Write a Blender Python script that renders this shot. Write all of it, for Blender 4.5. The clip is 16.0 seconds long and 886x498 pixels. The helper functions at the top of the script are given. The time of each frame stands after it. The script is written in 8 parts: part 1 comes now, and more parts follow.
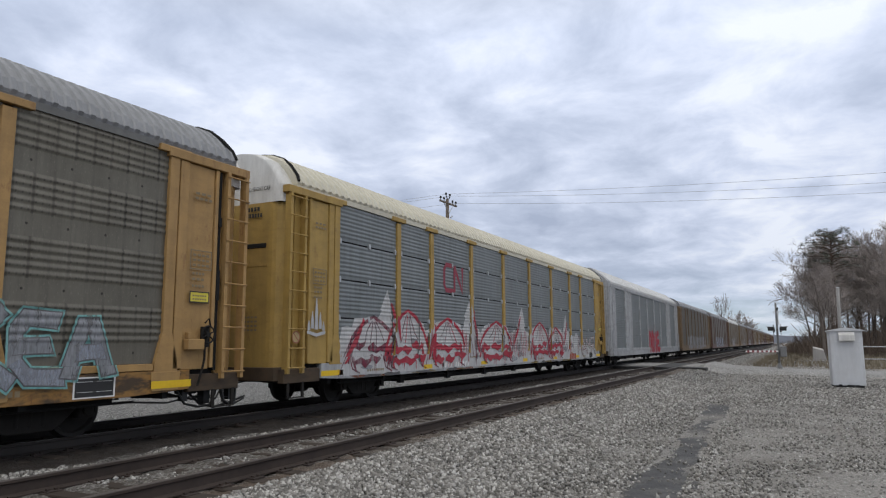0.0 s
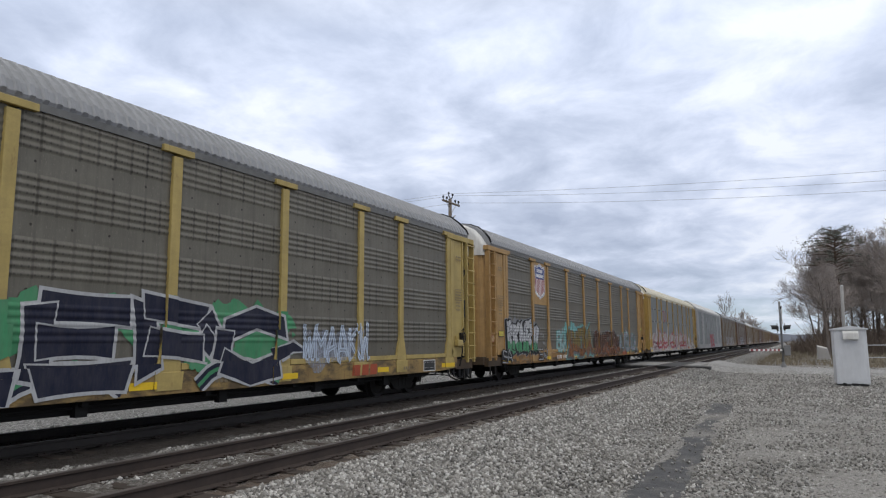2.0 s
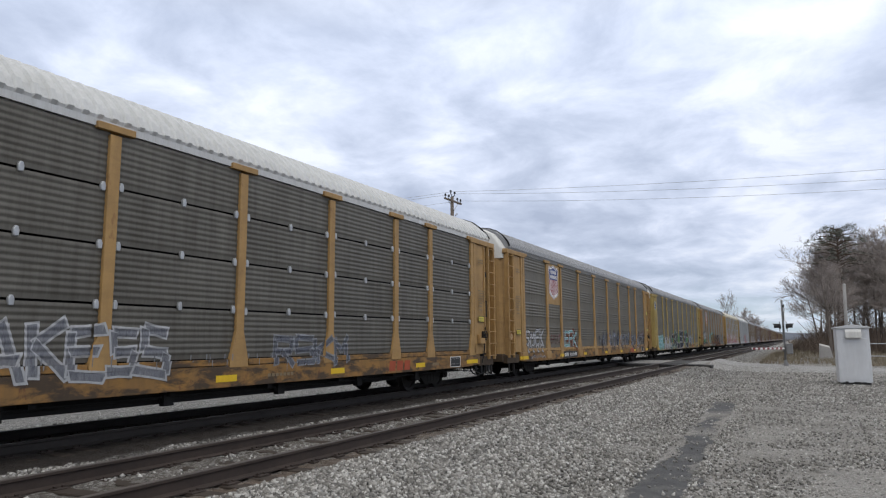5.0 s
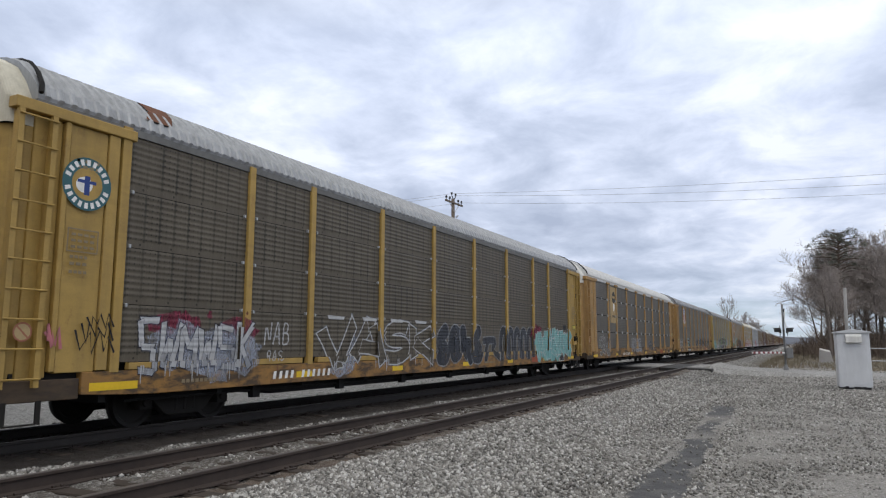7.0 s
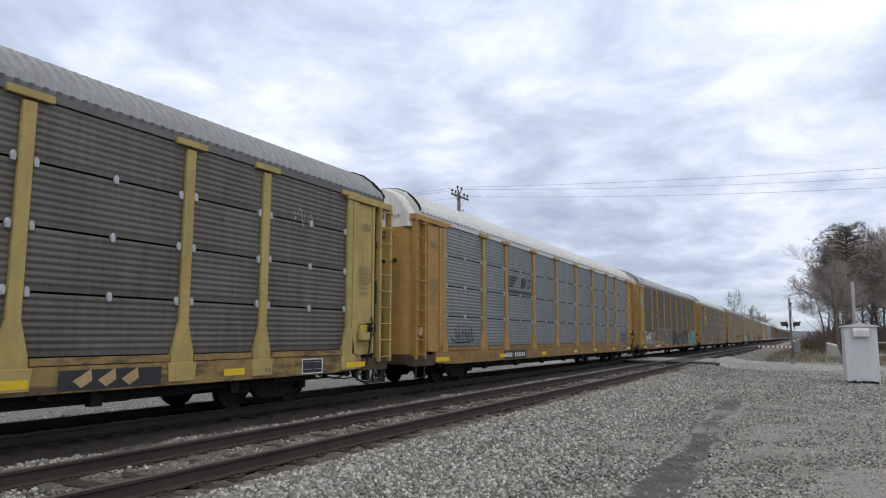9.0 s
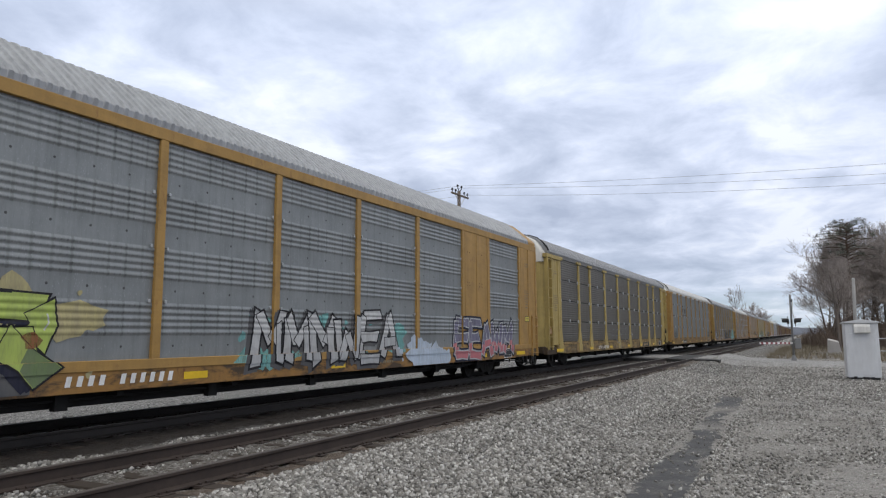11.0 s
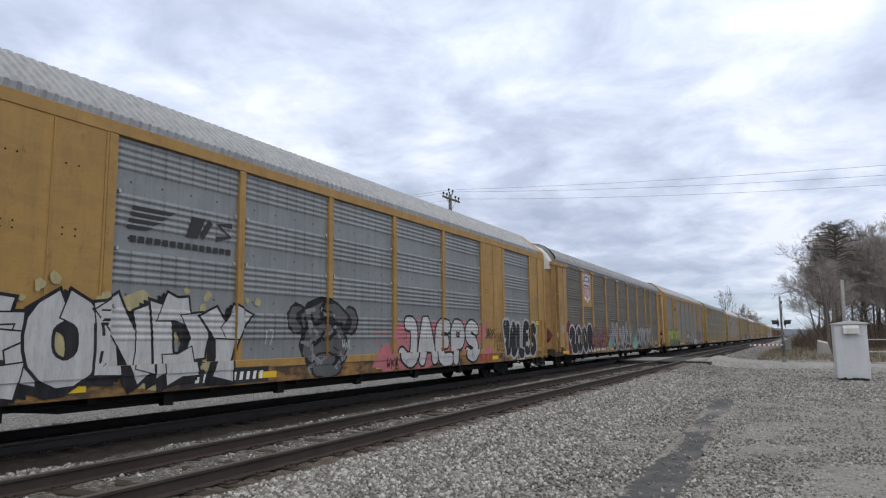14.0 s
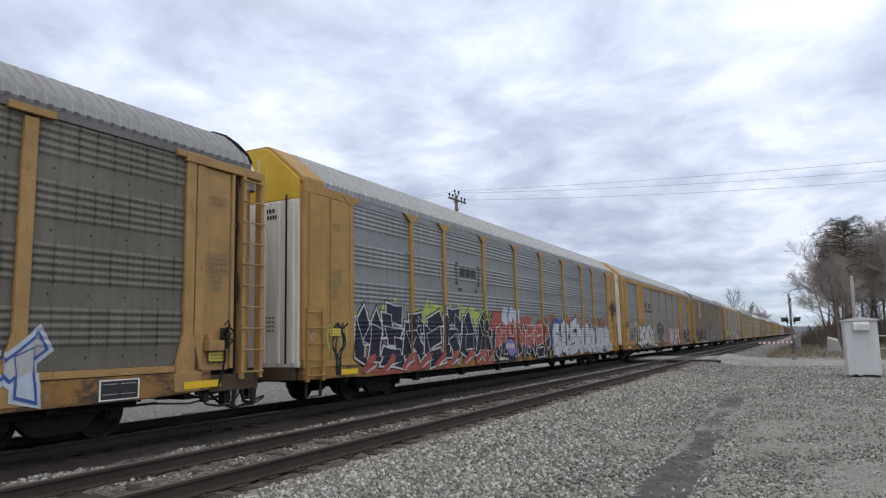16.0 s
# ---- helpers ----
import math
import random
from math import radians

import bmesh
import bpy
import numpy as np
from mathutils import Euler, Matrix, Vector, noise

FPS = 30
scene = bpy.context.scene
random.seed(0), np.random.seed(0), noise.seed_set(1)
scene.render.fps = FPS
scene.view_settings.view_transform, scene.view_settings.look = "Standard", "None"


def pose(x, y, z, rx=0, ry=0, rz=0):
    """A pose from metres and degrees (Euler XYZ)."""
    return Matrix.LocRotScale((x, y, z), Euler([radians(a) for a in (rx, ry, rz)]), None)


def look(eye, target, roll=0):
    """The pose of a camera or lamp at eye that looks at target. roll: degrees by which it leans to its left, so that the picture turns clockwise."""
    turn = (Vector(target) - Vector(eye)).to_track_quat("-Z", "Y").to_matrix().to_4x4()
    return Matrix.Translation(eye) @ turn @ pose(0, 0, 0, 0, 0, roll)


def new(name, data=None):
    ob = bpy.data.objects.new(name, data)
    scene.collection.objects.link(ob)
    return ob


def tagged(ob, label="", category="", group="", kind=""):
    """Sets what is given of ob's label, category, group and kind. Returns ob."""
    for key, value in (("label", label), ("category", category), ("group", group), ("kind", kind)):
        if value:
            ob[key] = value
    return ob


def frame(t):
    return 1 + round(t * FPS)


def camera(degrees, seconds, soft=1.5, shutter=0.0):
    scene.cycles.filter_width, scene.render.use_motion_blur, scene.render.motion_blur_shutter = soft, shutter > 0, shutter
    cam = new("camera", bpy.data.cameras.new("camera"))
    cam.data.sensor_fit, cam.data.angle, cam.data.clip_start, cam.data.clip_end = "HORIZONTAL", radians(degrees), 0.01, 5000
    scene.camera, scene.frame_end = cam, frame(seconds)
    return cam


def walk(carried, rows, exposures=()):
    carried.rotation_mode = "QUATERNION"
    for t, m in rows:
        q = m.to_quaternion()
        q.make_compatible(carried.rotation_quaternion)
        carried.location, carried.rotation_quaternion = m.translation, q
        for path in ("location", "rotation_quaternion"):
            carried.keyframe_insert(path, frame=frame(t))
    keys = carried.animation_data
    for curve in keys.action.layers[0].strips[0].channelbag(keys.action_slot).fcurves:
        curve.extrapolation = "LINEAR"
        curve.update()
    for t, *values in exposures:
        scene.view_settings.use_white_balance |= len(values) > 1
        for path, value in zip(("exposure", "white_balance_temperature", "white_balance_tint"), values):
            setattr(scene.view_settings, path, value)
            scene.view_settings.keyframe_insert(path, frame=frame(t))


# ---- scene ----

# ---------------------------------------------------------------- camera
EYE = Vector((0.0, 0.0, 1.40))


def aim(yaw, pitch, roll):
    """A hand-held camera that turns on the spot: degrees from the line of the track, upwards, and its lean."""
    a, e = radians(yaw), radians(pitch)
    way = Vector((math.cos(a) * math.cos(e), math.sin(a) * math.cos(e), math.sin(e)))
    return look(EYE, EYE + way, roll)


cam = camera(65.43, 16.0, soft=1.2)
walk(cam, [
    (0.0, aim(26.515, 7.813, -0.303)),
    (0.5, aim(26.583, 7.852, -0.401)),
    (1.0, aim(26.682, 7.890, -0.338)),
    (1.5, aim(26.734, 7.819, -0.267)),
    (2.0, aim(26.754, 7.783, -0.464)),
    (2.5, aim(26.816, 7.831, -0.365)),
    (3.0, aim(26.814, 7.839, -0.339)),
    (3.5, aim(26.960, 7.748, -0.331)),
    (4.0, aim(27.061, 7.551, -0.487)),
    (6.5, aim(26.704, 7.801, -0.234)),
    (7.0, aim(26.973, 7.776, -0.001)),
    (7.5, aim(27.163, 7.620, 0.033)),
    (8.0, aim(27.330, 7.493, -0.044)),
    (8.5, aim(27.450, 7.383, -0.056)),
    (9.0, aim(27.465, 7.254, 0.064)),
    (11.5, aim(27.500, 7.144, -0.356)),
    (12.0, aim(27.346, 7.217, -0.257)),
    (12.5, aim(27.156, 7.349, -0.566)),
    (13.0, aim(27.017, 7.363, -0.600)),
    (13.5, aim(26.897, 7.424, -0.718)),
    (14.0, aim(26.782, 7.468, -0.688)),
    (14.5, aim(26.772, 7.581, -0.776)),
    (15.0, aim(26.791, 7.561, -0.902)),
    (15.5, aim(26.989, 7.559, -1.196)),
    (16.0, aim(27.343, 7.589, -1.353)),
], exposures=[(0.0, -0.13), (1.0, -0.09), (3.0, -0.03), (6.5, 0.0), (16.0, 0.0)])

# ---------------------------------------------------------------- plan, in metres; z = 0 is the top of the rails
TRACK_NEAR = 6.73      # centre line of the empty track
TRACK_FAR = 10.87      # centre line of the track with the train
RAIL = 0.755           # half the distance between rail heads
CAR_PITCH = 28.6       # over the couplers
SPEED, GAIN = 19.520, 0.01912   # metres a second at the start, and gained each second
CAR_ONE = -3.61        # centre of the car numbered 1 at the start
FIRST, LAST = -15, 13  # cars by number; the train runs towards +x, so the first is the farthest ahead


def run(t):
    """How far the train has come."""
    return SPEED * t + 0.5 * GAIN * t * t


# ---------------------------------------------------------------- nodes
class Nodes:
    """Short hand for node trees."""

    def __init__(self, tree):
        self.tree = tree
        tree.nodes.clear()

    def add(self, kind, ins=None, operation="", use_clamp=False, data_type="", blend_type="", feature=""):
        n = self.tree.nodes.new(kind)
        if operation:
            n.operation = operation
        if use_clamp:
            n.use_clamp = True
        if data_type:
            n.data_type, n.blend_type = data_type, blend_type
        if feature:
            n.feature = feature
        for k, v in (ins or {}).items():
            s = n.inputs[k]
            if isinstance(v, bpy.types.NodeSocket):
                self.tree.links.new(v, s)
            else:
                s.default_value = v
        return n

    def math(self, op, a, b=0.0, c=0.0, clamp=False):
        return self.add("ShaderNodeMath", {0: a, 1: b, 2: c}, operation=op, use_clamp=clamp).outputs[0]

    def vec(self, op, a, b=(0, 0, 0)):
        return self.add("ShaderNodeVectorMath", {0: a, 1: b}, operation=op).outputs[0]

    def noise(self, vector, scale, detail=4.0, rough=0.55, distort=0.0):
        return self.add("ShaderNodeTexNoise", {"Vector": vector, "Scale": scale, "Detail": detail, "Roughness": rough,
                                               "Distortion": distort}).outputs["Fac"]

    def ramp(self, fac, stops):
        n = self.add("ShaderNodeValToRGB", {"Fac": fac})
        e = n.color_ramp.elements
        while len(e) < len(stops):
            e.new(0.5)
        for el, (p, c) in zip(e, stops):
            el.position = p
            el.color = (c, c, c, 1) if isinstance(c, (int, float)) else (*c, 1)
        return n.outputs["Color"]

    def mix(self, fac, a, b, kind="MIX"):
        n = self.add("ShaderNodeMix", data_type="RGBA", blend_type=kind)
        for i, v in ((0, fac), (6, a), (7, b)):
            if isinstance(v, bpy.types.NodeSocket):
                self.tree.links.new(v, n.inputs[i])
            else:
                n.inputs[i].default_value = (*v, 1) if isinstance(v, tuple) else v
        return n.outputs[2]

    def scaled(self, vector, s):
        return self.vec("MULTIPLY", vector, s)


# ---------------------------------------------------------------- daylight: an overcast sky and its weak, wide sun
world = bpy.data.worlds.new("overcast_sky")
scene.world = world
world.use_nodes = True
W = Nodes(world.node_tree)
sky_way = W.add("ShaderNodeTexCoord").outputs["Generated"]
parts_of_way = W.add("ShaderNodeSeparateXYZ", {0: sky_way})
rise = W.math("MAXIMUM", parts_of_way.outputs["Z"], 0.0)
clear = W.add("ShaderNodeTexSky")
clear.sky_type, clear.sun_disc, clear.sun_elevation, clear.sun_rotation = "NISHITA", False, radians(50), radians(233)
deck = W.math("ADD", rise, 0.20)
flat = W.add("ShaderNodeCombineXYZ", {0: W.math("DIVIDE", parts_of_way.outputs["X"], deck),
                                      1: W.math("DIVIDE", parts_of_way.outputs["Y"], deck), 2: 0.0}).outputs[0]
big = W.noise(W.vec("ADD", flat, (5.3, 1.2, 0)), 1.25, 3.0, 0.5, 0.2)
small = W.noise(W.vec("ADD", flat, (3.1, 7.7, 0)), 3.3, 9.0, 0.58, 0.25)
thick = W.math("ADD", W.math("MULTIPLY", big, 0.42), W.math("MULTIPLY", small, 0.58))
cloud = W.ramp(thick, [(0.35, (0.475, 0.55, 0.72)), (0.45, (0.61, 0.69, 0.87)), (0.53, (0.76, 0.84, 1.03)), (0.62, (0.97, 1.03, 1.16))])
bright = W.math("MULTIPLY_ADD", rise, 0.55, 0.83)
cloud = W.mix(1.0, cloud, W.add("ShaderNodeCombineXYZ", {0: bright, 1: bright, 2: bright}).outputs[0], "MULTIPLY")
# the deck is thinner and whiter overhead
cloud = W.mix(W.ramp(rise, [(0.42, 0.0), (0.75, 1.0)]), cloud, (1.06, 1.07, 1.08))
gap = W.math("MULTIPLY", W.ramp(rise, [(0.0, 0.75), (0.035, 0.62), (0.075, 0.12), (0.16, 0.0)]), W.ramp(small, [(0.40, 1.0), (0.62, 0.35)]))
clear_seen = W.mix(1.0, clear.outputs["Color"], (0.1, 0.1, 0.1), "MULTIPLY")
pale = W.mix(0.55, clear_seen, (0.50, 0.68, 0.84))
sky = W.mix(gap, cloud, pale)
W.add("ShaderNodeOutputWorld", {"Surface": W.add("ShaderNodeBackground", {"Color": sky, "Strength": 1.0}).outputs[0]})

sun = new("sun", bpy.data.lights.new("sun", "SUN"))
sun.data.energy, sun.data.angle, sun.data.color = 0.6, radians(22), (1.0, 0.95, 0.89)
sun.matrix_world = look((-40, -30, 60), (0, 0, 0))

# ---------------------------------------------------------------- materials
def material(name, build):
    m = bpy.data.materials.new(name)
    m.use_nodes = True
    n = Nodes(m.node_tree)
    shade = n.add("ShaderNodeBsdfPrincipled")
    build(n, shade)
    n.add("ShaderNodeOutputMaterial", {"Surface": shade.outputs[0]})
    return m


def put(n, shade, **values):
    for k, v in values.items():
        s = shade.inputs[{"color": "Base Color", "rough": "Roughness", "metal": "Metallic", "normal": "Normal", "specular": "Specular IOR Level"}[k]]
        if isinstance(v, bpy.types.NodeSocket):
            n.tree.links.new(v, s)
        else:
            s.default_value = (*v, 1) if isinstance(v, tuple) else v


def bump(n, height, strength=0.3, distance=0.01):
    return n.add("ShaderNodeBump", {"Height": height, "Strength": strength, "Distance": distance}).outputs[0]


def place(n, shift=True):
    """The object's own coordinates, shifted at random from piece to piece."""
    at = n.add("ShaderNodeTexCoord").outputs["Object"]
    if not shift:
        return at
    r = n.math("MULTIPLY", n.add("ShaderNodeObjectInfo").outputs["Random"], 61.0)
    return n.vec("ADD", at, n.add("ShaderNodeCombineXYZ", {0: r, 1: r, 2: r}).outputs[0])


def paint(name, color, dirt=(0.09, 0.068, 0.046), dirty=0.5, rough=0.55, rust=0.0, spread=0.12, soot=0.0):
    """Weathered vehicle paint: blotches, runs of dirt down the face, some rust."""
    def build(n, s):
        at = place(n)
        blotch = n.noise(at, 1.3, 5.0, 0.6)
        runs = n.noise(n.scaled(at, (2.6, 2.6, 0.5)), 1.5, 4.0, 0.6)
        grain = n.noise(at, 38.0, 3.0, 0.6)
        base = n.mix(n.ramp(blotch, [(0.3, 0.0), (0.7, 1.0)]), tuple(c * (1 - spread) for c in color), tuple(min(1, c * (1 + spread)) for c in color))
        soil = n.math("MULTIPLY", n.ramp(n.math("ADD", n.math("MULTIPLY", runs, 0.6), n.math("MULTIPLY", blotch, 0.4)), [(0.42, 0.0), (0.72, 1.0)]), dirty)
        c = n.mix(soil, base, dirt)
        if rust:
            spots = n.math("MULTIPLY", n.ramp(n.noise(n.scaled(at, (3.0, 3.0, 1.2)), 2.3, 8.0, 0.72), [(0.58, 0.0), (0.66, 1.0)]), rust)
            c = n.mix(spots, c, (0.16, 0.065, 0.03))
        if soot:
            patches = n.math("MULTIPLY", n.ramp(n.noise(n.scaled(at, (0.9, 1.0, 2.6)), 1.6, 7.0, 0.68, 0.3), [(0.46, 0.0), (0.58, 1.0)]), soot)
            c = n.mix(patches, c, (0.045, 0.033, 0.024))
        c = n.mix(n.ramp(grain, [(0.3, 0.12), (0.7, 0.0)]), c, (0.05, 0.045, 0.04))
        put(n, s, color=c, rough=n.math("MULTIPLY_ADD", runs, 0.3, rough - 0.12), normal=bump(n, grain, 0.12, 0.004), specular=0.35)
    return material(name, build)


def sheet(name, light, dark, streak=0.5, holes=0.4, metal=0.25, flat=0.32, ridge=0.114):
    """Galvanised side sheet: dark lines and rows of small holes along the ridges, seams and bolts, soot that runs down.
    flat: height of the plain strip below the ridges.
    """
    def build(n, s):
        at = place(n)
        blotch = n.noise(at, 0.9, 5.0, 0.6)
        runs = n.noise(n.scaled(at, (4.5, 4.5, 0.4)), 1.5, 4.0, 0.6)
        fine = n.noise(n.scaled(at, (34.0, 34.0, 5.0)), 1.0, 3.0, 0.6)
        xyz = n.add("ShaderNodeSeparateXYZ", {0: n.add("ShaderNodeTexCoord").outputs["Object"]})
        x, z = xyz.outputs["X"], xyz.outputs["Z"]
        worn = n.ramp(n.math("ADD", n.math("MULTIPLY", runs, streak), n.math("MULTIPLY", blotch, 1 - streak)), [(0.20, 0.0), (0.80, 1.0)])
        c = n.mix(worn, dark, light)
        c = n.mix(n.math("MULTIPLY", n.ramp(fine, [(0.5, 0.0), (0.72, 1.0)]), 0.16), c, tuple(v * 0.5 for v in dark))
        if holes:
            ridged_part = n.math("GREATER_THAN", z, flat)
            # dark line along each ridge, heaviest where the columns of holes cross
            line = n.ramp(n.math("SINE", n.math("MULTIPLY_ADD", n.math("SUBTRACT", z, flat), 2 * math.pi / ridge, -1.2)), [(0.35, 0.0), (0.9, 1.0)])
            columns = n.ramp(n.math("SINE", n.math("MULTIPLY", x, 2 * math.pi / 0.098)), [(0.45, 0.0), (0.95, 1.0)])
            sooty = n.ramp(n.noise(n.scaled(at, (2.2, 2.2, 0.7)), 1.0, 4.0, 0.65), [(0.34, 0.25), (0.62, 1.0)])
            lines_and_holes = n.math("MULTIPLY", n.math("MULTIPLY", n.math("MULTIPLY", n.math("MULTIPLY_ADD", columns, 0.65, 0.35), line), ridged_part), n.math("MULTIPLY", sooty, holes))
            # folds of the sheet, drawn as dark lines a hand's width and more apart
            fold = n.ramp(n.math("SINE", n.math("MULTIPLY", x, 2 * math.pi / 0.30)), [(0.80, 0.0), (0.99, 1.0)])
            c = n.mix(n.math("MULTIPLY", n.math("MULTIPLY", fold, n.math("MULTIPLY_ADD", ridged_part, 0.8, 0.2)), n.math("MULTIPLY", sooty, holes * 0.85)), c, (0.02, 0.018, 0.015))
            c = n.mix(lines_and_holes, c, (0.012, 0.012, 0.012))
            flecks = n.ramp(n.noise(n.scaled(at, (60.0, 60.0, 24.0)), 1.0, 2.0, 0.5), [(0.62, 0.0), (0.72, 0.3)])
            c = n.mix(flecks, c, tuple(min(0.8, v * 1.5) for v in light))
            dx = n.math("MULTIPLY", n.math("SUBTRACT", n.math("FRACT", n.math("DIVIDE", x, 0.62)), 0.5), 0.62)
            dz = n.math("SUBTRACT", z, flat * 0.55)
            off = n.math("SQRT", n.math("ADD", n.math("MULTIPLY", dx, dx), n.math("MULTIPLY", dz, dz)))
            c = n.mix(n.math("MULTIPLY", n.math("LESS_THAN", off, 0.02), 0.75), c, (0.02, 0.017, 0.014))
        put(n, s, color=c, rough=n.math("MULTIPLY_ADD", blotch, 0.2, 0.40), metal=metal, normal=bump(n, fine, 0.15, 0.004), specular=0.3)
    return material(name, build)


def plain(name, color, rough=0.6, metal=0.0, scale=14.0, spread=0.22, lift=0.15):
    def build(n, s):
        at = place(n)
        a, b = n.noise(at, scale, 5.0, 0.62), n.noise(at, scale * 0.13, 3.0, 0.5)
        f = n.math("ADD", n.math("MULTIPLY", a, 0.5), n.math("MULTIPLY", b, 0.5))
        put(n, s, color=n.mix(n.ramp(f, [(0.3, 0.0), (0.7, 1.0)]), tuple(c * (1 - spread) for c in color), tuple(min(1, c * (1 + spread)) for c in color)),
            rough=n.math("MULTIPLY_ADD", a, 0.25, rough - 0.12), metal=metal, normal=bump(n, a, lift, 0.006), specular=0.35)
    return material(name, build)


TAN = paint("tan_paint", (0.43, 0.258, 0.094), dirty=0.45, rust=0.4, soot=0.12)
TAN_PALE = paint("pale_tan_paint", (0.46, 0.33, 0.16), dirty=0.4, rust=0.3)
TAN_DEEP = paint("deep_tan_paint", (0.42, 0.245, 0.068), dirty=0.4, rust=0.35, soot=0.12)
YELLOW = paint("rail_yellow_paint", (0.44, 0.285, 0.075), dirty=0.42, rust=0.3, soot=0.12)
HEAD_YELLOW = paint("bright_yellow_paint", (0.60, 0.385, 0.03), dirty=0.25, rust=0.2)
LEMON = paint("lemon_yellow_paint", (0.46, 0.345, 0.115), dirty=0.4, rust=0.3, soot=0.1)
TAN_OLD = paint("old_sooty_tan_paint", (0.21, 0.14, 0.075), dirty=0.5, rust=0.4)
SILL_TAN = paint("grimy_tan_sill_paint", (0.32, 0.165, 0.042), dirty=0.6, rust=0.9, soot=0.9)
SILL_LEMON = paint("grimy_yellow_sill_paint", (0.33, 0.215, 0.07), dirty=0.7, rust=0.75, soot=0.75)
SILL_GOLD = paint("dusty_gold_sill_paint", (0.29, 0.165, 0.045), dirty=0.55, rust=0.35, soot=0.3)
GRIME = paint("oily_brown_grime", (0.075, 0.05, 0.03), dirty=0.7, rust=0.5, soot=0.7, rough=0.8)
CREAM = paint("cream_paint", (0.62, 0.58, 0.46), dirty=0.5, rust=0.2)
WHITE = paint("white_paint", (0.72, 0.71, 0.67), dirty=0.42, rust=0.1)
GREY_BODY = paint("grey_body_paint", (0.42, 0.43, 0.44), dirty=0.55, rust=0.25, soot=0.2)
BROWN_BODY = paint("red_brown_paint", (0.14, 0.075, 0.055), dirty=0.4, rust=0.3)
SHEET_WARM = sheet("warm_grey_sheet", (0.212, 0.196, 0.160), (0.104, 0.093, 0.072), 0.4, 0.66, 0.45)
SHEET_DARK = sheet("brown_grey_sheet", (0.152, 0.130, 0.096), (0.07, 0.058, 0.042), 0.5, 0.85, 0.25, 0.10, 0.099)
SHEET_BLUE = sheet("blue_grey_sheet", (0.255, 0.275, 0.278), (0.12, 0.13, 0.13), 0.5, 0.0)
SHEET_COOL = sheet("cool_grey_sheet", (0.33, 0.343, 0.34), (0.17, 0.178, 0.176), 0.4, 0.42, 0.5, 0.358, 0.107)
SHEET_SOOT = sheet("sooty_grey_sheet", (0.185, 0.174, 0.150), (0.066, 0.059, 0.048), 0.5, 0.0, 0.4)
ROOF = sheet("galvanised_roof", (0.305, 0.31, 0.32), (0.185, 0.187, 0.19), 0.7, 0.0, 0.25)
EAVE_COOL = plain("grey_eave_strip", (0.23, 0.24, 0.24), 0.5, 0.3, 8.0, 0.25)
# grey eave strip, darkened to carry the roof edge's shadow in its colour
EAVE_SHADED = plain("shaded_grey_eave", (0.15, 0.148, 0.14), 0.6, 0.2, 8.0, 0.3)
ROOF_STEEL = sheet("ribbed_steel_roof", (0.44, 0.45, 0.46), (0.20, 0.205, 0.21), 0.7, 0.0, 0.35)
ROOF_BRIGHT = sheet("bright_roof", (0.66, 0.66, 0.65), (0.44, 0.44, 0.42), 0.6, 0.0, 0.1)
ROOF_CREAM = sheet("cream_roof", (0.66, 0.62, 0.50), (0.45, 0.42, 0.33), 0.6, 0.0, 0.05)
# puts the cars' unlit inside into colour; also the cabinet's dark feet
NEAR_BLACK = plain("near_black_fill", (0.012, 0.012, 0.012), 0.8)
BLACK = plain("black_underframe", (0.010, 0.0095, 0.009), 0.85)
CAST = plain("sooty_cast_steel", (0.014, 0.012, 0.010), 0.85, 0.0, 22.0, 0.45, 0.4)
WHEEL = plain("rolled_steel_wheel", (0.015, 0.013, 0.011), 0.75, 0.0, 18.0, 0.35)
RUBBER = plain("black_rubber", (0.02, 0.02, 0.02), 0.55)
REFLECT = plain("reflective_yellow", (0.72, 0.47, 0.02), 0.4, 0.0, 20.0, 0.12, 0.05)
PLATE = plain("yellow_plate", (0.62, 0.52, 0.06), 0.45, 0.0, 20.0, 0.15, 0.05)
INK = plain("black_stencil", (0.03, 0.03, 0.03), 0.6)
INK_WHITE = plain("white_stencil", (0.72, 0.71, 0.68), 0.6)
INK_FAINT = plain("faded_stencil", (0.22, 0.17, 0.10), 0.6)
FADED_RED = plain("faded_red", (0.30, 0.12, 0.07), 0.6)
INK_RED = plain("red_stencil", (0.34, 0.07, 0.03), 0.6)
RAIL_SIDE = plain("rusty_rail_side", (0.044, 0.032, 0.026), 0.8, 0.0, 12.0, 0.35, 0.3)
# darker rail sides for the track under the train
RAIL_DARK = plain("dark_rail_side", (0.030, 0.025, 0.022), 0.65, 0.1, 12.0, 0.35, 0.3)
RAIL_TOP = plain("worn_rail_head", (0.085, 0.072, 0.064), 0.55, 0.2, 9.0, 0.25, 0.05)


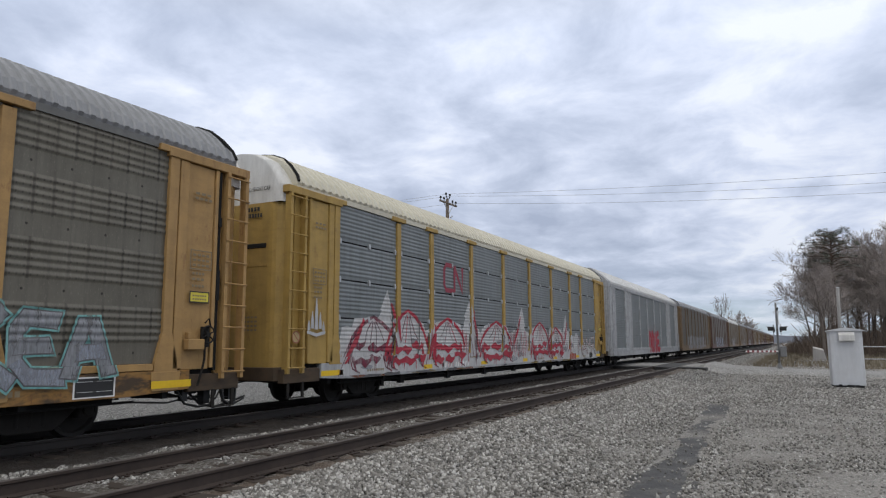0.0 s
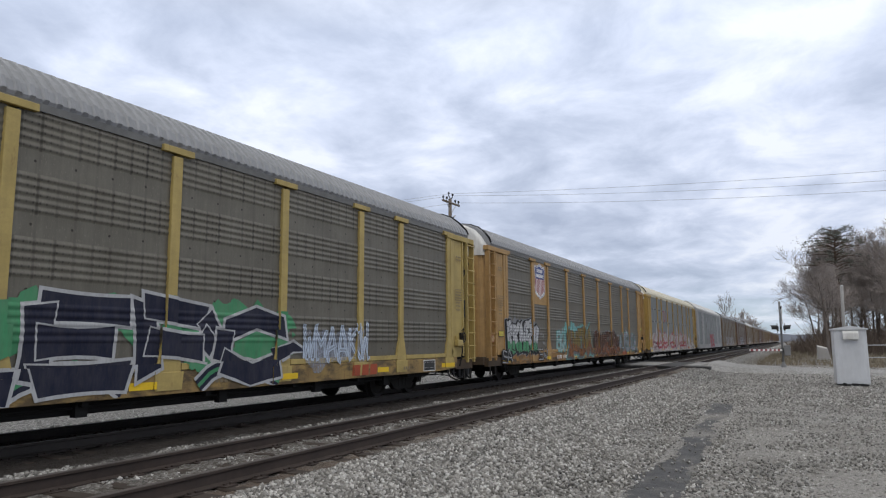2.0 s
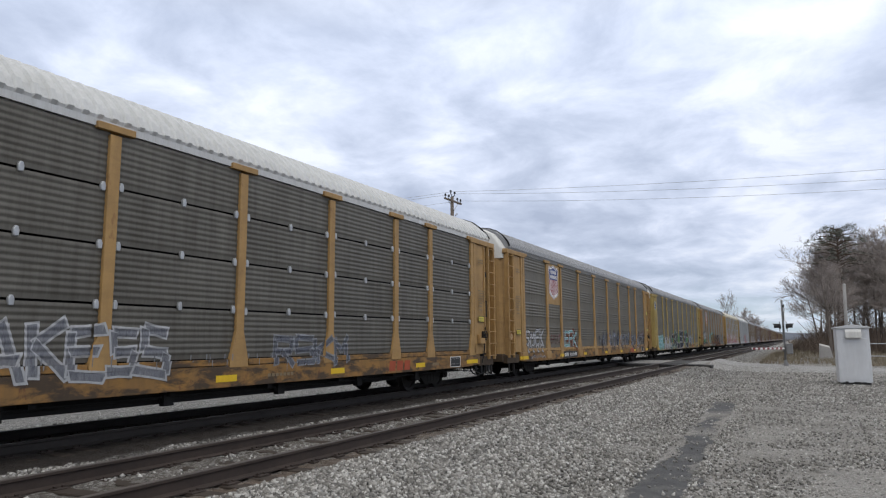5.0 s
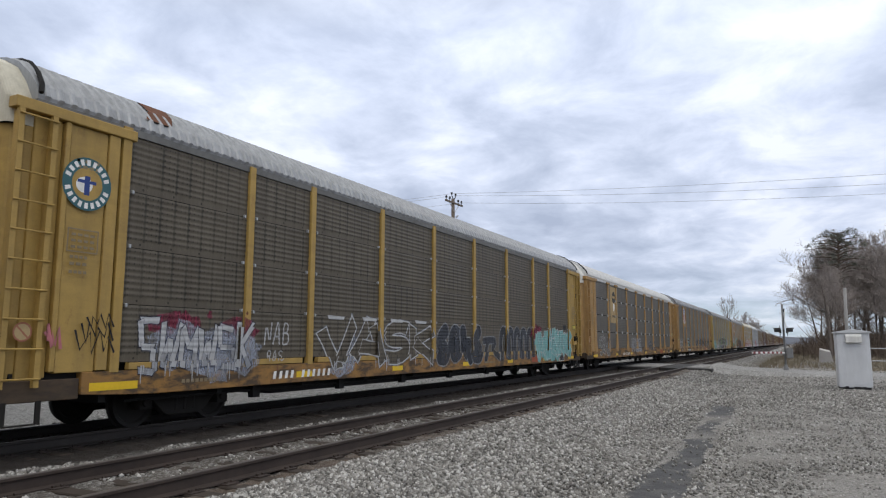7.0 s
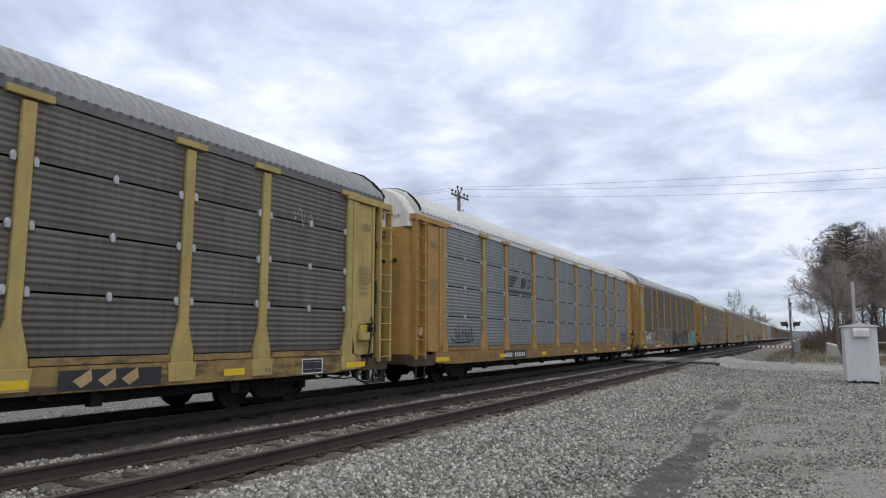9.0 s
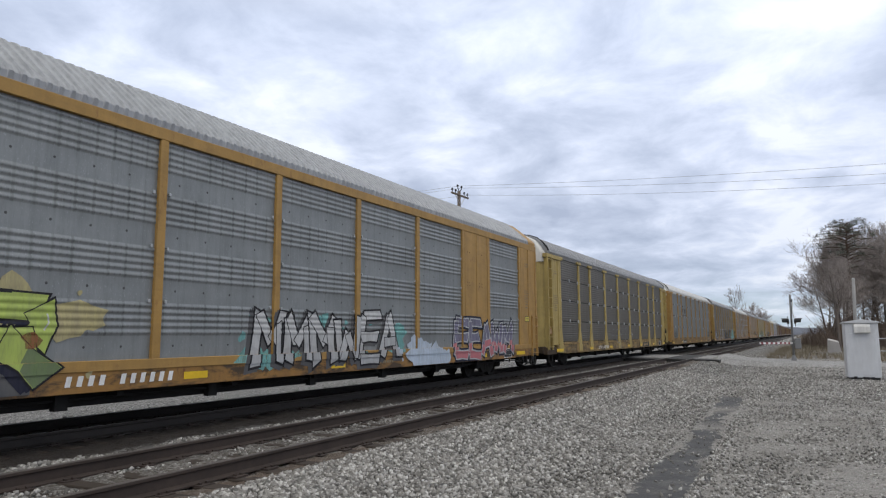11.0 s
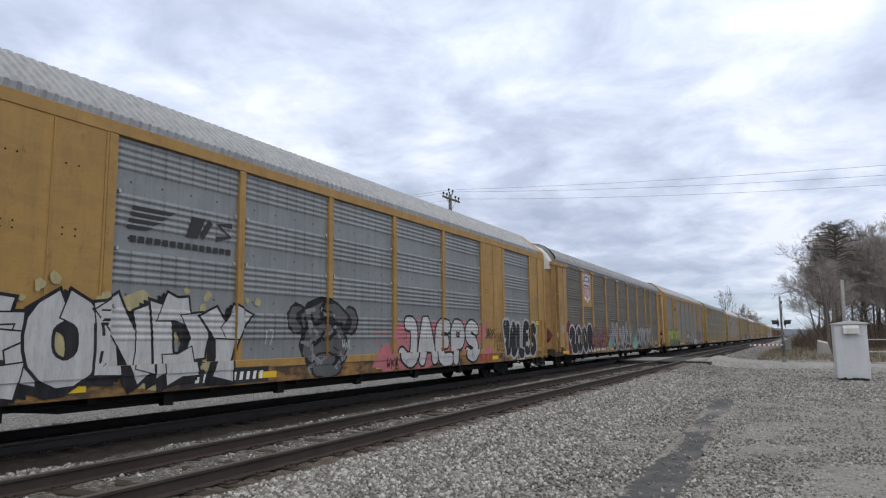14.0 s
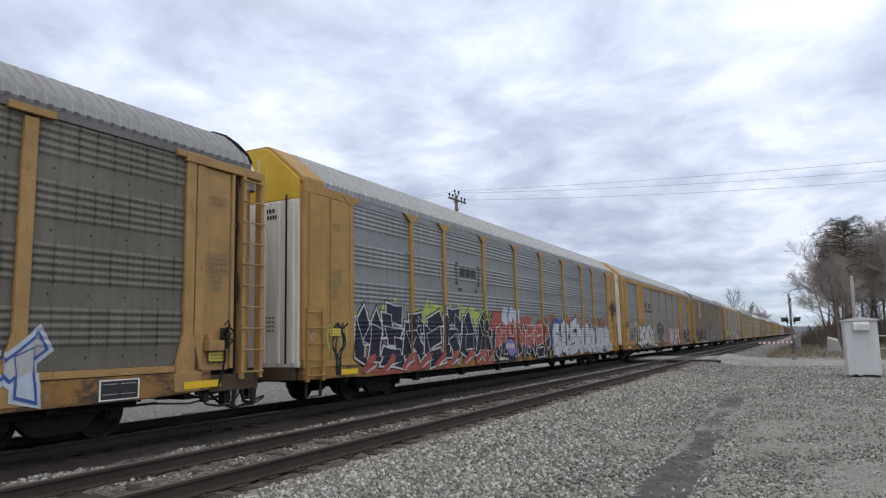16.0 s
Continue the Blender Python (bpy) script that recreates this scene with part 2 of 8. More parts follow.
def spray(name, color, worn=0.4, thin=0.0):
    """Sprayed paint that has worn through in runs, so that the sheet shows between; thin: how much shows all over."""
    m = bpy.data.materials.new(name)
    m.use_nodes = True
    n = Nodes(m.node_tree)
    s = n.add("ShaderNodeBsdfPrincipled")
    at = n.add("ShaderNodeTexCoord").outputs["Object"]
    runs = n.noise(n.scaled(at, (5.0, 5.0, 0.9)), 1.5, 6.0, 0.7)
    cloudy, fine = n.noise(at, 1.7, 4.0, 0.6), n.noise(n.scaled(at, (34.0, 34.0, 7.0)), 1.0, 3.0, 0.6)
    c = n.mix(n.ramp(cloudy, [(0.3, 0.0), (0.7, 1.0)]), tuple(v * 0.8 for v in color), tuple(min(1, v * 1.12) for v in color))
    c = n.mix(n.math("MULTIPLY", n.ramp(fine, [(0.48, 0.0), (0.7, 1.0)]), 0.18), c, (0.06, 0.056, 0.05))
    bare = n.math("MULTIPLY", n.ramp(n.math("MULTIPLY_ADD", runs, 0.65, n.math("MULTIPLY", cloudy, 0.35)), [(0.42, 0.0), (0.66, 1.0)]), worn)
    if not thin:
        c = n.mix(bare, c, (0.15, 0.14, 0.125))
    put(n, s, color=c, rough=0.6, normal=bump(n, fine, 0.1, 0.004), specular=0.18)
    if not thin:
        n.add("ShaderNodeOutputMaterial", {"Surface": s.outputs[0]})
        return m
    gone = n.math("MAXIMUM", bare, n.math("MULTIPLY", n.ramp(fine, [(0.3, 0.7), (0.7, 1.3)]), thin), clamp=True)
    through_it = n.add("ShaderNodeMixShader", {0: gone, 1: s.outputs[0], 2: n.add("ShaderNodeBsdfTransparent").outputs[0]})
    n.add("ShaderNodeOutputMaterial", {"Surface": through_it.outputs[0]})
    return m


def build_ballast(n, s):
    at = n.add("ShaderNodeTexCoord").outputs["Object"]
    cell = n.add("ShaderNodeTexVoronoi", {"Vector": at, "Scale": 24.0, "Randomness": 1.0})
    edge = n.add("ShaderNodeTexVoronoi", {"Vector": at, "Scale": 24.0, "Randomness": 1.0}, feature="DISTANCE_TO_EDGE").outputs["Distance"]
    tone = n.add("ShaderNodeSeparateXYZ", {0: cell.outputs["Color"]}).outputs[0]
    grit = n.add("ShaderNodeSeparateXYZ", {0: n.add("ShaderNodeTexVoronoi", {"Vector": at, "Scale": 44.0, "Randomness": 1.0}).outputs["Color"]}).outputs[0]
    stone = n.ramp(tone, [(0.0, (0.095, 0.091, 0.083)), (0.5, (0.265, 0.256, 0.238)), (1.0, (0.53, 0.515, 0.48))])
    xyz = n.add("ShaderNodeSeparateXYZ", {0: at})
    wide = n.noise(at, 0.55, 5.0, 0.6)
    mid = n.noise(at, 3.2, 5.0, 0.65)
    y = n.math("MULTIPLY_ADD", n.math("SUBTRACT", mid, 0.5), 0.55, n.math("MULTIPLY_ADD", n.math("SUBTRACT", wide, 0.5), 0.5, xyz.outputs["Y"]))

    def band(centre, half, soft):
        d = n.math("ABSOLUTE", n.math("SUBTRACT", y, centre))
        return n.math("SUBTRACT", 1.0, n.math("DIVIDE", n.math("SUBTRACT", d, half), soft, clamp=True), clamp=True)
    # running line's dirty bed with train shade put into its colour; the other's rusty bed
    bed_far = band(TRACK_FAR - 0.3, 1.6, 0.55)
    bed_near = n.math("MULTIPLY", band(TRACK_NEAR - 0.05, 1.15, 0.45), n.ramp(mid, [(0.38, 0.7), (0.66, 0.22)]))
    fines = n.math("MULTIPLY", band(TRACK_NEAR - RAIL - 0.30, 0.16, 0.3), n.ramp(wide, [(0.40, 0.2), (0.58, 0.8)]))
    # gaps between the stones drawn dark in the colour
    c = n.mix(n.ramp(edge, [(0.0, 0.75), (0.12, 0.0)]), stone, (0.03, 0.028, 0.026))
    c = n.mix(bed_near, c, n.mix(mid, (0.055, 0.045, 0.036), (0.19, 0.158, 0.126)))
    c = n.mix(fines, c, n.mix(mid, (0.07, 0.048, 0.034), (0.20, 0.145, 0.105)))
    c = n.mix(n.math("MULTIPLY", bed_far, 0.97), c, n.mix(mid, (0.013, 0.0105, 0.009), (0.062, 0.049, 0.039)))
    # finer, dusty gravel of the yard, and dry grass away from the line
    yard = n.math("DIVIDE", n.math("SUBTRACT", 3.4, y), 1.6, clamp=True)
    dust = n.mix(n.math("MULTIPLY_ADD", n.noise(at, 16.0, 6.0, 0.75), 0.6, n.math("MULTIPLY", grit, 0.4)), (0.175, 0.163, 0.144), (0.56, 0.53, 0.485))
    c = n.mix(n.math("MULTIPLY", yard, 0.72), c, dust)
    c = n.mix(n.math("MULTIPLY", yard, n.math("MULTIPLY", n.ramp(wide, [(0.38, 1.0), (0.60, 0.0)]), 0.5)), c, (0.20, 0.185, 0.162))
    x_far = n.math("MULTIPLY_ADD", n.math("SUBTRACT", wide, 0.5), 14.0, xyz.outputs["X"])
    side = n.math("MULTIPLY", n.math("DIVIDE", n.math("SUBTRACT", x_far, 52.0), 9.0, clamp=True), n.math("DIVIDE", n.math("SUBTRACT", 4.2, y), 1.2, clamp=True))
    grass = n.mix(n.noise(at, 2.5, 7.0, 0.75), (0.10, 0.085, 0.065), (0.22, 0.19, 0.145))
    c = n.mix(n.math("MULTIPLY", side, 0.9), c, grass)
    away = n.math("MAXIMUM", n.math("DIVIDE", n.math("SUBTRACT", y, 26.0), 5.0, clamp=True), n.math("DIVIDE", n.math("SUBTRACT", -9.0, y), 4.0, clamp=True))
    c = n.mix(away, c, grass)
    # a wet, trodden rut along the yard, in patches
    edge_wave = n.math("MULTIPLY_ADD", n.math("SUBTRACT", n.noise(at, 3.4, 6.0, 0.72), 0.5), 0.62, n.math("MULTIPLY", n.math("SUBTRACT", n.noise(at, 0.7, 3.0, 0.5), 0.5), 0.7))
    rut = n.math("ABSOLUTE", n.math("ADD", edge_wave, n.math("SUBTRACT", xyz.outputs["Y"], n.math("MULTIPLY_ADD", xyz.outputs["X"], 0.024, 1.42))))

    def stretch(x0, x1, half, soft=0.5):
        inside = n.math("MULTIPLY", n.math("DIVIDE", n.math("SUBTRACT", xyz.outputs["X"], x0), soft, clamp=True), n.math("DIVIDE", n.math("SUBTRACT", x1, xyz.outputs["X"]), soft, clamp=True))
        return n.math("MULTIPLY", inside, n.math("SUBTRACT", 1.0, n.math("DIVIDE", n.math("SUBTRACT", rut, half), 0.05, clamp=True), clamp=True))
    mud = n.math("MAXIMUM", n.math("MAXIMUM", stretch(1.5, 15.2, 0.20, 1.2), stretch(1.5, 11.5, 0.36, 1.5)), n.math("MAXIMUM", stretch(14.6, 18.4, 0.17, 1.3), stretch(18.0, 22.8, 0.30, 1.3)))
    mud = n.math("MULTIPLY", mud, n.ramp(n.noise(at, 2.2, 4.0, 0.6), [(0.36, 0.8), (0.5, 1.0)]))
    c = n.mix(n.math("MULTIPLY", mud, 0.96), c, n.mix(mid, (0.032, 0.032, 0.033), (0.07, 0.069, 0.07)))
    rough = n.math("MULTIPLY_ADD", mud, -0.12, 0.9)
    high = n.math("MULTIPLY", n.math("ADD", n.math("MULTIPLY_ADD", tone, 0.6, n.math("MULTIPLY", grit, 0.5)), n.math("MULTIPLY", edge, 2.0)), n.math("MULTIPLY_ADD", mud, -0.9, 1.0))
    put(n, s, color=c, rough=rough, normal=bump(n, high, 0.9, 0.035), specular=0.3)


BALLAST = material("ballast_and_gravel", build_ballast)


def build_stones(n, s):
    island = n.add("ShaderNodeNewGeometry").outputs["Random Per Island"]
    at = n.add("ShaderNodeTexCoord").outputs["Object"]
    c = n.ramp(island, [(0.0, (0.105, 0.099, 0.090)), (0.3, (0.215, 0.203, 0.182)), (0.7, (0.35, 0.335, 0.306)), (1.0, (0.63, 0.61, 0.57))])
    fine = n.noise(at, 60.0, 4.0, 0.7)
    put(n, s, color=n.mix(n.ramp(fine, [(0.3, 0.35), (0.65, 0.0)]), c, (0.09, 0.085, 0.08)), rough=0.85, normal=bump(n, fine, 0.4, 0.01), specular=0.3)


STONES = material("crushed_stone", build_stones)


def build_road(n, s):
    at = n.add("ShaderNodeTexCoord").outputs["Object"]
    a, b, g = n.noise(at, 0.5, 5.0, 0.6), n.noise(at, 4.0, 6.0, 0.7), n.noise(at, 90.0, 2.0, 0.6)
    c = n.mix(n.ramp(a, [(0.3, 0.0), (0.7, 1.0)]), (0.20, 0.194, 0.184), (0.34, 0.332, 0.315))
    c = n.mix(n.ramp(b, [(0.45, 0.0), (0.75, 0.5)]), c, (0.14, 0.135, 0.125))
    chip = n.add("ShaderNodeSeparateXYZ", {0: n.add("ShaderNodeTexVoronoi", {"Vector": at, "Scale": 22.0, "Randomness": 1.0}).outputs["Color"]}).outputs[0]
    c = n.mix(0.55, c, n.ramp(chip, [(0.0, (0.12, 0.115, 0.108)), (0.5, (0.30, 0.29, 0.275)), (1.0, (0.58, 0.57, 0.54))]))
    put(n, s, color=n.mix(n.ramp(g, [(0.3, 0.4), (0.7, 0.0)]), c, (0.09, 0.088, 0.085)), rough=0.9, normal=bump(n, g, 0.4, 0.006), specular=0.3)


ROAD = material("worn_chip_seal", build_road)
ASPHALT = plain("dark_asphalt", (0.05, 0.049, 0.048), 0.85, 0.0, 30.0, 0.3, 0.4)
TIMBER = plain("oily_timber", (0.045, 0.034, 0.026), 0.85, 0.0, 9.0, 0.4, 0.5)
BOX_PAINT = paint("silver_grey_cabinet_paint", (0.60, 0.61, 0.62), dirty=0.22, rust=0.08, rough=0.45)
GALV = plain("galvanised_steel", (0.42, 0.43, 0.44), 0.45, 0.5, 12.0, 0.2, 0.05)
POLE_WOOD = plain("weathered_pole_wood", (0.15, 0.12, 0.095), 0.85, 0.0, 6.0, 0.3, 0.4)
GREY_POLE = plain("pale_grey_pole", (0.27, 0.26, 0.245), 0.7)
BARK = plain("grey_brown_bark", (0.12, 0.10, 0.085), 0.9, 0.0, 10.0, 0.35, 0.5)
BARK_PINE = plain("pine_bark", (0.10, 0.07, 0.052), 0.9, 0.0, 10.0, 0.35, 0.5)
TWIG = plain("winter_twigs", (0.30, 0.26, 0.235), 0.9, 0.0, 4.0, 0.3, 0.1)
BRUSH = plain("winter_brush", (0.14, 0.105, 0.08), 0.95, 0.0, 0.6, 0.4, 0.3)
NEEDLE = plain("pine_needles", (0.095, 0.10, 0.08), 0.8, 0.0, 2.0, 0.4, 0.1)
GRASS = plain("dead_grass", (0.20, 0.168, 0.118), 0.9, 0.0, 3.0, 0.35, 0.1)
# the blue-grey carries the haze of distance in the colour
HILL = plain("distant_wooded_ridge", (0.13, 0.14, 0.165), 1.0, 0.0, 0.05, 0.25, 0.0)
SIGNAL_GREY = plain("dull_grey_signal_steel", (0.17, 0.17, 0.168), 0.6)
LAMP_BLACK = plain("matt_black_signal", (0.018, 0.018, 0.018), 0.6)
RED_LENS = plain("red_lens", (0.25, 0.02, 0.015), 0.25, 0.0, 30.0, 0.1, 0.0)
RED_TAPE = plain("red_tape", (0.20, 0.025, 0.025), 0.5, 0.0, 30.0, 0.1, 0.0)
WHITE_TAPE = plain("white_tape", (0.75, 0.75, 0.73), 0.5, 0.0, 30.0, 0.1, 0.0)
CONCRETE = plain("pale_concrete", (0.40, 0.38, 0.355), 0.85, 0.0, 8.0, 0.15, 0.2)


# ---------------------------------------------------------------- mesh building
class Geo:
    """Gathers corners and faces of one mesh, each face with a material slot."""

    def __init__(self):
        self.v, self.f, self.m = [], [], []

    def face(self, idx, mat=0):
        self.f.append(tuple(idx))
        self.m.append(mat)

    def box(self, x0, x1, y0, y1, z0, z1, mat=0):
        b = len(self.v)
        self.v += [(x, y, z) for z in (z0, z1) for y in (y0, y1) for x in (x0, x1)]
        for q in ((0, 2, 3, 1), (4, 5, 7, 6), (0, 1, 5, 4), (2, 6, 7, 3), (0, 4, 6, 2), (1, 3, 7, 5)):
            self.face([b + i for i in q], mat)
        return self

    def prism(self, outline, a0, a1, axis="y", mat=0):
        """An outline of (u, w) pairs pushed along an axis: x: (y, z), y: (x, z), z: (x, y)."""
        b, n = len(self.v), len(outline)
        for a in (a0, a1):
            for u, w in outline:
                self.v.append({"x": (a, u, w), "y": (u, a, w), "z": (u, w, a)}[axis])
        for i in range(n):
            j = (i + 1) % n
            self.face((b + i, b + j, b + n + j, b + n + i), mat)
        self.face([b + i for i in reversed(range(n))], mat)
        self.face([b + n + i for i in range(n)], mat)
        return self

    def tube(self, path, radius, n=6, mat=0, cap=True):
        pts = [Vector(p) for p in path]
        radii = radius if isinstance(radius, (list, tuple)) else [radius] * len(pts)
        b = len(self.v)
        side = None
        for i, p in enumerate(pts):
            way = (pts[min(i + 1, len(pts) - 1)] - pts[max(i - 1, 0)]).normalized()
            if side is None:
                side = way.orthogonal().normalized()
            side = (side - way * side.dot(way)).normalized()
            other = way.cross(side)
            for k in range(n):
                a = 2 * math.pi * k / n
                self.v.append(tuple(p + (side * math.cos(a) + other * math.sin(a)) * radii[i]))
        for i in range(len(pts) - 1):
            for k in range(n):
                l = (k + 1) % n
                self.face((b + i * n + k, b + i * n + l, b + i * n + n + l, b + i * n + n + k), mat)
        if cap:
            self.face([b + k for k in reversed(range(n))], mat)
            e = b + (len(pts) - 1) * n
            self.face([e + k for k in range(n)], mat)
        return self

    def lathe(self, profile, n=24, mat=0):
        """A profile of (radius, y) turned about the y axis."""
        b, k = len(self.v), len(profile)
        for i in range(n):
            a = 2 * math.pi * i / n
            for r, y in profile:
                self.v.append((r * math.cos(a), y, r * math.sin(a)))
        for i in range(n):
            j = (i + 1) % n
            for q in range(k - 1):
                self.face((b + i * k + q, b + i * k + q + 1, b + j * k + q + 1, b + j * k + q), mat)
        return self

    def grid(self, rows, mat=0, closed=False):
        """Rows of equally many points, joined by quads."""
        b, k = len(self.v), len(rows[0])
        for row in rows:
            self.v += [tuple(p) for p in row]
        for i in range(len(rows) - 1):
            for j in range(k - (0 if closed else 1)):
                l = (j + 1) % k
                self.face((b + i * k + j, b + i * k + l, b + i * k + k + l, b + i * k + k + j), mat)
        return self

    def mesh(self, name, mats, bevel=0.0, smooth=False, outward=True):
        me = bpy.data.meshes.new(name)
        me.from_pydata(self.v, [], self.f)
        for m in mats if isinstance(mats, (list, tuple)) else [mats]:
            me.materials.append(m)
        me.polygons.foreach_set("material_index", self.m)
        if bevel or outward:
            bm = bmesh.new()
            bm.from_mesh(me)
            if outward:
                bmesh.ops.recalc_face_normals(bm, faces=bm.faces)
            if bevel:
                edges = [e for e in bm.edges if len(e.link_faces) == 2 and e.calc_face_angle(0) > 0.5]
                bmesh.ops.bevel(bm, geom=edges, offset=bevel, segments=1, affect="EDGES", clamp_overlap=True)
            bm.to_mesh(me)
            bm.free()
        if smooth:
            me.polygons.foreach_set("use_smooth", [True] * len(me.polygons))
        return me


STORE = {}


def shared(key, make):
    """One mesh for all pieces alike."""
    if key not in STORE:
        STORE[key] = make()
    return STORE[key]


def part(name, me, parent, label="", at=None):
    ob = new(name, me)
    ob.parent = parent
    if at is not None:
        ob.matrix_basis = at
    return tagged(ob, label) if label else ob


def thing(name, label, category, group="", kind="", at=None):
    ob = new(name)
    ob.empty_display_size = 0.3
    if at is not None:
        ob.matrix_basis = at
    return tagged(ob, label, category, group, kind)


TURN = pose(0, 0, 0, 0, 0, 180)
HERE = Matrix.Identity(4)


# ---------------------------------------------------------------- writing and sprayed lettering, as thin layers of paint
def glyph(text, offset=0.0):
    """Flat corners and faces of a word in the built-in font, one unit high, from x = 0."""
    key = ("glyph", text, offset)
    if key not in STORE:
        cu = bpy.data.curves.new("word", "FONT")
        cu.body, cu.size, cu.offset, cu.resolution_u, cu.fill_mode = text, 1.0, offset, 3, "FRONT"
        ob = bpy.data.objects.new("word", cu)
        me = bpy.data.meshes.new_from_object(ob)
        v = [(p.co.x, p.co.y) for p in me.vertices]
        f = [tuple(p.vertices) for p in me.polygons]
        bpy.data.objects.remove(ob)
        bpy.data.curves.remove(cu)
        bpy.data.meshes.remove(me)
        STORE[key] = (v, f)
    return STORE[key]


def fitted(shape, x0, x1, z0, z1, bend=None):
    v, f = shape
    xs, ys = [p[0] for p in v], [p[1] for p in v]
    w, h = max(xs) - min(xs) or 1, max(ys) - min(ys) or 1
    out = [(x0 + (x - min(xs)) / w * (x1 - x0), z0 + (y - min(ys)) / h * (z1 - z0)) for x, y in v]
    return ([bend(p) for p in out] if bend else out), f


def ribbon(points, widths):
    """A flat stroke along points."""
    v, f = [], []
    n = len(points)
    for i, (x, z) in enumerate(points):
        a, b = points[max(i - 1, 0)], points[min(i + 1, n - 1)]
        dx, dz = b[0] - a[0], b[1] - a[1]
        l = math.hypot(dx, dz) or 1
        w = widths[i] / 2
        pair = [(x - dz / l * w, z + dx / l * w), (x + dz / l * w, z - dx / l * w)]
        if i:
            # on the inside of a tight bend the edge stays where it was
            for s in (0, 1):
                q = v[2 * i - 2 + s]
                if (pair[s][0] - q[0]) * (x - a[0]) + (pair[s][1] - q[1]) * (z - a[1]) <= 0:
                    pair[s] = q
        v += [(*q[:2], 4e-6 * i) for q in pair]
    for i in range(n - 1):
        f += [(2 * i, 2 * i + 1, 2 * i + 3), (2 * i, 2 * i + 3, 2 * i + 2)]
    return v, f


def blob(rng, x, z, rx, rz, n=14, rag=0.25):
    v = [(x, z)]
    for k in range(n):
        a, r = 2 * math.pi * k / n, 1 + rng.uniform(-rag, rag)
        v.append((x + rx * r * math.cos(a), z + rz * r * math.sin(a)))
    return v, [(0, k + 1, (k + 1) % n + 1) for k in range(n)]


class Layers:
    """Flat shapes on the side of a car, in the order in which they were painted."""

    def __init__(self):
        self.items = []

    def add(self, shape, mat):
        """Nothing is painted below the edge of the sill."""
        v = [(p[0], max(p[1], 0.612 if abs(p[0]) < 11.2 else 0.672), *p[2:]) for p in shape[0]]
        self.items.append(((v, shape[1]), mat))
        return self

    def pieces(self):
        """The shapes in groups that touch one another."""
        groups = []
        for shape, mat in self.items:
            xs, zs = [p[0] for p in shape[0]], [p[1] for p in shape[0]]
            box = [min(xs), max(xs), min(zs), max(zs)]
            hit = [g for g in groups if g[0][0] < box[1] and g[0][1] > box[0] and g[0][2] < box[3] and g[0][3] > box[2]]
            if hit:
                first = hit[0]
                for g in hit[1:]:
                    first[1].items += g[1].items
                    groups.remove(g)
                    box = [min(box[0], g[0][0]), max(box[1], g[0][1]), min(box[2], g[0][2]), max(box[3], g[0][3])]
                first[1].items.append((shape, mat))
                b = first[0]
                first[0] = [min(box[0], b[0]), max(box[1], b[1]), min(box[2], b[2]), max(box[3], b[3])]
            else:
                lay = Layers()
                lay.items.append((shape, mat))
                groups.append([box, lay])
        return [g[1] for g in groups]

    def mesh(self, name, depth, cuts_x=(), cuts_z=(), step=0.0001):
        """depth(x, z): how far out the wall stands there; the shapes are cut where it steps."""
        mats = []
        for _, m in self.items:
            if m not in mats:
                mats.append(m)
        v, f, mi = [], [], []
        for order, ((sv, sf), m) in enumerate(self.items):
            bm = bmesh.new()
            vs = [bm.verts.new((p[0], -p[2] if len(p) > 2 else 0.0, p[1])) for p in sv]
            for q in sf:
                if len({(round(sv[i][0], 4), round(sv[i][1], 4)) for i in q}) < len(q):
                    continue
                try:
                    bm.faces.new([vs[i] for i in q])
                except ValueError:
                    pass
            xs, zs = [p[0] for p in sv], [p[1] for p in sv]
            for axis, cuts, lo, hi in (((1, 0, 0), cuts_x, min(xs), max(xs)), ((0, 0, 1), cuts_z, min(zs), max(zs))):
                for c in cuts:
                    if lo < c < hi:
                        bmesh.ops.bisect_plane(bm, geom=bm.verts[:] + bm.edges[:] + bm.faces[:], plane_co=(c * axis[0], 0, c * axis[2]), plane_no=axis)
            seen = {}
            for face in bm.faces:
                mid = face.calc_center_median()
                idx = []
                for p in face.verts:
                    d = depth(mid.x, mid.z, p.co.z)
                    k = (p, round(d, 4))
                    if k not in seen:
                        seen[k] = len(v)
                        v.append((p.co.x, -d - 0.002 - step * order + p.co.y, p.co.z))
                    idx.append(seen[k])
                f.append(idx if face.normal.y < 0 else idx[::-1])
                mi.append(mats.index(m))
            bm.free()
        me = bpy.data.meshes.new(name)
        me.from_pydata(v, [], f)
        for m in mats:
            me.materials.append(m)
        me.polygons.foreach_set("material_index", mi)
        return me


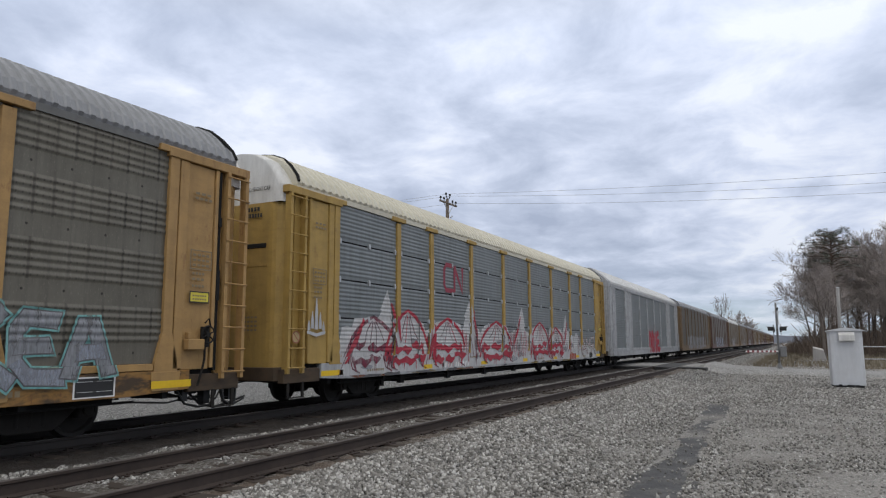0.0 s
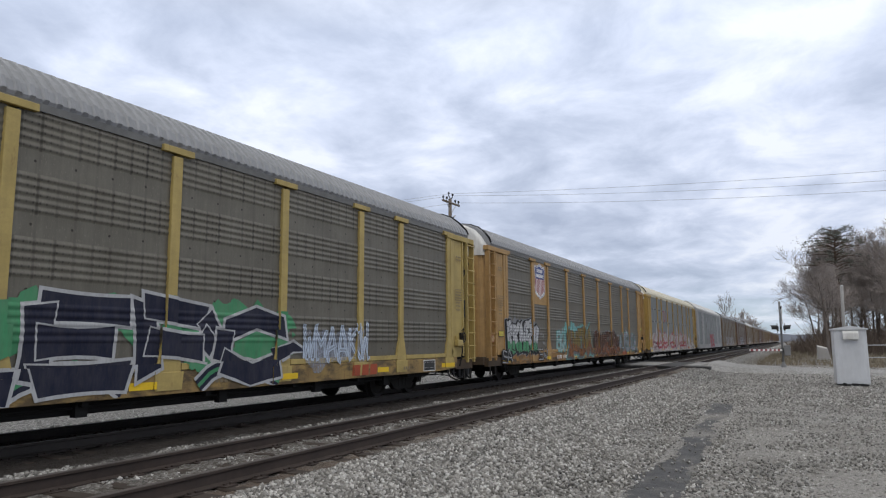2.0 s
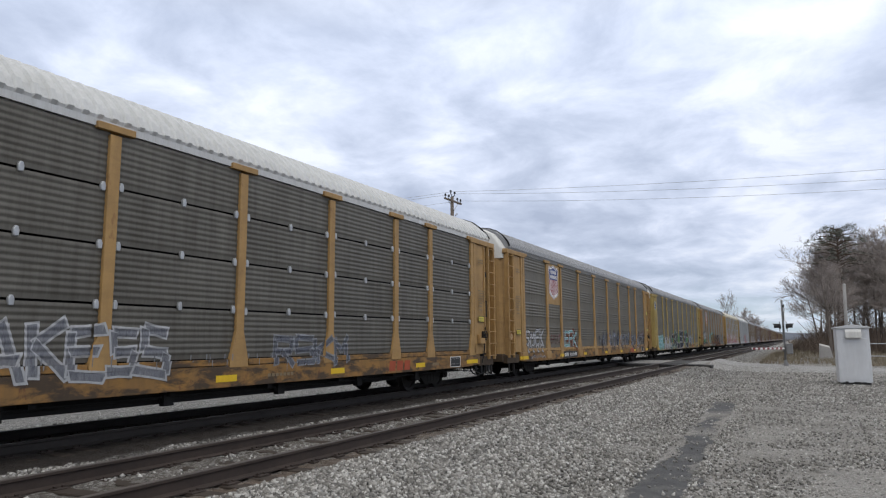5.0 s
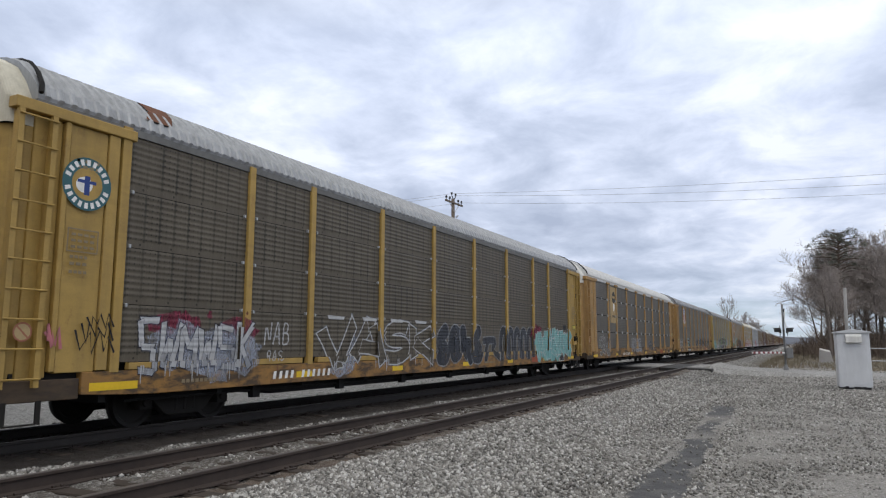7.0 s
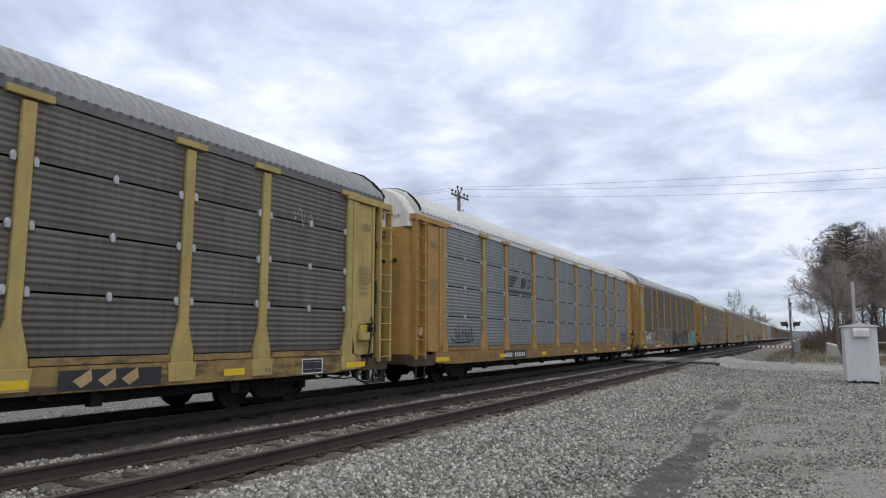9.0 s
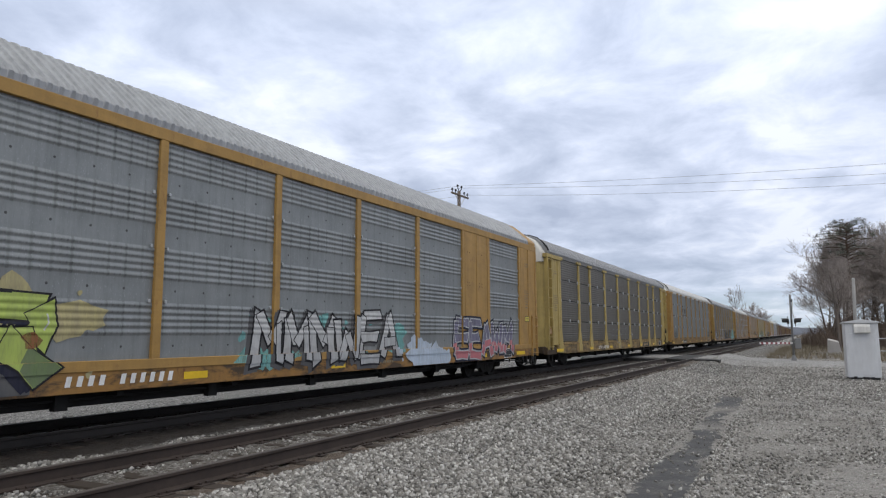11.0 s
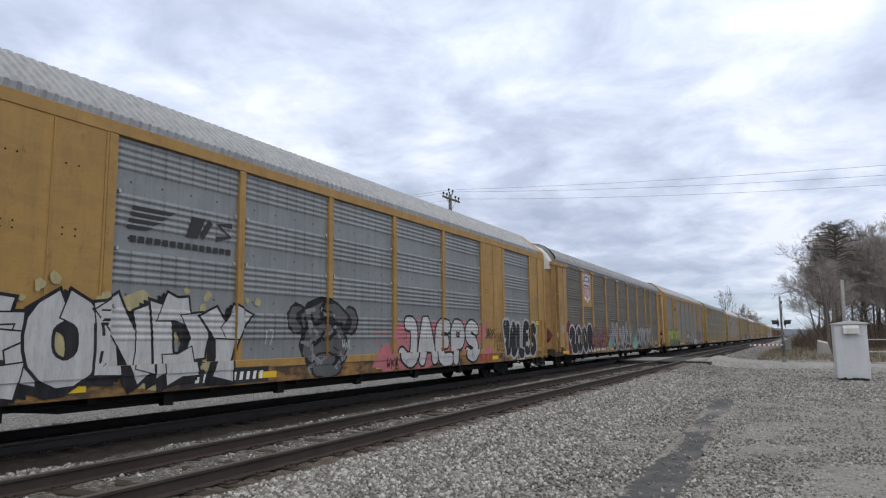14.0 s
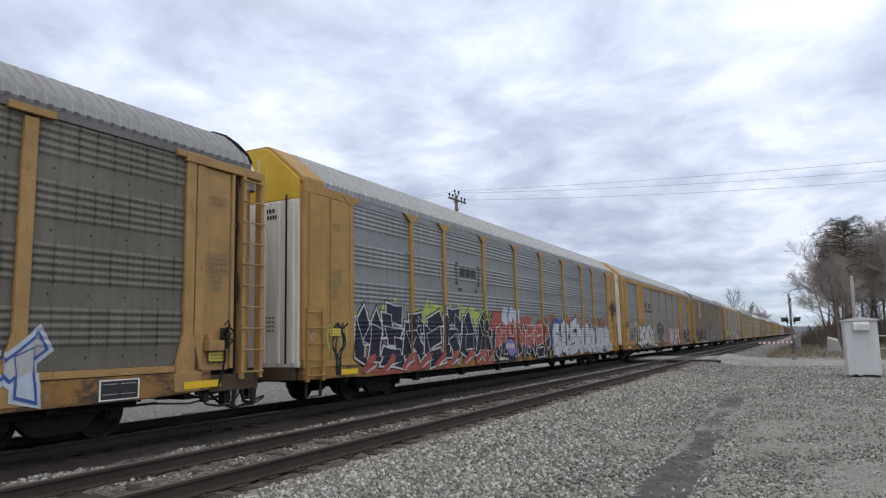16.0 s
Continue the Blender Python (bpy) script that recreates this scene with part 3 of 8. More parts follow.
RING = [(0.5, 1.0), (0.12, 0.82), (0.04, 0.5), (0.12, 0.18), (0.5, 0.0), (0.88, 0.18), (0.96, 0.5), (0.88, 0.82), (0.5, 1.0)]
STROKES = {
    "A": [[(0, 0), (.42, 1), (.58, 1), (1, 0)], [(.2, .36), (.8, .36)]], "B": [[(.1, 0), (.1, 1), (.8, .95), (.8, .58), (.15, .53)], [(.15, .53), (.95, .5), (.95, .04), (.1, 0)]],
    "C": [[(.95, .85), (.5, 1), (.05, .75), (.05, .25), (.5, 0), (.95, .15)]], "D": [[(.1, 0), (.1, 1), (.8, .9), (.98, .5), (.8, .1), (.1, 0)]],
    "E": [[(.95, .97), (.1, 1), (.1, 0), (.95, .03)], [(.1, .52), (.8, .52)]], "F": [[(.95, .97), (.1, 1), (.1, 0)], [(.1, .52), (.8, .52)]],
    "G": [[(.95, .85), (.5, 1), (.05, .75), (.05, .25), (.5, 0), (.95, .1), (.95, .45), (.6, .45)]], "H": [[(.1, 0), (.1, 1)], [(.9, 0), (.9, 1)], [(.1, .5), (.9, .5)]],
    "J": [[(.5, 1), (.95, 1), (.9, .15), (.5, 0), (.05, .2)]], "K": [[(.1, 0), (.1, 1)], [(.95, 1), (.2, .5), (.98, 0)]], "L": [[(.1, 1), (.1, .04), (.95, 0)]],
    "M": [[(.02, 0), (.12, 1), (.5, .35), (.88, 1), (.98, 0)]], "N": [[(.08, 0), (.1, 1), (.9, 0), (.92, 1)]], "O": [RING], "0": [RING],
    "P": [[(.1, 0), (.1, 1), (.85, .98), (.95, .72), (.8, .46), (.12, .46)]], "R": [[(.1, 0), (.1, 1), (.85, .98), (.92, .74), (.8, .5), (.12, .48)], [(.4, .48), (.98, 0)]],
    "S": [[(.95, .85), (.5, 1), (.06, .82), (.2, .56), (.8, .46), (.95, .2), (.5, 0), (.04, .12)]], "V": [[(0, 1), (.45, 0), (.6, 0), (1, 1)]], "Y": [[(0, 1), (.5, .5), (1, 1)], [(.5, .5), (.4, -.1)]],
    "T": [[(0, .95), (1, 1)], [(.5, .97), (.45, 0)]], "U": [[(.1, 1), (.08, .25), (.5, 0), (.92, .25), (.9, 1)]], "W": [[(0, 1), (.2, 0), (.5, .65), (.8, 0), (1, 1)]], "X": [[(0, 1), (1, 0)], [(.95, 1), (.05, 0)]], "I": [[(.5, 1), (.5, 0)]],
    "1": [[(.2, .75), (.5, 1), (.5, 0)]], "7": [[(.05, .97), (.95, 1), (.4, 0)]],
    "Z": [[(.02, .97), (.95, 1), (.1, .05), (1, 0)]], "2": [[(.08, .75), (.4, 1), (.9, .85), (.8, .5), (.1, .06), (1, 0)]],
}


def rounded(points, times=2):
    """Corners cut twice, so that strokes bend."""
    for _ in range(times):
        out = [points[0]]
        for a, b in zip(points, points[1:]):
            out += [(a[0] * .75 + b[0] * .25, a[1] * .75 + b[1] * .25), (a[0] * .25 + b[0] * .75, a[1] * .25 + b[1] * .75)]
        points = out + [points[-1]]
    return points


def stroke(lay, points, width, mat, cap=True):
    """A painted line with round ends."""
    widths = [width] * len(points)
    if cap:
        for end, (p, q) in ((0, points[:2]), (-1, (points[-1], points[-2]))):
            l = math.hypot(p[0] - q[0], p[1] - q[1]) or 1
            way = ((p[0] - q[0]) / l, (p[1] - q[1]) / l)
            tip = [((p[0] + way[0] * width / 2 * k, p[1] + way[1] * width / 2 * k), width * math.sqrt(1 - k * k) + 0.004) for k in (0.5, 0.85, 1.0)]
            if end == 0:
                points, widths = [a for a, _ in reversed(tip)] + list(points), [b for _, b in reversed(tip)] + widths
            else:
                points, widths = list(points) + [a for a, _ in tip], widths + [b for _, b in tip]
    lay.add(ribbon(points, widths), mat)


def any_letter(rng):
    """A bent or hooked shape that is no letter."""
    kind = rng.randrange(5)
    u = rng.uniform
    if kind == 0:
        return [[(u(0, .2), 0), (u(0, .2), u(.8, 1)), (.5, 1), (u(.8, 1), u(.5, .8)), (u(.7, 1), 0)]]
    if kind == 1:
        return [[(u(.7, 1), 1), (u(0, .3), u(.7, 1)), (u(0, .3), .45), (1, u(.3, .5)), (u(.6, 1), 0), (0, u(0, .15))]]
    if kind == 2:
        return [[(u(0, .2), 1), (u(.2, .5), 0), (u(.5, .7), .6), (1, 0)], [(0.1, .5), (.9, u(.4, .7))]]
    if kind == 3:
        return [[(0, u(.6, 1)), (.5, 1), (1, u(.6, 1)), (.6, .4), (1.1, 0)], [(u(.1, .3), .8), (u(.0, .3), -.05)]]
    return [[(1, u(.7, 1)), (.3, 1), (0, .5), (.3, 0), (1, u(0, .3))], [(.4, .5), (1.05, .45)]]


def lettering(lay, rng, text, x0, x1, z0, z1, outline, fill, edge=None, shine=None, fat=0.30, low=None, rim=0.06, lean=0.10):
    """A sprayed row of fat, jostling letters (a number instead of a word: that many shapes that cannot be read): glow, rim, body, lower tint, light marks."""
    n = text if isinstance(text, int) else len(text)
    w, h = (x1 - x0) / n, z1 - z0
    fat = fat * min(1.0, w / 0.95) * min(1.0, h / 1.1)
    cells = []
    for i in range(n):
        forms = any_letter(rng) if isinstance(text, int) else STROKES[text[i]]
        a, k, dz = rng.uniform(-lean, lean), rng.uniform(-0.12, 0.16), rng.uniform(-0.05, 0.05) * h
        cx, cz = x0 + (i + 0.5) * w, (z0 + z1) / 2 + dz
        lines = []
        for form in forms:
            pts = []
            for u, t in form:
                x, z = (u - 0.5) * (w * 1.02 - fat * 0.8), (t - 0.5) * (h - fat)
                pts.append((cx + x * math.cos(a) - z * math.sin(a) + k * z, cz + x * math.sin(a) + z * math.cos(a)))
            lines.append(rounded(pts))
        cells.append(lines)
    if edge:
        for lines in cells:
            for q in lines:
                stroke(lay, q, fat + 2 * rim + 0.10, edge)
    for lines in cells:
        for q in lines:
            stroke(lay, q, fat + 2 * rim, outline)
        for q in lines:
            stroke(lay, q, fat, fill)
        if low:
            for q in lines:
                under = [c for c in q if c[1] < z0 + h * 0.42]
                if len(under) > 3:
                    stroke(lay, under, fat * 0.96, low, False)
        if shine:
            for q in lines:
                m = len(q)
                stroke(lay, [(x + fat * .22, z + fat * .15) for x, z in q[m // 5: m // 2]], 0.028, shine, False)


def hard_letter(rng):
    """A bladed shape of straight bars that is no letter."""
    u = rng.uniform
    kind = rng.randrange(7)
    if kind == 0:
        return [[(.15, 0), (u(0, .2), 1), (u(.5, .7), u(.35, .5)), (.95, u(.9, 1.1))], [(u(.75, .95), .75), (u(.8, 1), 0)]]
    if kind == 1:
        return [[(u(.85, 1.1), u(.85, 1.1)), (.15, 1), (u(.1, .3), .5), (u(.8, 1), .48), (u(.7, 1), 0), (u(-.1, .1), .06)]]
    if kind == 2:
        return [[(.1, u(.9, 1.1)), (u(.1, .25), 0)], [(.95, u(.95, 1.15)), (.2, u(.45, .6)), (u(.95, 1.15), -.02)]]
    if kind == 3:
        return [[(u(-.05, .1), 0), (u(.35, .5), 1.05), (u(.9, 1.05), 0)], [(.25, .36), (.85, u(.3, .5))]]
    if kind == 4:
        return [[(.1, 0), (.12, 1), (.9, u(.9, 1.05)), (.85, u(.5, .6)), (.15, .5)], [(.45, .5), (u(.9, 1.2), -.03)]]
    if kind == 5:
        return [[(.05, 1.02), (u(.15, .3), .05), (.5, u(.5, .7)), (u(.7, .85), .03), (1, u(.95, 1.15))]]
    return [[(.95, 1), (.1, u(.9, 1.05)), (.08, .04), (1, u(-.03, .1))], [(.1, .52), (u(.7, .95), u(.5, .6))]]


def bar(points, widths, cut):
    """A flat bar along straight runs, mitred at the bends, its ends cut at a slant."""
    n = len(points)
    v = []
    for i, (x, z) in enumerate(points):
        a, b = points[max(i - 1, 0)], points[min(i + 1, n - 1)]
        p, q = (x - a[0], z - a[1]), (b[0] - x, b[1] - z)
        lp, lq = math.hypot(*p), math.hypot(*q)
        p = (p[0] / lp, p[1] / lp) if lp else (q[0] / lq, q[1] / lq)
        q = (q[0] / lq, q[1] / lq) if lq else p
        m = (p[0] + q[0], p[1] + q[1])
        l = math.hypot(*m) or 1
        m = (m[0] / l, m[1] / l)
        w = widths[i] / 2 * min(1.25, 1 / max(0.3, m[0] * p[0] + m[1] * p[1]))
        slant = cut * widths[i] * (-1 if i == 0 else 1) if i in (0, n - 1) else 0.0
        v.append((x - m[1] * w + m[0] * slant, z + m[0] * w + m[1] * slant, 4e-6 * i))
        v.append((x + m[1] * w - m[0] * slant * 0.4, z - m[0] * w - m[1] * slant * 0.4, 4e-6 * i))
    f = []
    for i in range(n - 1):
        f += [(2 * i, 2 * i + 1, 2 * i + 3), (2 * i, 2 * i + 3, 2 * i + 2)]
    return v, f


def piece(lay, rng, text, x0, x1, z0, z1, rim, body, low=None, halo=None, shadow=None, shine=None, fat=0.36, edge=0.045, wide_halo=0.06, throw=(-0.11, -0.07), lean=0.10, soft=False, line=None):
    """A row of bladed, interlocking letters: halo, thrown shadow, rim, body, another tint in the lower half, cracks of light."""
    n = text if isinstance(text, int) else len(text)
    w, h = (x1 - x0) / n, z1 - z0
    fat = 0.66 * fat * min(1.0, w / 0.85) * min(1.0, h / 1.1)
    cells = []
    for i in range(n):
        forms = hard_letter(rng) if isinstance(text, int) else STROKES[text[i]]
        a, k = rng.uniform(-lean, lean), rng.uniform(-0.12, 0.18)
        up, down = rng.uniform(0.84, 1.02), rng.uniform(-0.02, 0.08)
        cx = x0 + (i + 0.5) * w
        bars = []
        for form in forms:
            pts = []
            for u, t in form:
                x, z = (u - 0.5) * (w * 1.10 - fat * 0.7), (down + t * (up - down) - 0.5) * (h - fat * 0.8)
                pts.append((cx + x * math.cos(a) + k * z, (z0 + z1) / 2 + z + x * math.sin(a)))
            if soft or len(pts) > 6:
                pts = rounded(pts, 1)
            runs = [[pts[0]]]
            for j, (p, q) in enumerate(zip(pts, pts[1:])):
                m = max(2, int(math.hypot(q[0] - p[0], q[1] - p[1]) / 0.28))
                if j and not soft and len(form) < 8:
                    o = pts[j - 1]
                    turn = math.atan2(q[1] - p[1], q[0] - p[0]) - math.atan2(p[1] - o[1], p[0] - o[0])
                    if abs(math.remainder(turn, 2 * math.pi)) > 0.85:
                        runs.append([p])
                runs[-1] += [(p[0] + (q[0] - p[0]) * i / m, p[1] + (q[1] - p[1]) * i / m) for i in range(1, m + 1)]
            for fine in runs:
                swell = rng.uniform(1.0, 1.35)
                grow = [1 + (swell - 1) * abs(2 * j / (len(fine) - 1) - 1) ** 2 for j in range(len(fine))]
                bars.append((fine, grow, rng.uniform(-0.35, 0.35)))
        cells.append(bars)

    def draw(bars, extra, mat, dx=0.0, dz=0.0, keep=None):
        for fine, grow, cut in bars:
            way = []
            for p, q, e in ((fine[0], fine[1], extra), (fine[-1], fine[-2], extra)):
                l = math.hypot(p[0] - q[0], p[1] - q[1]) or 1
                way.append((p[0] + (p[0] - q[0]) / l * e * 0.5, p[1] + (p[1] - q[1]) / l * e * 0.5))
            run_of = [way[0]] + fine[1:-1] + [way[1]]
            widths = [fat * g + extra for g in grow]
            if keep is not None:
                idx = [j for j, p in enumerate(run_of) if p[1] < keep]
                if len(idx) < 2 or idx[-1] - idx[0] != len(idx) - 1:
                    continue
                run_of, widths = [run_of[j] for j in idx], [widths[j] * 0.97 for j in idx]
            lay.add(bar([(x + dx, z + dz) for x, z in run_of], widths, cut), mat)
    if halo:
        for bars in cells:
            draw(bars, 2 * edge + 2 * wide_halo, halo)
            if shadow:
                draw(bars, 2 * edge + 2 * wide_halo, halo, *throw)
    if shadow:
        for bars in cells:
            draw(bars, 2 * edge, shadow, *throw)
            draw(bars, 2 * edge, shadow, throw[0] / 2, throw[1] / 2)
    for bars in cells:
        draw(bars, 2 * edge, rim)
        for one in bars:
            draw([one], edge, rim)
            draw([one], 0.0, body)
            if low:
                draw([one], 0.0, low, keep=z0 + h * 0.46)
            if line:
                draw([one], 0.06 - fat, line)
        if shine:
            for fine, grow, cut in bars:
                m = len(fine)
                if m > 4:
                    stroke(lay, [(x + fat * .2, z + fat * .1) for x, z in fine[m // 4: m // 2 + 2]], 0.024, shine, False)


def haze(lay, rng, x0, x1, z0, z1, mat, n=10, ragged=0.35):
    """Soft-edged sprayed ground behind letters: overlapping clouds and specks."""
    cloud_of(lay, rng, x0, x1, z0, z1, mat, n)
    for _ in range(n * 2):
        r = rng.uniform(.03, .10)
        lay.add(blob(rng, rng.uniform(x0 - .3, x1 + .3), rng.uniform(z0, z1 + .25), r, r, 7, .3), mat)


def drips(lay, rng, x0, x1, z, length, mat, n):
    for _ in range(n):
        x, l = rng.uniform(x0, x1), length * rng.uniform(0.3, 1.0)
        lay.add(ribbon([(x, z), (x, z - l)], [0.03, 0.014]), mat)


def tag_line(lay, rng, text, x0, x1, z0, z1, mat, line=0.032):
    """Quick handwriting: the letters as thin bars."""
    w = (x1 - x0) / len(text)
    for i, ch in enumerate(text):
        if ch == " ":
            continue
        a, b = rng.uniform(-.06, .06), rng.uniform(-.1, .2)
        for form in STROKES[ch]:
            pts = [(x0 + (i + 0.14 + 0.72 * u + b * (t - .5)) * w, z0 + (t + a) * (z1 - z0)) for u, t in form]
            lay.add(ribbon(rounded(pts, 1), [line] * len(rounded(pts, 1))), mat)


def wildstyle(lay, rng, x0, x1, z0, z1, rim, body, edge=None, count=0, wide=0.26, accents=()):
    n = max(2, round((x1 - x0) / max(0.55, 0.62 * (z1 - z0))))
    lettering(lay, rng, n, x0, x1, z0, z1, rim, body, edge, accents[0] if accents else None, wide, None, 0.05, 0.16)


def scrawl(lay, rng, x0, x1, z0, z1, mat, line=0.035):
    """A quick hand tag: one looping line."""
    pts = []
    n = max(8, int((x1 - x0) / 0.09))
    for i in range(n):
        pts.append((x0 + (x1 - x0) * i / (n - 1) + rng.uniform(-.05, .05), z0 + (z1 - z0) * (rng.uniform(0, .35) if i % 2 else rng.uniform(.6, 1))))
    lay.add(ribbon(pts, [line] * n), mat)


def stencil(lay, rng, x0, x1, z0, z1, mat, blocks):
    """Unreadable stencilled marks: a row of bars."""
    w = (x1 - x0) / blocks
    for i in range(blocks):
        a, b = x0 + i * w + w * 0.14, x0 + (i + 1) * w - w * 0.14
        lay.add(([(a, z0), (b, z0), (b, z1), (a, z1)], [(0, 1, 2, 3)]), mat)


def panel(lay, x0, x1, z0, z1, mat):
    lay.add(([(x0, z0), (x1, z0), (x1, z1), (x0, z1)], [(0, 1, 2, 3)]), mat)


def words(lay, text, x0, x1, z0, z1, mat, bold=0.01):
    lay.add(fitted(glyph(text, bold), x0, x1, z0, z1), mat)


# ---------------------------------------------------------------- ground, tracks and road
def rise_of(x, y):
    """Height of the ground."""
    z = -0.42
    if y > 3.4:
        z += 0.22 * min(1.0, (y - 3.4) / 1.3)
    if y > 13.2:
        z -= 0.30 * min(1.0, (y - 13.2) / 1.6)
    # the bank that carries the road up to the line, and a low rise under the trees
    if -12 < y < 6:
        up = max(0.0, 1 - abs(x - 46.0) / 9.0)
        z += 0.16 * up * min(1.0, (y + 12) / 10)
    if x > 55 and y < 3:
        z += min(1.0, (x - 55) / 20) * min(1.0, (3 - y) / 5) * 0.75
    if x > 120:
        z -= min(0.25, (x - 120) * 0.002) if abs(y - 9) > 6 else 0.0
    return z


def spread(stops):
    """Numbers from stop to stop, each stretch with its own step."""
    out = []
    for (a, b, s) in stops:
        n = max(1, round((b - a) / s))
        out += [a + (b - a) * i / n for i in range(n)]
    return out + [stops[-1][1]]


def ground_mesh():
    xs = spread([(-2500, -600, 380), (-600, -60, 60), (-60, -2, 3), (-2, 3, 0.5), (3, 24, 0.12), (24, 60, 0.5), (60, 140, 3), (140, 600, 40), (600, 2600, 250)])
    ys = spread([(-2500, -300, 440), (-300, -30, 30), (-30, -6, 2), (-6, 0, 0.4), (0, 13.8, 0.12), (13.8, 30, 1), (30, 300, 30), (300, 2500, 440)])
    g = Geo()
    rows = []
    for x in xs:
        row = []
        for y in ys:
            z = rise_of(x, y)
            if 2 < x < 70 and -8 < y < 14:
                z += 0.035 * noise.noise((x * 0.9, y * 0.9, 0)) + 0.018 * noise.noise((x * 4.1, y * 4.1, 3))
                if y > 3.0:
                    z += 0.03 * noise.noise((x * 11, y * 11, 6))
            row.append((x, y, z))
        rows.append(row)
    g.grid(rows)
    return g.mesh("ground", BALLAST, outward=False)


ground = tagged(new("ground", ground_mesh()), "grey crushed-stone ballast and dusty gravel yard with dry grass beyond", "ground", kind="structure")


def scatter_stones():
    """Loose stones of the ballast and the yard, one object."""
    rng = np.random.default_rng(7)
    spots = []

    def strew(n, x0, x1, y0, y1, size, keep=lambda x, y: True):
        # thinner with distance along the line
        u = rng.random(n)
        x = x0 * (x1 / x0) ** u
        y = y0 + (y1 - y0) * rng.random(n)
        s = size * (0.55 + 0.9 * rng.random(n))
        for a, b, c in zip(x, y, s):
            if keep(a, b):
                spots.append((a, b, c))

    def off_rails(x, y):
        return all(abs(y - r) > 0.09 for t in (TRACK_NEAR, TRACK_FAR) for r in (t - RAIL, t + RAIL))

    def no_rut(x, y):
        return abs(y - 1.42 - 0.024 * x) > 0.30 or x > 23 or rng.random() < 0.08
    strew(36000, 3.2, 32, 3.1, 5.5, 0.028, off_rails)
    strew(3600, 3.2, 42, 6.1, 7.4, 0.024, lambda x, y: off_rails(x, y) and noise.noise((x * 1.2, y * 1.2, 2)) > 0.1)
    strew(9000, 3.2, 44, 7.62, 8.95, 0.026, lambda x, y: off_rails(x, y) and y < 8.65 + 0.4 * noise.noise((x * 0.8, 0, 5)))
    strew(13000, 3.5, 26, 1.2, 3.2, 0.024, no_rut)
    strew(22000, 5.0, 34, -3.0, 1.35, 0.019, no_rut)
    strew(16000, 22.0, 64, -4.5, 5.3, 0.030, no_rut)
    strew(6000, 4.0, 60, 12.4, 15.5, 0.035)
    base = np.array([(1, 0, 0), (-1, 0, 0), (0, 1, 0), (0, -1, 0), (0, 0, 1), (0, 0, -1)], float)
    tri = np.array([(0, 2, 4), (2, 1, 4), (1, 3, 4), (3, 0, 4), (2, 0, 5), (1, 2, 5), (3, 1, 5), (0, 3, 5)])
    n = len(spots)
    at = np.array([(x, y, rise_of(x, y)) for x, y, _ in spots])
    size = np.array([s for _, _, s in spots])
    shape = base[None] * (0.6 + 0.7 * rng.random((n, 6, 1))) + rng.normal(0, 0.16, (n, 6, 3))
    ang = rng.random((n, 3)) * 6.283
    c, s = np.cos(ang), np.sin(ang)
    for i, (p, q) in enumerate(((0, 1), (1, 2), (0, 2))):
        a, b = shape[:, :, p].copy(), shape[:, :, q].copy()
        shape[:, :, p] = a * c[:, i, None] - b * s[:, i, None]
        shape[:, :, q] = a * s[:, i, None] + b * c[:, i, None]
    v = shape * size[:, None, None] + at[:, None, :]
    v[:, :, 2] += (size * 0.35)[:, None]
    f = (tri[None] + 6 * np.arange(n)[:, None, None]).reshape(-1, 3)
    me = bpy.data.meshes.new("loose_stones")
    me.vertices.add(n * 6)
    me.vertices.foreach_set("co", v.reshape(-1))
    me.loops.add(len(f) * 3)
    me.loops.foreach_set("vertex_index", f.reshape(-1))
    me.polygons.add(len(f))
    me.polygons.foreach_set("loop_start", np.arange(0, len(f) * 3, 3))
    me.materials.append(STONES)
    me.update(calc_edges=True)
    return me


tagged(new("loose_stones", scatter_stones()), "loose grey crushed stones strewn over the ballast and yard", "ballast stones", kind="stuff")


def rail_mesh(side):
    prof = [(-0.07, -0.186), (-0.07, -0.172), (-0.012, -0.150), (-0.009, -0.05), (-0.036, -0.036), (-0.036, -0.006), (-0.028, 0.0), (0.028, 0.0), (0.036, -0.006), (0.036, -0.036), (0.009, -0.05), (0.012, -0.150), (0.07, -0.172), (0.07, -0.186)]
    g = Geo()
    g.prism(prof, -430.0, 1500.0, "x")
    n = len(prof)
    for i, q in enumerate(g.f):
        if i in (5, 6, 7):
            g.m[i] = 1
    return g.mesh("rail", [side, RAIL_TOP])


def tie_mesh():
    return Geo().box(-0.115, 0.115, -1.3, 1.3, -0.36, -0.192).mesh("tie", TIMBER, bevel=0.012)


def plate_mesh():
    g = Geo().box(-0.095, 0.095, -0.17, 0.17, -0.196, -0.178)
    for x in (-0.05, 0.05):
        for y in (-0.1, 0.1):
            g.box(x - 0.014, x + 0.014, y - 0.018, y + 0.018, -0.18, -0.155)
    return g.mesh("tie_plate", RAIL_SIDE)


RAIL_ME, RAIL_FAR_ME, TIE_ME, TIE_PLATE = rail_mesh(RAIL_SIDE), rail_mesh(RAIL_DARK), tie_mesh(), plate_mesh()


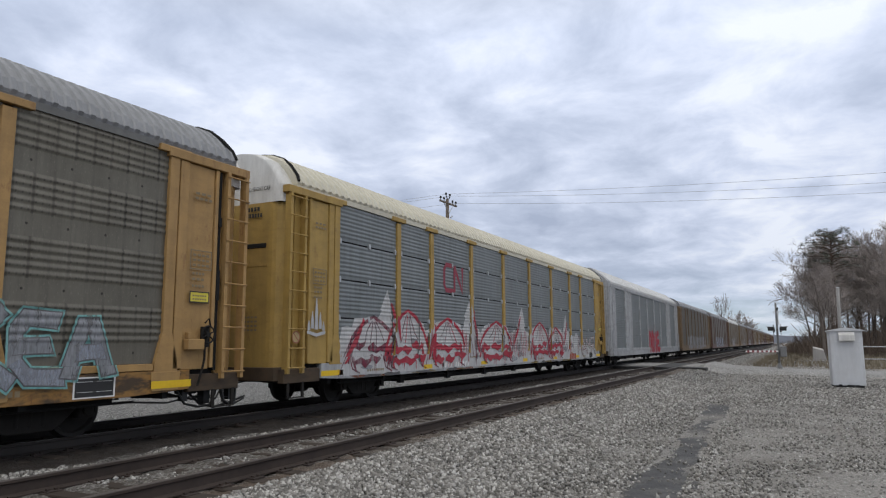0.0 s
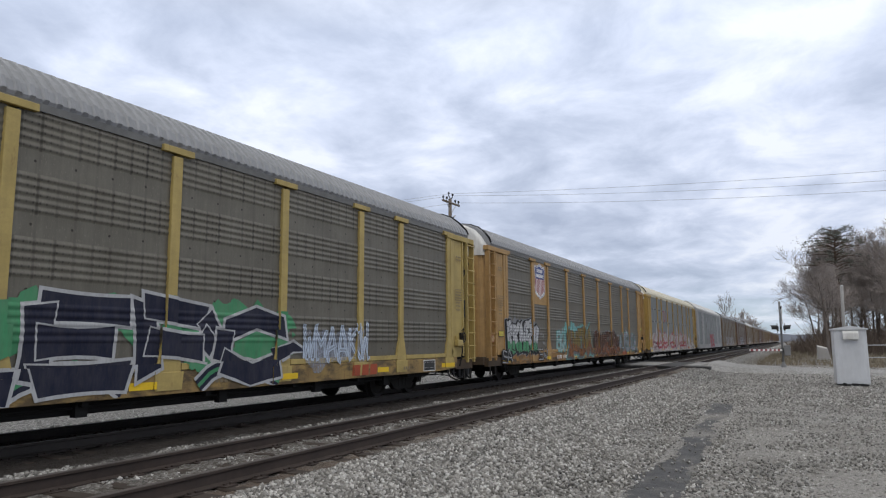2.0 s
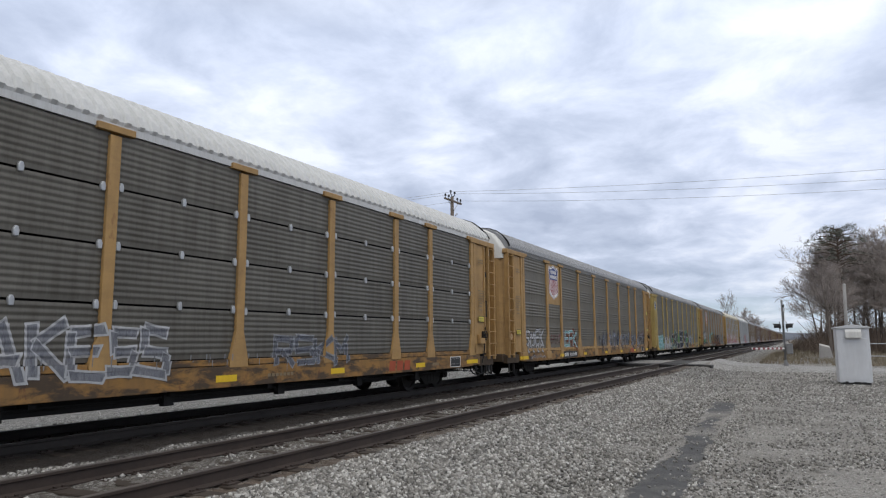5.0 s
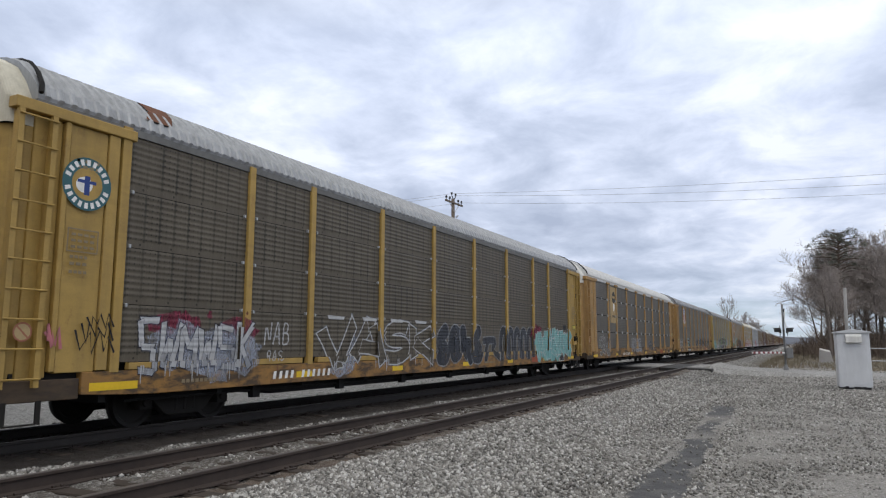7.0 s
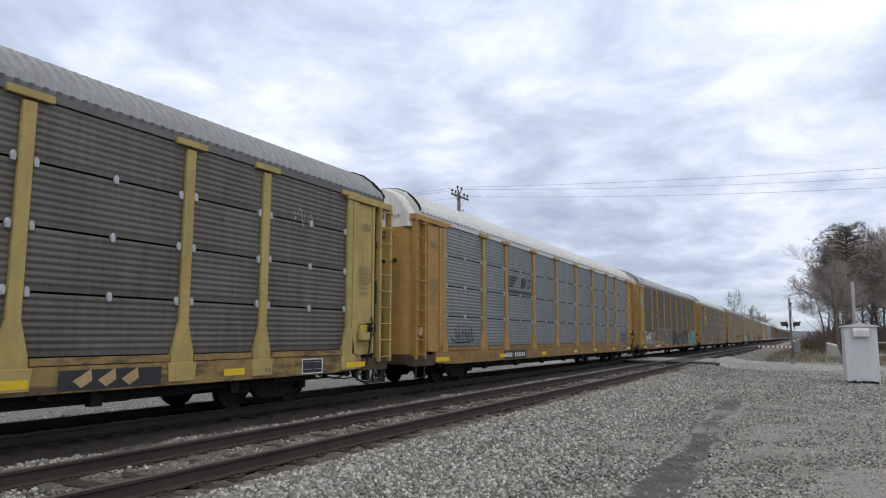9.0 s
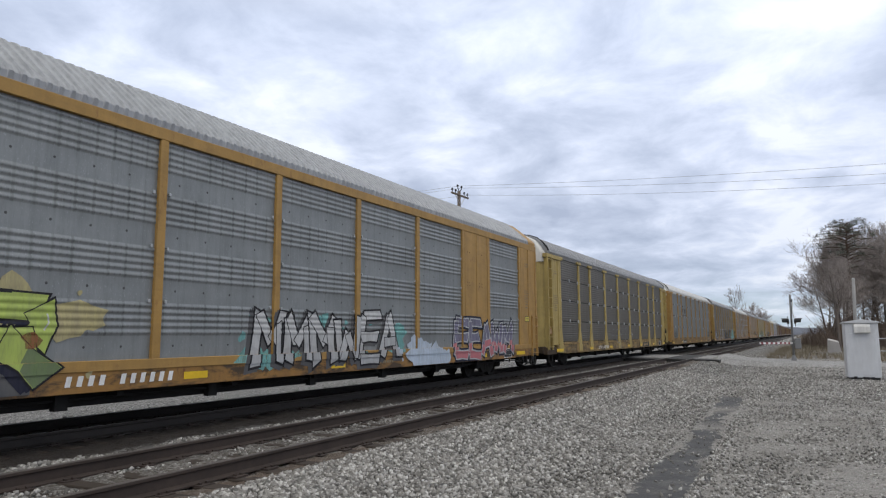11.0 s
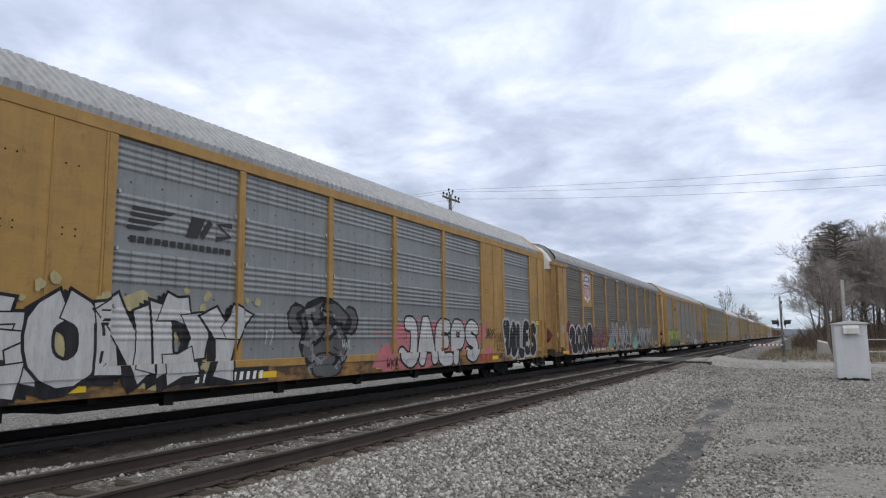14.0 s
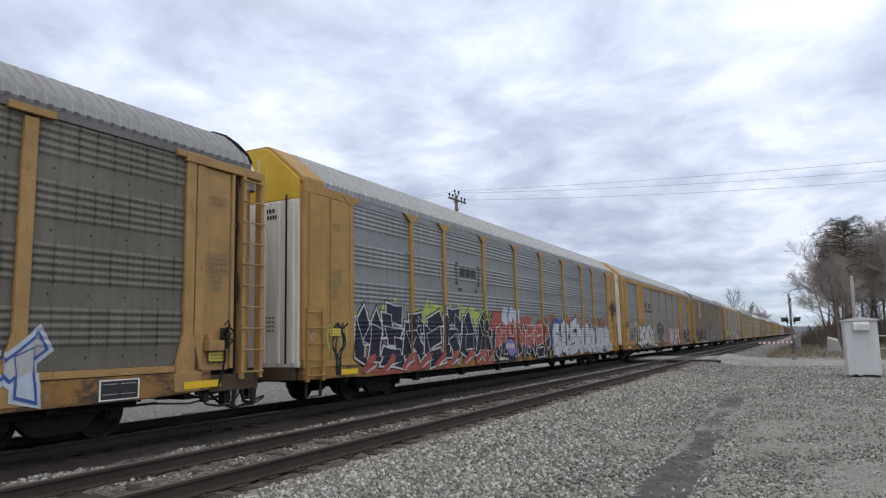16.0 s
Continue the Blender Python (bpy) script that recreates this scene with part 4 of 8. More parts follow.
def railway_track(centre, label):
    t = thing("railway_track", label, "railway track", "double track", "structure", pose(0, centre, 0))
    for y in (-RAIL, RAIL):
        part("rail", RAIL_ME if centre == TRACK_NEAR else RAIL_FAR_ME, t, at=pose(0, y, 0))
    rng = random.Random(int(centre * 10))
    for i in range(110):
        x = 2.0 + i * 0.52
        if 43.0 < x < 51.5:
            continue
        part("tie", TIE_ME, t, at=pose(x + rng.uniform(-.03, .03), rng.uniform(-.04, .04), rng.uniform(-.012, .004), 0, 0, rng.uniform(-1.2, 1.2)))
        if i < 60:
            for y in (-RAIL, RAIL):
                part("tie_plate", TIE_PLATE, t, at=pose(x, y, 0))
    g = Geo()
    for x0, x1 in ((-60, 2.0), (59.2, 260)):
        for k in range(int((x1 - x0) / 0.52)):
            x = x0 + k * 0.52
            g.box(x - 0.115, x + 0.115, -1.3, 1.3, -0.36, -0.195)
    tagged(part("far_ties", g.mesh("far_ties", TIMBER), t), kind="stuff")
    return t


railway_track(TRACK_NEAR, "empty railway track with dull brown rails on half-buried wooden ties")
railway_track(TRACK_FAR, "dark railway track that carries the freight train")


def road_strip(x_near, x_far, skew, y0, y1, z_lift, mat, name, steps=130):
    g = Geo()
    rng = random.Random(17)
    rows = []
    for i in range(steps + 1):
        y = y0 + (y1 - y0) * i / steps
        hump = z_lift if 4.6 < y < 13.2 else -1
        z = max(hump, rise_of(46, y) + 0.03) if hump > -1 else rise_of(46, y) + 0.05 + max(0.0, 0.19 - 0.035 * min(abs(y - 4.6), abs(y - 13.2)))
        w = [x_near - 0.8, x_near, (x_near + x_far) / 2, x_far, x_far + 0.8]
        rows.append([(x + skew * y + (rng.uniform(-.35, .35) if k != 2 else 0.0), y, z - (0.3 if k in (0, 4) else 0.0) + (0.03 if k == 2 else 0)) for k, x in enumerate(w)])
    g.grid(rows)
    return g.mesh(name, mat, outward=False)


road = tagged(new("road", road_strip(41.6, 47.4, 0.30, -60, 5.0, -0.012, ROAD, "road")), "pale worn chip-seal road leading to the level crossing", "road", kind="structure")


def crossing_parts():
    t = thing("level_crossing", "worn asphalt level crossing over both tracks", "level crossing", kind="structure")
    spans = ((4.8, TRACK_NEAR - RAIL - 0.06), (TRACK_NEAR - RAIL + 0.1, TRACK_NEAR + RAIL - 0.1), (TRACK_NEAR + RAIL + 0.06, TRACK_FAR - RAIL - 0.06), (TRACK_FAR - RAIL + 0.1, TRACK_FAR + RAIL - 0.1), (TRACK_FAR + RAIL + 0.06, 13.4))
    for i, (a, b) in enumerate(spans):
        g = Geo()
        g.prism([(41.7 + 0.30 * a, a), (48.0 + 0.30 * a, a), (48.0 + 0.30 * b, b), (41.7 + 0.30 * b, b)], -0.3, -0.008, "z")
        part("crossing_slab", g.mesh("crossing_slab", ROAD if i in (0, 2, 4) else ASPHALT, bevel=0.015), t)
    for i, (a, b) in enumerate(((4.3, 5.9), (6.05, 7.4), (7.55, 10.0))):
        g = Geo()
        g.prism([(39.9 + 0.30 * a, a), (41.72 + 0.30 * a, a), (41.72 + 0.30 * b, b), (40.6 + 0.30 * b, b)], -0.32, -0.02, "z")
        part("asphalt_edge", g.mesh("asphalt_edge", ASPHALT, bevel=0.02), t)
    return t


crossing_parts()
beyond = tagged(new("road", road_strip(41.6, 47.4, 0.30, 13.3, 70, -0.012, ROAD, "road_beyond", 30)), "pale worn road going on behind the tracks", "road", kind="structure")


# ---------------------------------------------------------------- the auto rack cars of the train
POSTS = (-11.9, -9.05, -7.12, -4.27, -1.42, 1.42, 4.27, 7.12, 9.05, 11.9)
END = 13.68            # half the length of the body
HALF = 1.608           # half the width over the posts
PANEL_OUT = 1.545
SILL_TOP, SILL_LOW = 0.98, 0.60
EAVE = 4.84


WAVE = ((0.0, 0.0), (0.14, 0.16), (0.30, 0.72), (0.44, 1.0), (0.56, 1.0), (0.72, 0.68), (0.88, 0.14), (1.0, 0.0))


def ridged(width, height, ridges, flat, deep):
    """A side sheet with soft horizontal ridges in its upper part, hung from its lower left corner."""
    g = Geo()
    step = (height - flat) / ridges
    prof = [(0.0, 0.0), (0.0, flat * 0.5)]
    for i in range(ridges):
        prof += [(deep * d, flat + (i + u) * step) for u, d in WAVE[:-1]]
    prof.append((0.0, height))
    g.grid([[(x, -d, zz) for d, zz in prof] for x in (0.0, width)])
    return g.mesh("side_panel", SHEET_WARM, outward=False, smooth=True)


def roof_profile(kind):
    if kind == "C":
        half = [(-1.57, 4.84), (-1.57, 4.98), (-1.50, 5.06), (-1.07, 5.43), (-0.68, 5.74), (-0.56, 5.78)]
    elif kind == "B":
        half = [(-1.56, 4.80), (-1.58, 4.87), (-1.50, 5.03), (-1.30, 5.25), (-1.04, 5.45), (-0.72, 5.57), (-0.40, 5.62)]
    else:
        half = [(-1.56, 4.80), (-1.58, 4.87), (-1.51, 5.04), (-1.31, 5.26), (-1.05, 5.46), (-0.74, 5.58), (-0.42, 5.63)]
    return half + [(-y, z) for y, z in reversed(half)]


def roof_mesh(kind, mat, half, pitch, deep):
    g = Geo()
    prof = roof_profile(kind)
    rows = []
    n = int(2 * half / pitch)
    for i in range(n):
        for u, d in ((0.0, 0.0), (0.42, 0.0), (0.55, deep), (0.87, deep)):
            x = -half + (i + u) * 2 * half / n
            rows.append([(x, y, z) if k in (0, len(prof) - 1) else (x, y * (1 + d / 1.6), z + (0.3 * d if k in (1, len(prof) - 2) else d)) for k, (y, z) in enumerate(prof)])
    rows.append([(half, y, z) for y, z in prof])
    g.grid(rows)
    b = len(g.v)
    for x, rev in ((-half, False), (half, True)):
        k = len(g.v)
        g.v += [(x, y, z) for y, z in prof]
        idx = [k + i for i in range(len(prof))]
        g.face(idx if rev else idx[::-1])
    me = g.mesh("roof", mat)
    return me


def post_mesh(mat, wide, flared, bracket, flush=False):
    g = Geo()
    h = wide / 2
    if flared:
        out = [(-h, EAVE - 0.22), (-h, 1.62), (-0.23, 1.12), (-0.24, SILL_TOP - 0.03), (0.24, SILL_TOP - 0.03), (0.23, 1.12), (h, 1.62), (h, EAVE - 0.22)]
    else:
        top = 4.656 if flush else EAVE - 0.03
        out = [(-h, top), (-h, SILL_TOP - 0.02), (h, SILL_TOP - 0.02), (h, top)]
    g.prism(out, -HALF, -1.49, "y")
    if bracket == "bar":
        g.box(-0.34, 0.34, -HALF - 0.02, -1.50, 4.665, 4.775)
    elif bracket == "wing":
        g.prism([(-0.42, 4.82), (-0.36, 4.78), (-h, 4.62), (h, 4.62), (0.36, 4.78), (0.42, 4.82)], -HALF - 0.01, -1.50, "y")
    return g.mesh("post", mat, bevel=0.006)


def ladder_mesh(mat, x0, x1, z0, z1, rungs):
    g = Geo()
    for x in (x0, x1):
        g.box(x - 0.038, x + 0.038, -HALF - 0.05, -HALF + 0.02, z0, z1)
        g.box(x - 0.010, x + 0.010, -HALF + 0.02, -1.48, z0 + 0.05, z1 - 0.02)
    for i in range(rungs):
        z = z0 + 0.12 + (z1 - z0 - 0.2) * i / (rungs - 1)
        g.tube([(x0 - 0.05, -HALF - 0.062, z), (x1 + 0.05, -HALF - 0.062, z)], 0.014, 6)
    return g.mesh("ladder", mat)


def end_outline(kind):
    if kind == "C":
        half = [(-1.52, 0.92), (-1.52, 4.94), (-0.66, 5.70), (-0.55, 5.73)]
    else:
        half = [(-1.36, 0.92), (-1.44, 1.05), (-1.46, 4.84), (-1.05, 5.38), (-0.70, 5.56), (-0.40, 5.60)]
    return half + [(-y, z) for y, z in reversed(half)]


def cut_outline(outline, z, above):
    """The part of an outline above or below a height."""
    out = []
    n = len(outline)
    for i in range(n):
        a, b = outline[i], outline[(i + 1) % n]
        if (a[1] >= z) == above:
            out.append(a)
        if (a[1] >= z) != (b[1] >= z):
            t = (z - a[1]) / (b[1] - a[1])
            out.append((a[0] + (b[0] - a[0]) * t, z))
    return out


def rounded_door(name, mat, split, above):
    """The part of an end door above or below a height, with wide round corners towards the sides."""
    half = [(1.44, 0.92), (1.46, 1.05), (1.46, split), (1.46, 4.80), (1.28, 5.10), (1.05, 5.36), (0.72, 5.53), (0.40, 5.58)]
    rows = []
    for w, z in half:
        if (z >= split) if above else (z <= split):
            r = 0.14 if above else 0.36
            side = [(END - 0.60, -w)] + [(END + 0.02 - r + r * math.sin(a), -w + r - r * math.cos(a)) for a in (0.0, 0.26, 0.52, 0.79, 1.05, 1.31, math.pi / 2)]
            rows.append([(x, y, z) for x, y in side] + [(x, -y, z) for x, y in reversed(side)])
    g = Geo().grid(rows)
    k = len(rows[0])
    if above:
        g.face([len(g.v) - k + i for i in range(k)])
    return g.mesh(name, mat, smooth=False)


def wheelset_mesh():
    """Axle and both wheels, turned in one piece, with a few bolt marks left out of true."""
    half = [(0.0, 1.08), (0.075, 1.08), (0.08, 0.88), (0.13, 0.86), (0.14, 0.81), (0.33, 0.775), (0.36, 0.825), (0.418, 0.825), (0.425, 0.725), (0.45, 0.705), (0.445, 0.685), (0.37, 0.655), (0.34, 0.705), (0.14, 0.665), (0.085, 0.62), (0.08, 0.0)]
    g = Geo().lathe(half + [(r, -y) for r, y in reversed(half[:-1])], 30)
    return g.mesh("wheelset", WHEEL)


def truck_frame_mesh():
    g = Geo()
    s = [(-1.12, 0.52), (-1.12, 0.62), (-0.95, 0.66), (-0.60, 0.64), (-0.40, 0.78), (0.40, 0.78), (0.60, 0.64), (0.95, 0.66), (1.12, 0.62), (1.12, 0.52), (0.98, 0.46), (0.72, 0.46), (0.46, 0.22), (0.34, 0.16), (-0.34, 0.16), (-0.46, 0.22), (-0.72, 0.46), (-0.98, 0.46)]
    g.prism(s, -1.07, -0.93, "y")
    for x in (-0.865, 0.865):
        g.box(x - 0.13, x + 0.13, -1.12, -0.90, 0.30, 0.56)
        g.tube([(x, -1.16, 0.42), (x, -1.10, 0.42)], 0.085, 10)
    for x in (-0.2, 0.0, 0.2):
        g.tube([(x, -1.0, 0.24), (x, -1.0, 0.52)], 0.085, 8)
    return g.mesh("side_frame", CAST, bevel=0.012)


def bolster_mesh():
    g = Geo()
    g.box(-0.22, 0.22, -1.12, 1.12, 0.50, 0.72)
    g.box(-0.30, 0.30, -0.40, 0.40, 0.66, 0.80)
    for s in (-1, 1):
        g.box(s * 0.40 - 0.05, s * 0.40 + 0.05, -0.72, 0.72, 0.30, 0.42)
    return g.mesh("bolster", CAST, bevel=0.02)


def coupler_mesh():
    g = Geo()
    g.box(13.0, 13.85, -0.09, 0.09, 0.78, 0.92)
    g.prism([(13.85, -0.16), (14.18, -0.2), (14.30, -0.05), (14.18, 0.03), (14.08, 0.02), (14.05, 0.17), (13.9, 0.2)], 0.70, 1.0, "z")
    g.box(12.9, 13.4, -0.35, 0.35, 0.62, 0.98)
    return g.mesh("coupler", CAST, bevel=0.015)


def hose_mesh(seed):
    rng = random.Random(seed)
    g = Geo()
    g.tube([(13.55, -0.35, 0.72), (13.75, -0.34, 0.66), (13.95, -0.30, 0.44), (14.12, -0.22, 0.34), (14.32, -0.15, 0.36)], 0.024, 7)
    g.tube([(13.1, -1.0, 0.62), (13.4, -0.95, 0.45), (13.75, -0.9, 0.38), (14.0, -0.7, 0.42), (14.3, -0.5, 0.5 + rng.uniform(-.05, .05))], 0.02, 6)
    g.tube([(13.35, -1.35, 0.70), (13.75, -1.30, 0.62), (13.95, -0.8, 0.72), (14.05, -0.2, 0.75)], 0.016, 6)
    g.tube([(13.35, -1.35, 0.70), (13.38, -1.40, 0.45), (13.55, -1.42, 0.44)], 0.014, 6)
    d = rng.uniform(-.05, .05)
    g.tube([(12.3, -1.45, 0.62), (12.45, -1.47, 0.40), (12.75, -1.48, 0.30 + d), (13.05, -1.46, 0.34), (13.2, -1.42, 0.52), (13.25, -1.4, 0.66)], 0.022, 6)
    g.tube([(13.45, -1.30, 0.66), (13.5, -1.32, 0.36), (13.72, -1.30, 0.24 + d), (14.0, -1.2, 0.30), (14.3, -1.1, 0.36)], 0.018, 6)
    g.tube([(11.4, -1.42, 0.50), (12.1, -1.44, 0.44), (12.6, -1.4, 0.50), (13.3, -1.2, 0.48)], 0.016, 6)
    g.box(12.95, 13.1, -1.4, -1.25, 0.36, 0.62)
    # brake rods and a chain behind the hoses
    g.tube([(11.6, -1.20, 0.56), (12.6, -1.10, 0.50), (13.4, -0.80, 0.54)], 0.020, 5)
    g.tube([(13.30, -1.48, 0.62), (13.34, -1.50, 0.40), (13.46, -1.50, 0.30 + d), (13.66, -1.46, 0.34), (13.74, -1.40, 0.58)], 0.026, 6)
    g.tube([(13.05, -0.9, 0.55), (13.3, -0.95, 0.32), (13.6, -1.0, 0.26 - d), (13.95, -1.05, 0.30), (14.3, -1.12, 0.40)], 0.024, 6)
    g.box(13.52, 13.62, -1.44, -1.32, 0.40, 0.68)
    g.box(12.40, 12.52, -1.46, -1.36, 0.44, 0.64)
    return g.mesh("air_hose", RUBBER)


def step_mesh(mat):
    g = Geo()
    for x in (13.02, 13.50):
        g.box(x - 0.035, x + 0.035, -1.565, -1.535, 0.31, 0.62)
    g.box(12.985, 13.535, -1.575, -1.515, 0.295, 0.315)
    return g.mesh("corner_step", mat)


WHEELS = wheelset_mesh()
FRAME, BOLSTER, COUPLER = truck_frame_mesh(), bolster_mesh(), coupler_mesh()
HOSES = [hose_mesh(s) for s in range(3)]
ROLLING = []


def truck(car, x):
    t = new("truck", BOLSTER)
    t.parent, t.matrix_basis = car, pose(x, 0, 0)
    part("side_frame", FRAME, t)
    part("side_frame", FRAME, t, at=TURN)
    for dx in (-0.865, 0.865):
        w = part("wheelset", WHEELS, t, at=pose(dx, 0, 0.42))
        ROLLING.append((w, dx))
    return t


def with_mat(me, mat):
    """The same mesh in another paint."""
    def make():
        c = me.copy()
        c.materials.clear()
        c.materials.append(mat)
        return c
    return shared((me.name, mat.name), make)


RIDGES = {"A": (5, 0.36, 0.0, 0.013), "B": (8, 0.08, 0.035, 0.011), "C": (5, 0.40, 0.0, 0.014), "D": (8, 0.12, 0.012, 0.007)}


def bands(kind):
    z_low, z_high = (1.105, 4.70) if kind != "C" else (1.06, 4.66)
    return z_low, (z_high - z_low) / 4


def ridge_cuts(kind, top=2.6):
    """Heights at which the side sheets bend."""
    n, share, gap, deep = RIDGES[kind]
    z_low, h = bands(kind)
    out = []
    for r in range(4):
        z0 = z_low + r * h + gap / 2
        flat = (h - gap) * share
        step = (h - gap - flat) / n
        out += [z0 + flat + step * (k + u) for k in range(n) for u, _ in WAVE]
    return [z for z in out if z < top]


def ridge_out(kind, z):
    n, share, gap, deep = RIDGES[kind]
    z_low, h = bands(kind)
    u = (z - z_low) % h - gap / 2
    flat = (h - gap) * share
    if u < flat:
        return 0.0
    f = ((u - flat) / ((h - gap - flat) / n)) % 1.0
    for (a, p), (b, q) in zip(WAVE, WAVE[1:]):
        if f <= b:
            return deep * (p + (q - p) * (f - a) / (b - a))
    return 0.0


def has_feet(spec):
    """Whether plates under the posts lap over the sill."""
    return spec["kind"] == "A" or spec["body"] is LEMON


def depth_of(spec, smooth=False):
    def depth(x, z, zv):
        if spec["kind"] == "C" and z > 0.895:
            if z < 1.06:
                return HALF + 0.014
        elif z < SILL_TOP:
            return 1.621 if has_feet(spec) and any(abs(x - p) < 0.31 for p in POSTS) else 1.604
        if spec["kind"] == "C":
            if abs(x) > 11.97 or any(a < x < b for a, b in spec["solid"]):
                return HALF + 0.006
            if any(abs(x - p) < 0.085 for p in POSTS):
                return HALF + 0.004
        else:
            if abs(x) > 12.02:
                return HALF + 0.004
            if any(abs(x - p) < (0.11 if z > 1.7 else 0.2) for p in POSTS):
                return HALF + 0.004
            if z < 1.105:
                return 1.608
        return PANEL_OUT + (RIDGES[spec["kind"]][3] if smooth else ridge_out(spec["kind"], zv)) + 0.003
    return depth


CUTS_X = sorted(p + s * w for p in POSTS for w in (0.085, 0.11, 0.2, 0.25, 0.305) for s in (-1, 1)) + [-12.02, 12.02, -11.97, 11.97]
CUTS_Z = [0.895, SILL_TOP, 1.06, 1.105, 1.7]


def auto_rack(spec):
    """One covered car carrier. kind A: three decks, posts with caps and flared feet; B: two decks, four rows of sheets with gaps; C: flush body."""
    kind, body = spec["kind"], spec["body"]
    near = spec.get("near", True)
    car = thing("auto_rack_car", spec["label"], "railway car", "cars of the freight train")
    key = (kind, body.name)
    # black box added to block light and stand for the dark inside; underframe
    part("inner_shell", shared("shell", lambda: Geo().box(-13.06, 13.06, -1.40, 1.40, 1.0, 4.86).mesh("inner_shell", NEAR_BLACK)), car)

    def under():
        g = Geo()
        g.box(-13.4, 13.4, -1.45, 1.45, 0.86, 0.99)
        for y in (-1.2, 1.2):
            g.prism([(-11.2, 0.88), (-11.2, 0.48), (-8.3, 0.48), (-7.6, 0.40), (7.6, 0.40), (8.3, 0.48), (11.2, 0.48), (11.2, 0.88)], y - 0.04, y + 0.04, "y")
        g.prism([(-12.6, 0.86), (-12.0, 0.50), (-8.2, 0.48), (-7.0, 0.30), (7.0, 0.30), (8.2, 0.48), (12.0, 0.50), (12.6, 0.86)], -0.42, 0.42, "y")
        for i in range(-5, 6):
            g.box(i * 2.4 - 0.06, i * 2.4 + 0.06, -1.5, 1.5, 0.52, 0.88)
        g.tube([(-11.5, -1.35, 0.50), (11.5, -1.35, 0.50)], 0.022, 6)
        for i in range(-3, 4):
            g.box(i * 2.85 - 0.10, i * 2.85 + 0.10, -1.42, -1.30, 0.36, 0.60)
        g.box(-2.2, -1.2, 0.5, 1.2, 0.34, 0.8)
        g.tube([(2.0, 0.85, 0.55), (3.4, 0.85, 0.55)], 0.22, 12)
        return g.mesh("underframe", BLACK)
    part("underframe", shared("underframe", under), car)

    long = 12.42 if kind != "C" else END - 0.02

    def sill():
        g = Geo()
        g.prism([(-long, 0.66), (-11.9, SILL_LOW + .03), (-11.2, SILL_LOW), (11.2, SILL_LOW), (11.9, SILL_LOW + .03), (long, 0.66), (long, SILL_TOP), (-long, SILL_TOP)], -1.60, -1.46, "y")
        return g.mesh("side_sill", spec["sill"], bevel=0.008)
    sill_me = shared(("sill", kind, spec["sill"].name), sill)
    part("side_sill", sill_me, car)
    part("side_sill", sill_me, car, at=TURN)
    if kind != "C":
        for a, b in zip(POSTS, POSTS[1:]):
            w = round(b - a - 0.52, 3)
            me = shared(("ledge", w, kind, body.name, spec["sill"].name), lambda: Geo().box(0, w, -1.604, -1.50, SILL_TOP + 0.012, 1.10).mesh("sill_ledge", body if kind != "B" else spec["sill"], bevel=0.006))
            part("sill_ledge", me, car, at=pose(a + 0.26, 0, 0))
            part("sill_ledge", me, car, at=TURN @ pose(-b + 0.26, 0, 0))
    # roof
    cap = 0.75 if kind == "C" else 0.0
    roof_me = shared(("roof", kind, spec["roof"].name), lambda: roof_mesh(kind, spec["roof"], END - (0.02 + cap if cap else 0.30), 0.18 if kind == "C" else 0.25 if spec["roof"] in (ROOF_BRIGHT, ROOF_CREAM) else 0.20, 0.026 if kind == "C" else (0.032 if spec["roof"] in (ROOF_BRIGHT, ROOF_CREAM) else 0.024)))
    part("roof", roof_me, car)
    if cap:
        def cap_make():
            g = Geo()
            prof = roof_profile("C")
            for s in (1,):
                g.prism([(y * 1.004, z + 0.012) for y, z in prof], END - 0.78, END, "x")
            return g.mesh("roof_cap", body, bevel=0.02)
        me = shared(("cap", body.name), cap_make)
        part("roof_cap", me, car)
        part("roof_cap", me, car, at=TURN)
    if kind != "C":
        def rim():
            g = Geo()
            g.tube([(END - 0.31 - 0.20 * (z - 4.8) / 0.8, y * 1.012, z + 0.03) for y, z in roof_profile(kind)[1:-1]], 0.034, 6)
            return g.mesh("roof_seal", BLACK)
        me = shared(("roof_seal", kind), rim)
        part("roof_seal", me, car)
        part("roof_seal", me, car, at=TURN)
        # eave rail along both sides
        me = shared(("eave", spec["roof"].name), lambda: Geo().box(-END + 0.3, END - 0.3, -1.575, -1.47, 4.70, 4.815).mesh("eave_rail", spec["roof"] if spec["roof"] in (ROOF_BRIGHT, ROOF_CREAM) else EAVE_SHADED))
        part("eave_rail", me, car)
        part("eave_rail", me, car, at=TURN)
    else:
        me = shared(("eave", body.name, spec.get("wing")), lambda: Geo().box(-11.97, 11.97, -1.56 if spec.get("wing") else -HALF, -1.47, 4.66, 4.86).mesh("eave_rail", spec.get("eave", body), bevel=0.008))
        part("eave_rail", me, car)
        part("eave_rail", me, car, at=TURN)
        for x in (11.985, -END + 0.02):
            me = shared(("eave_end", body.name, x), lambda: Geo().box(x, x + END - 12.005, -HALF, -1.47, 4.658, 4.86).mesh("eave_end", body, bevel=0.008))
            part("eave_end", me, car)
            part("eave_end", me, car, at=TURN)
        me = shared(("lower", body.name), lambda: Geo().box(-END + 0.02, END - 0.02, -HALF - 0.01, -1.47, SILL_TOP - 0.08, 1.06).mesh("lower_rail", body, bevel=0.008))
        part("lower_rail", me, car)
        part("lower_rail", me, car, at=TURN)
    # posts
    cap_kind = {"A": "bar", "B": "bar", "D": "", "C": ""}[kind]
    if spec.get("wing"):
        cap_kind = "wing"
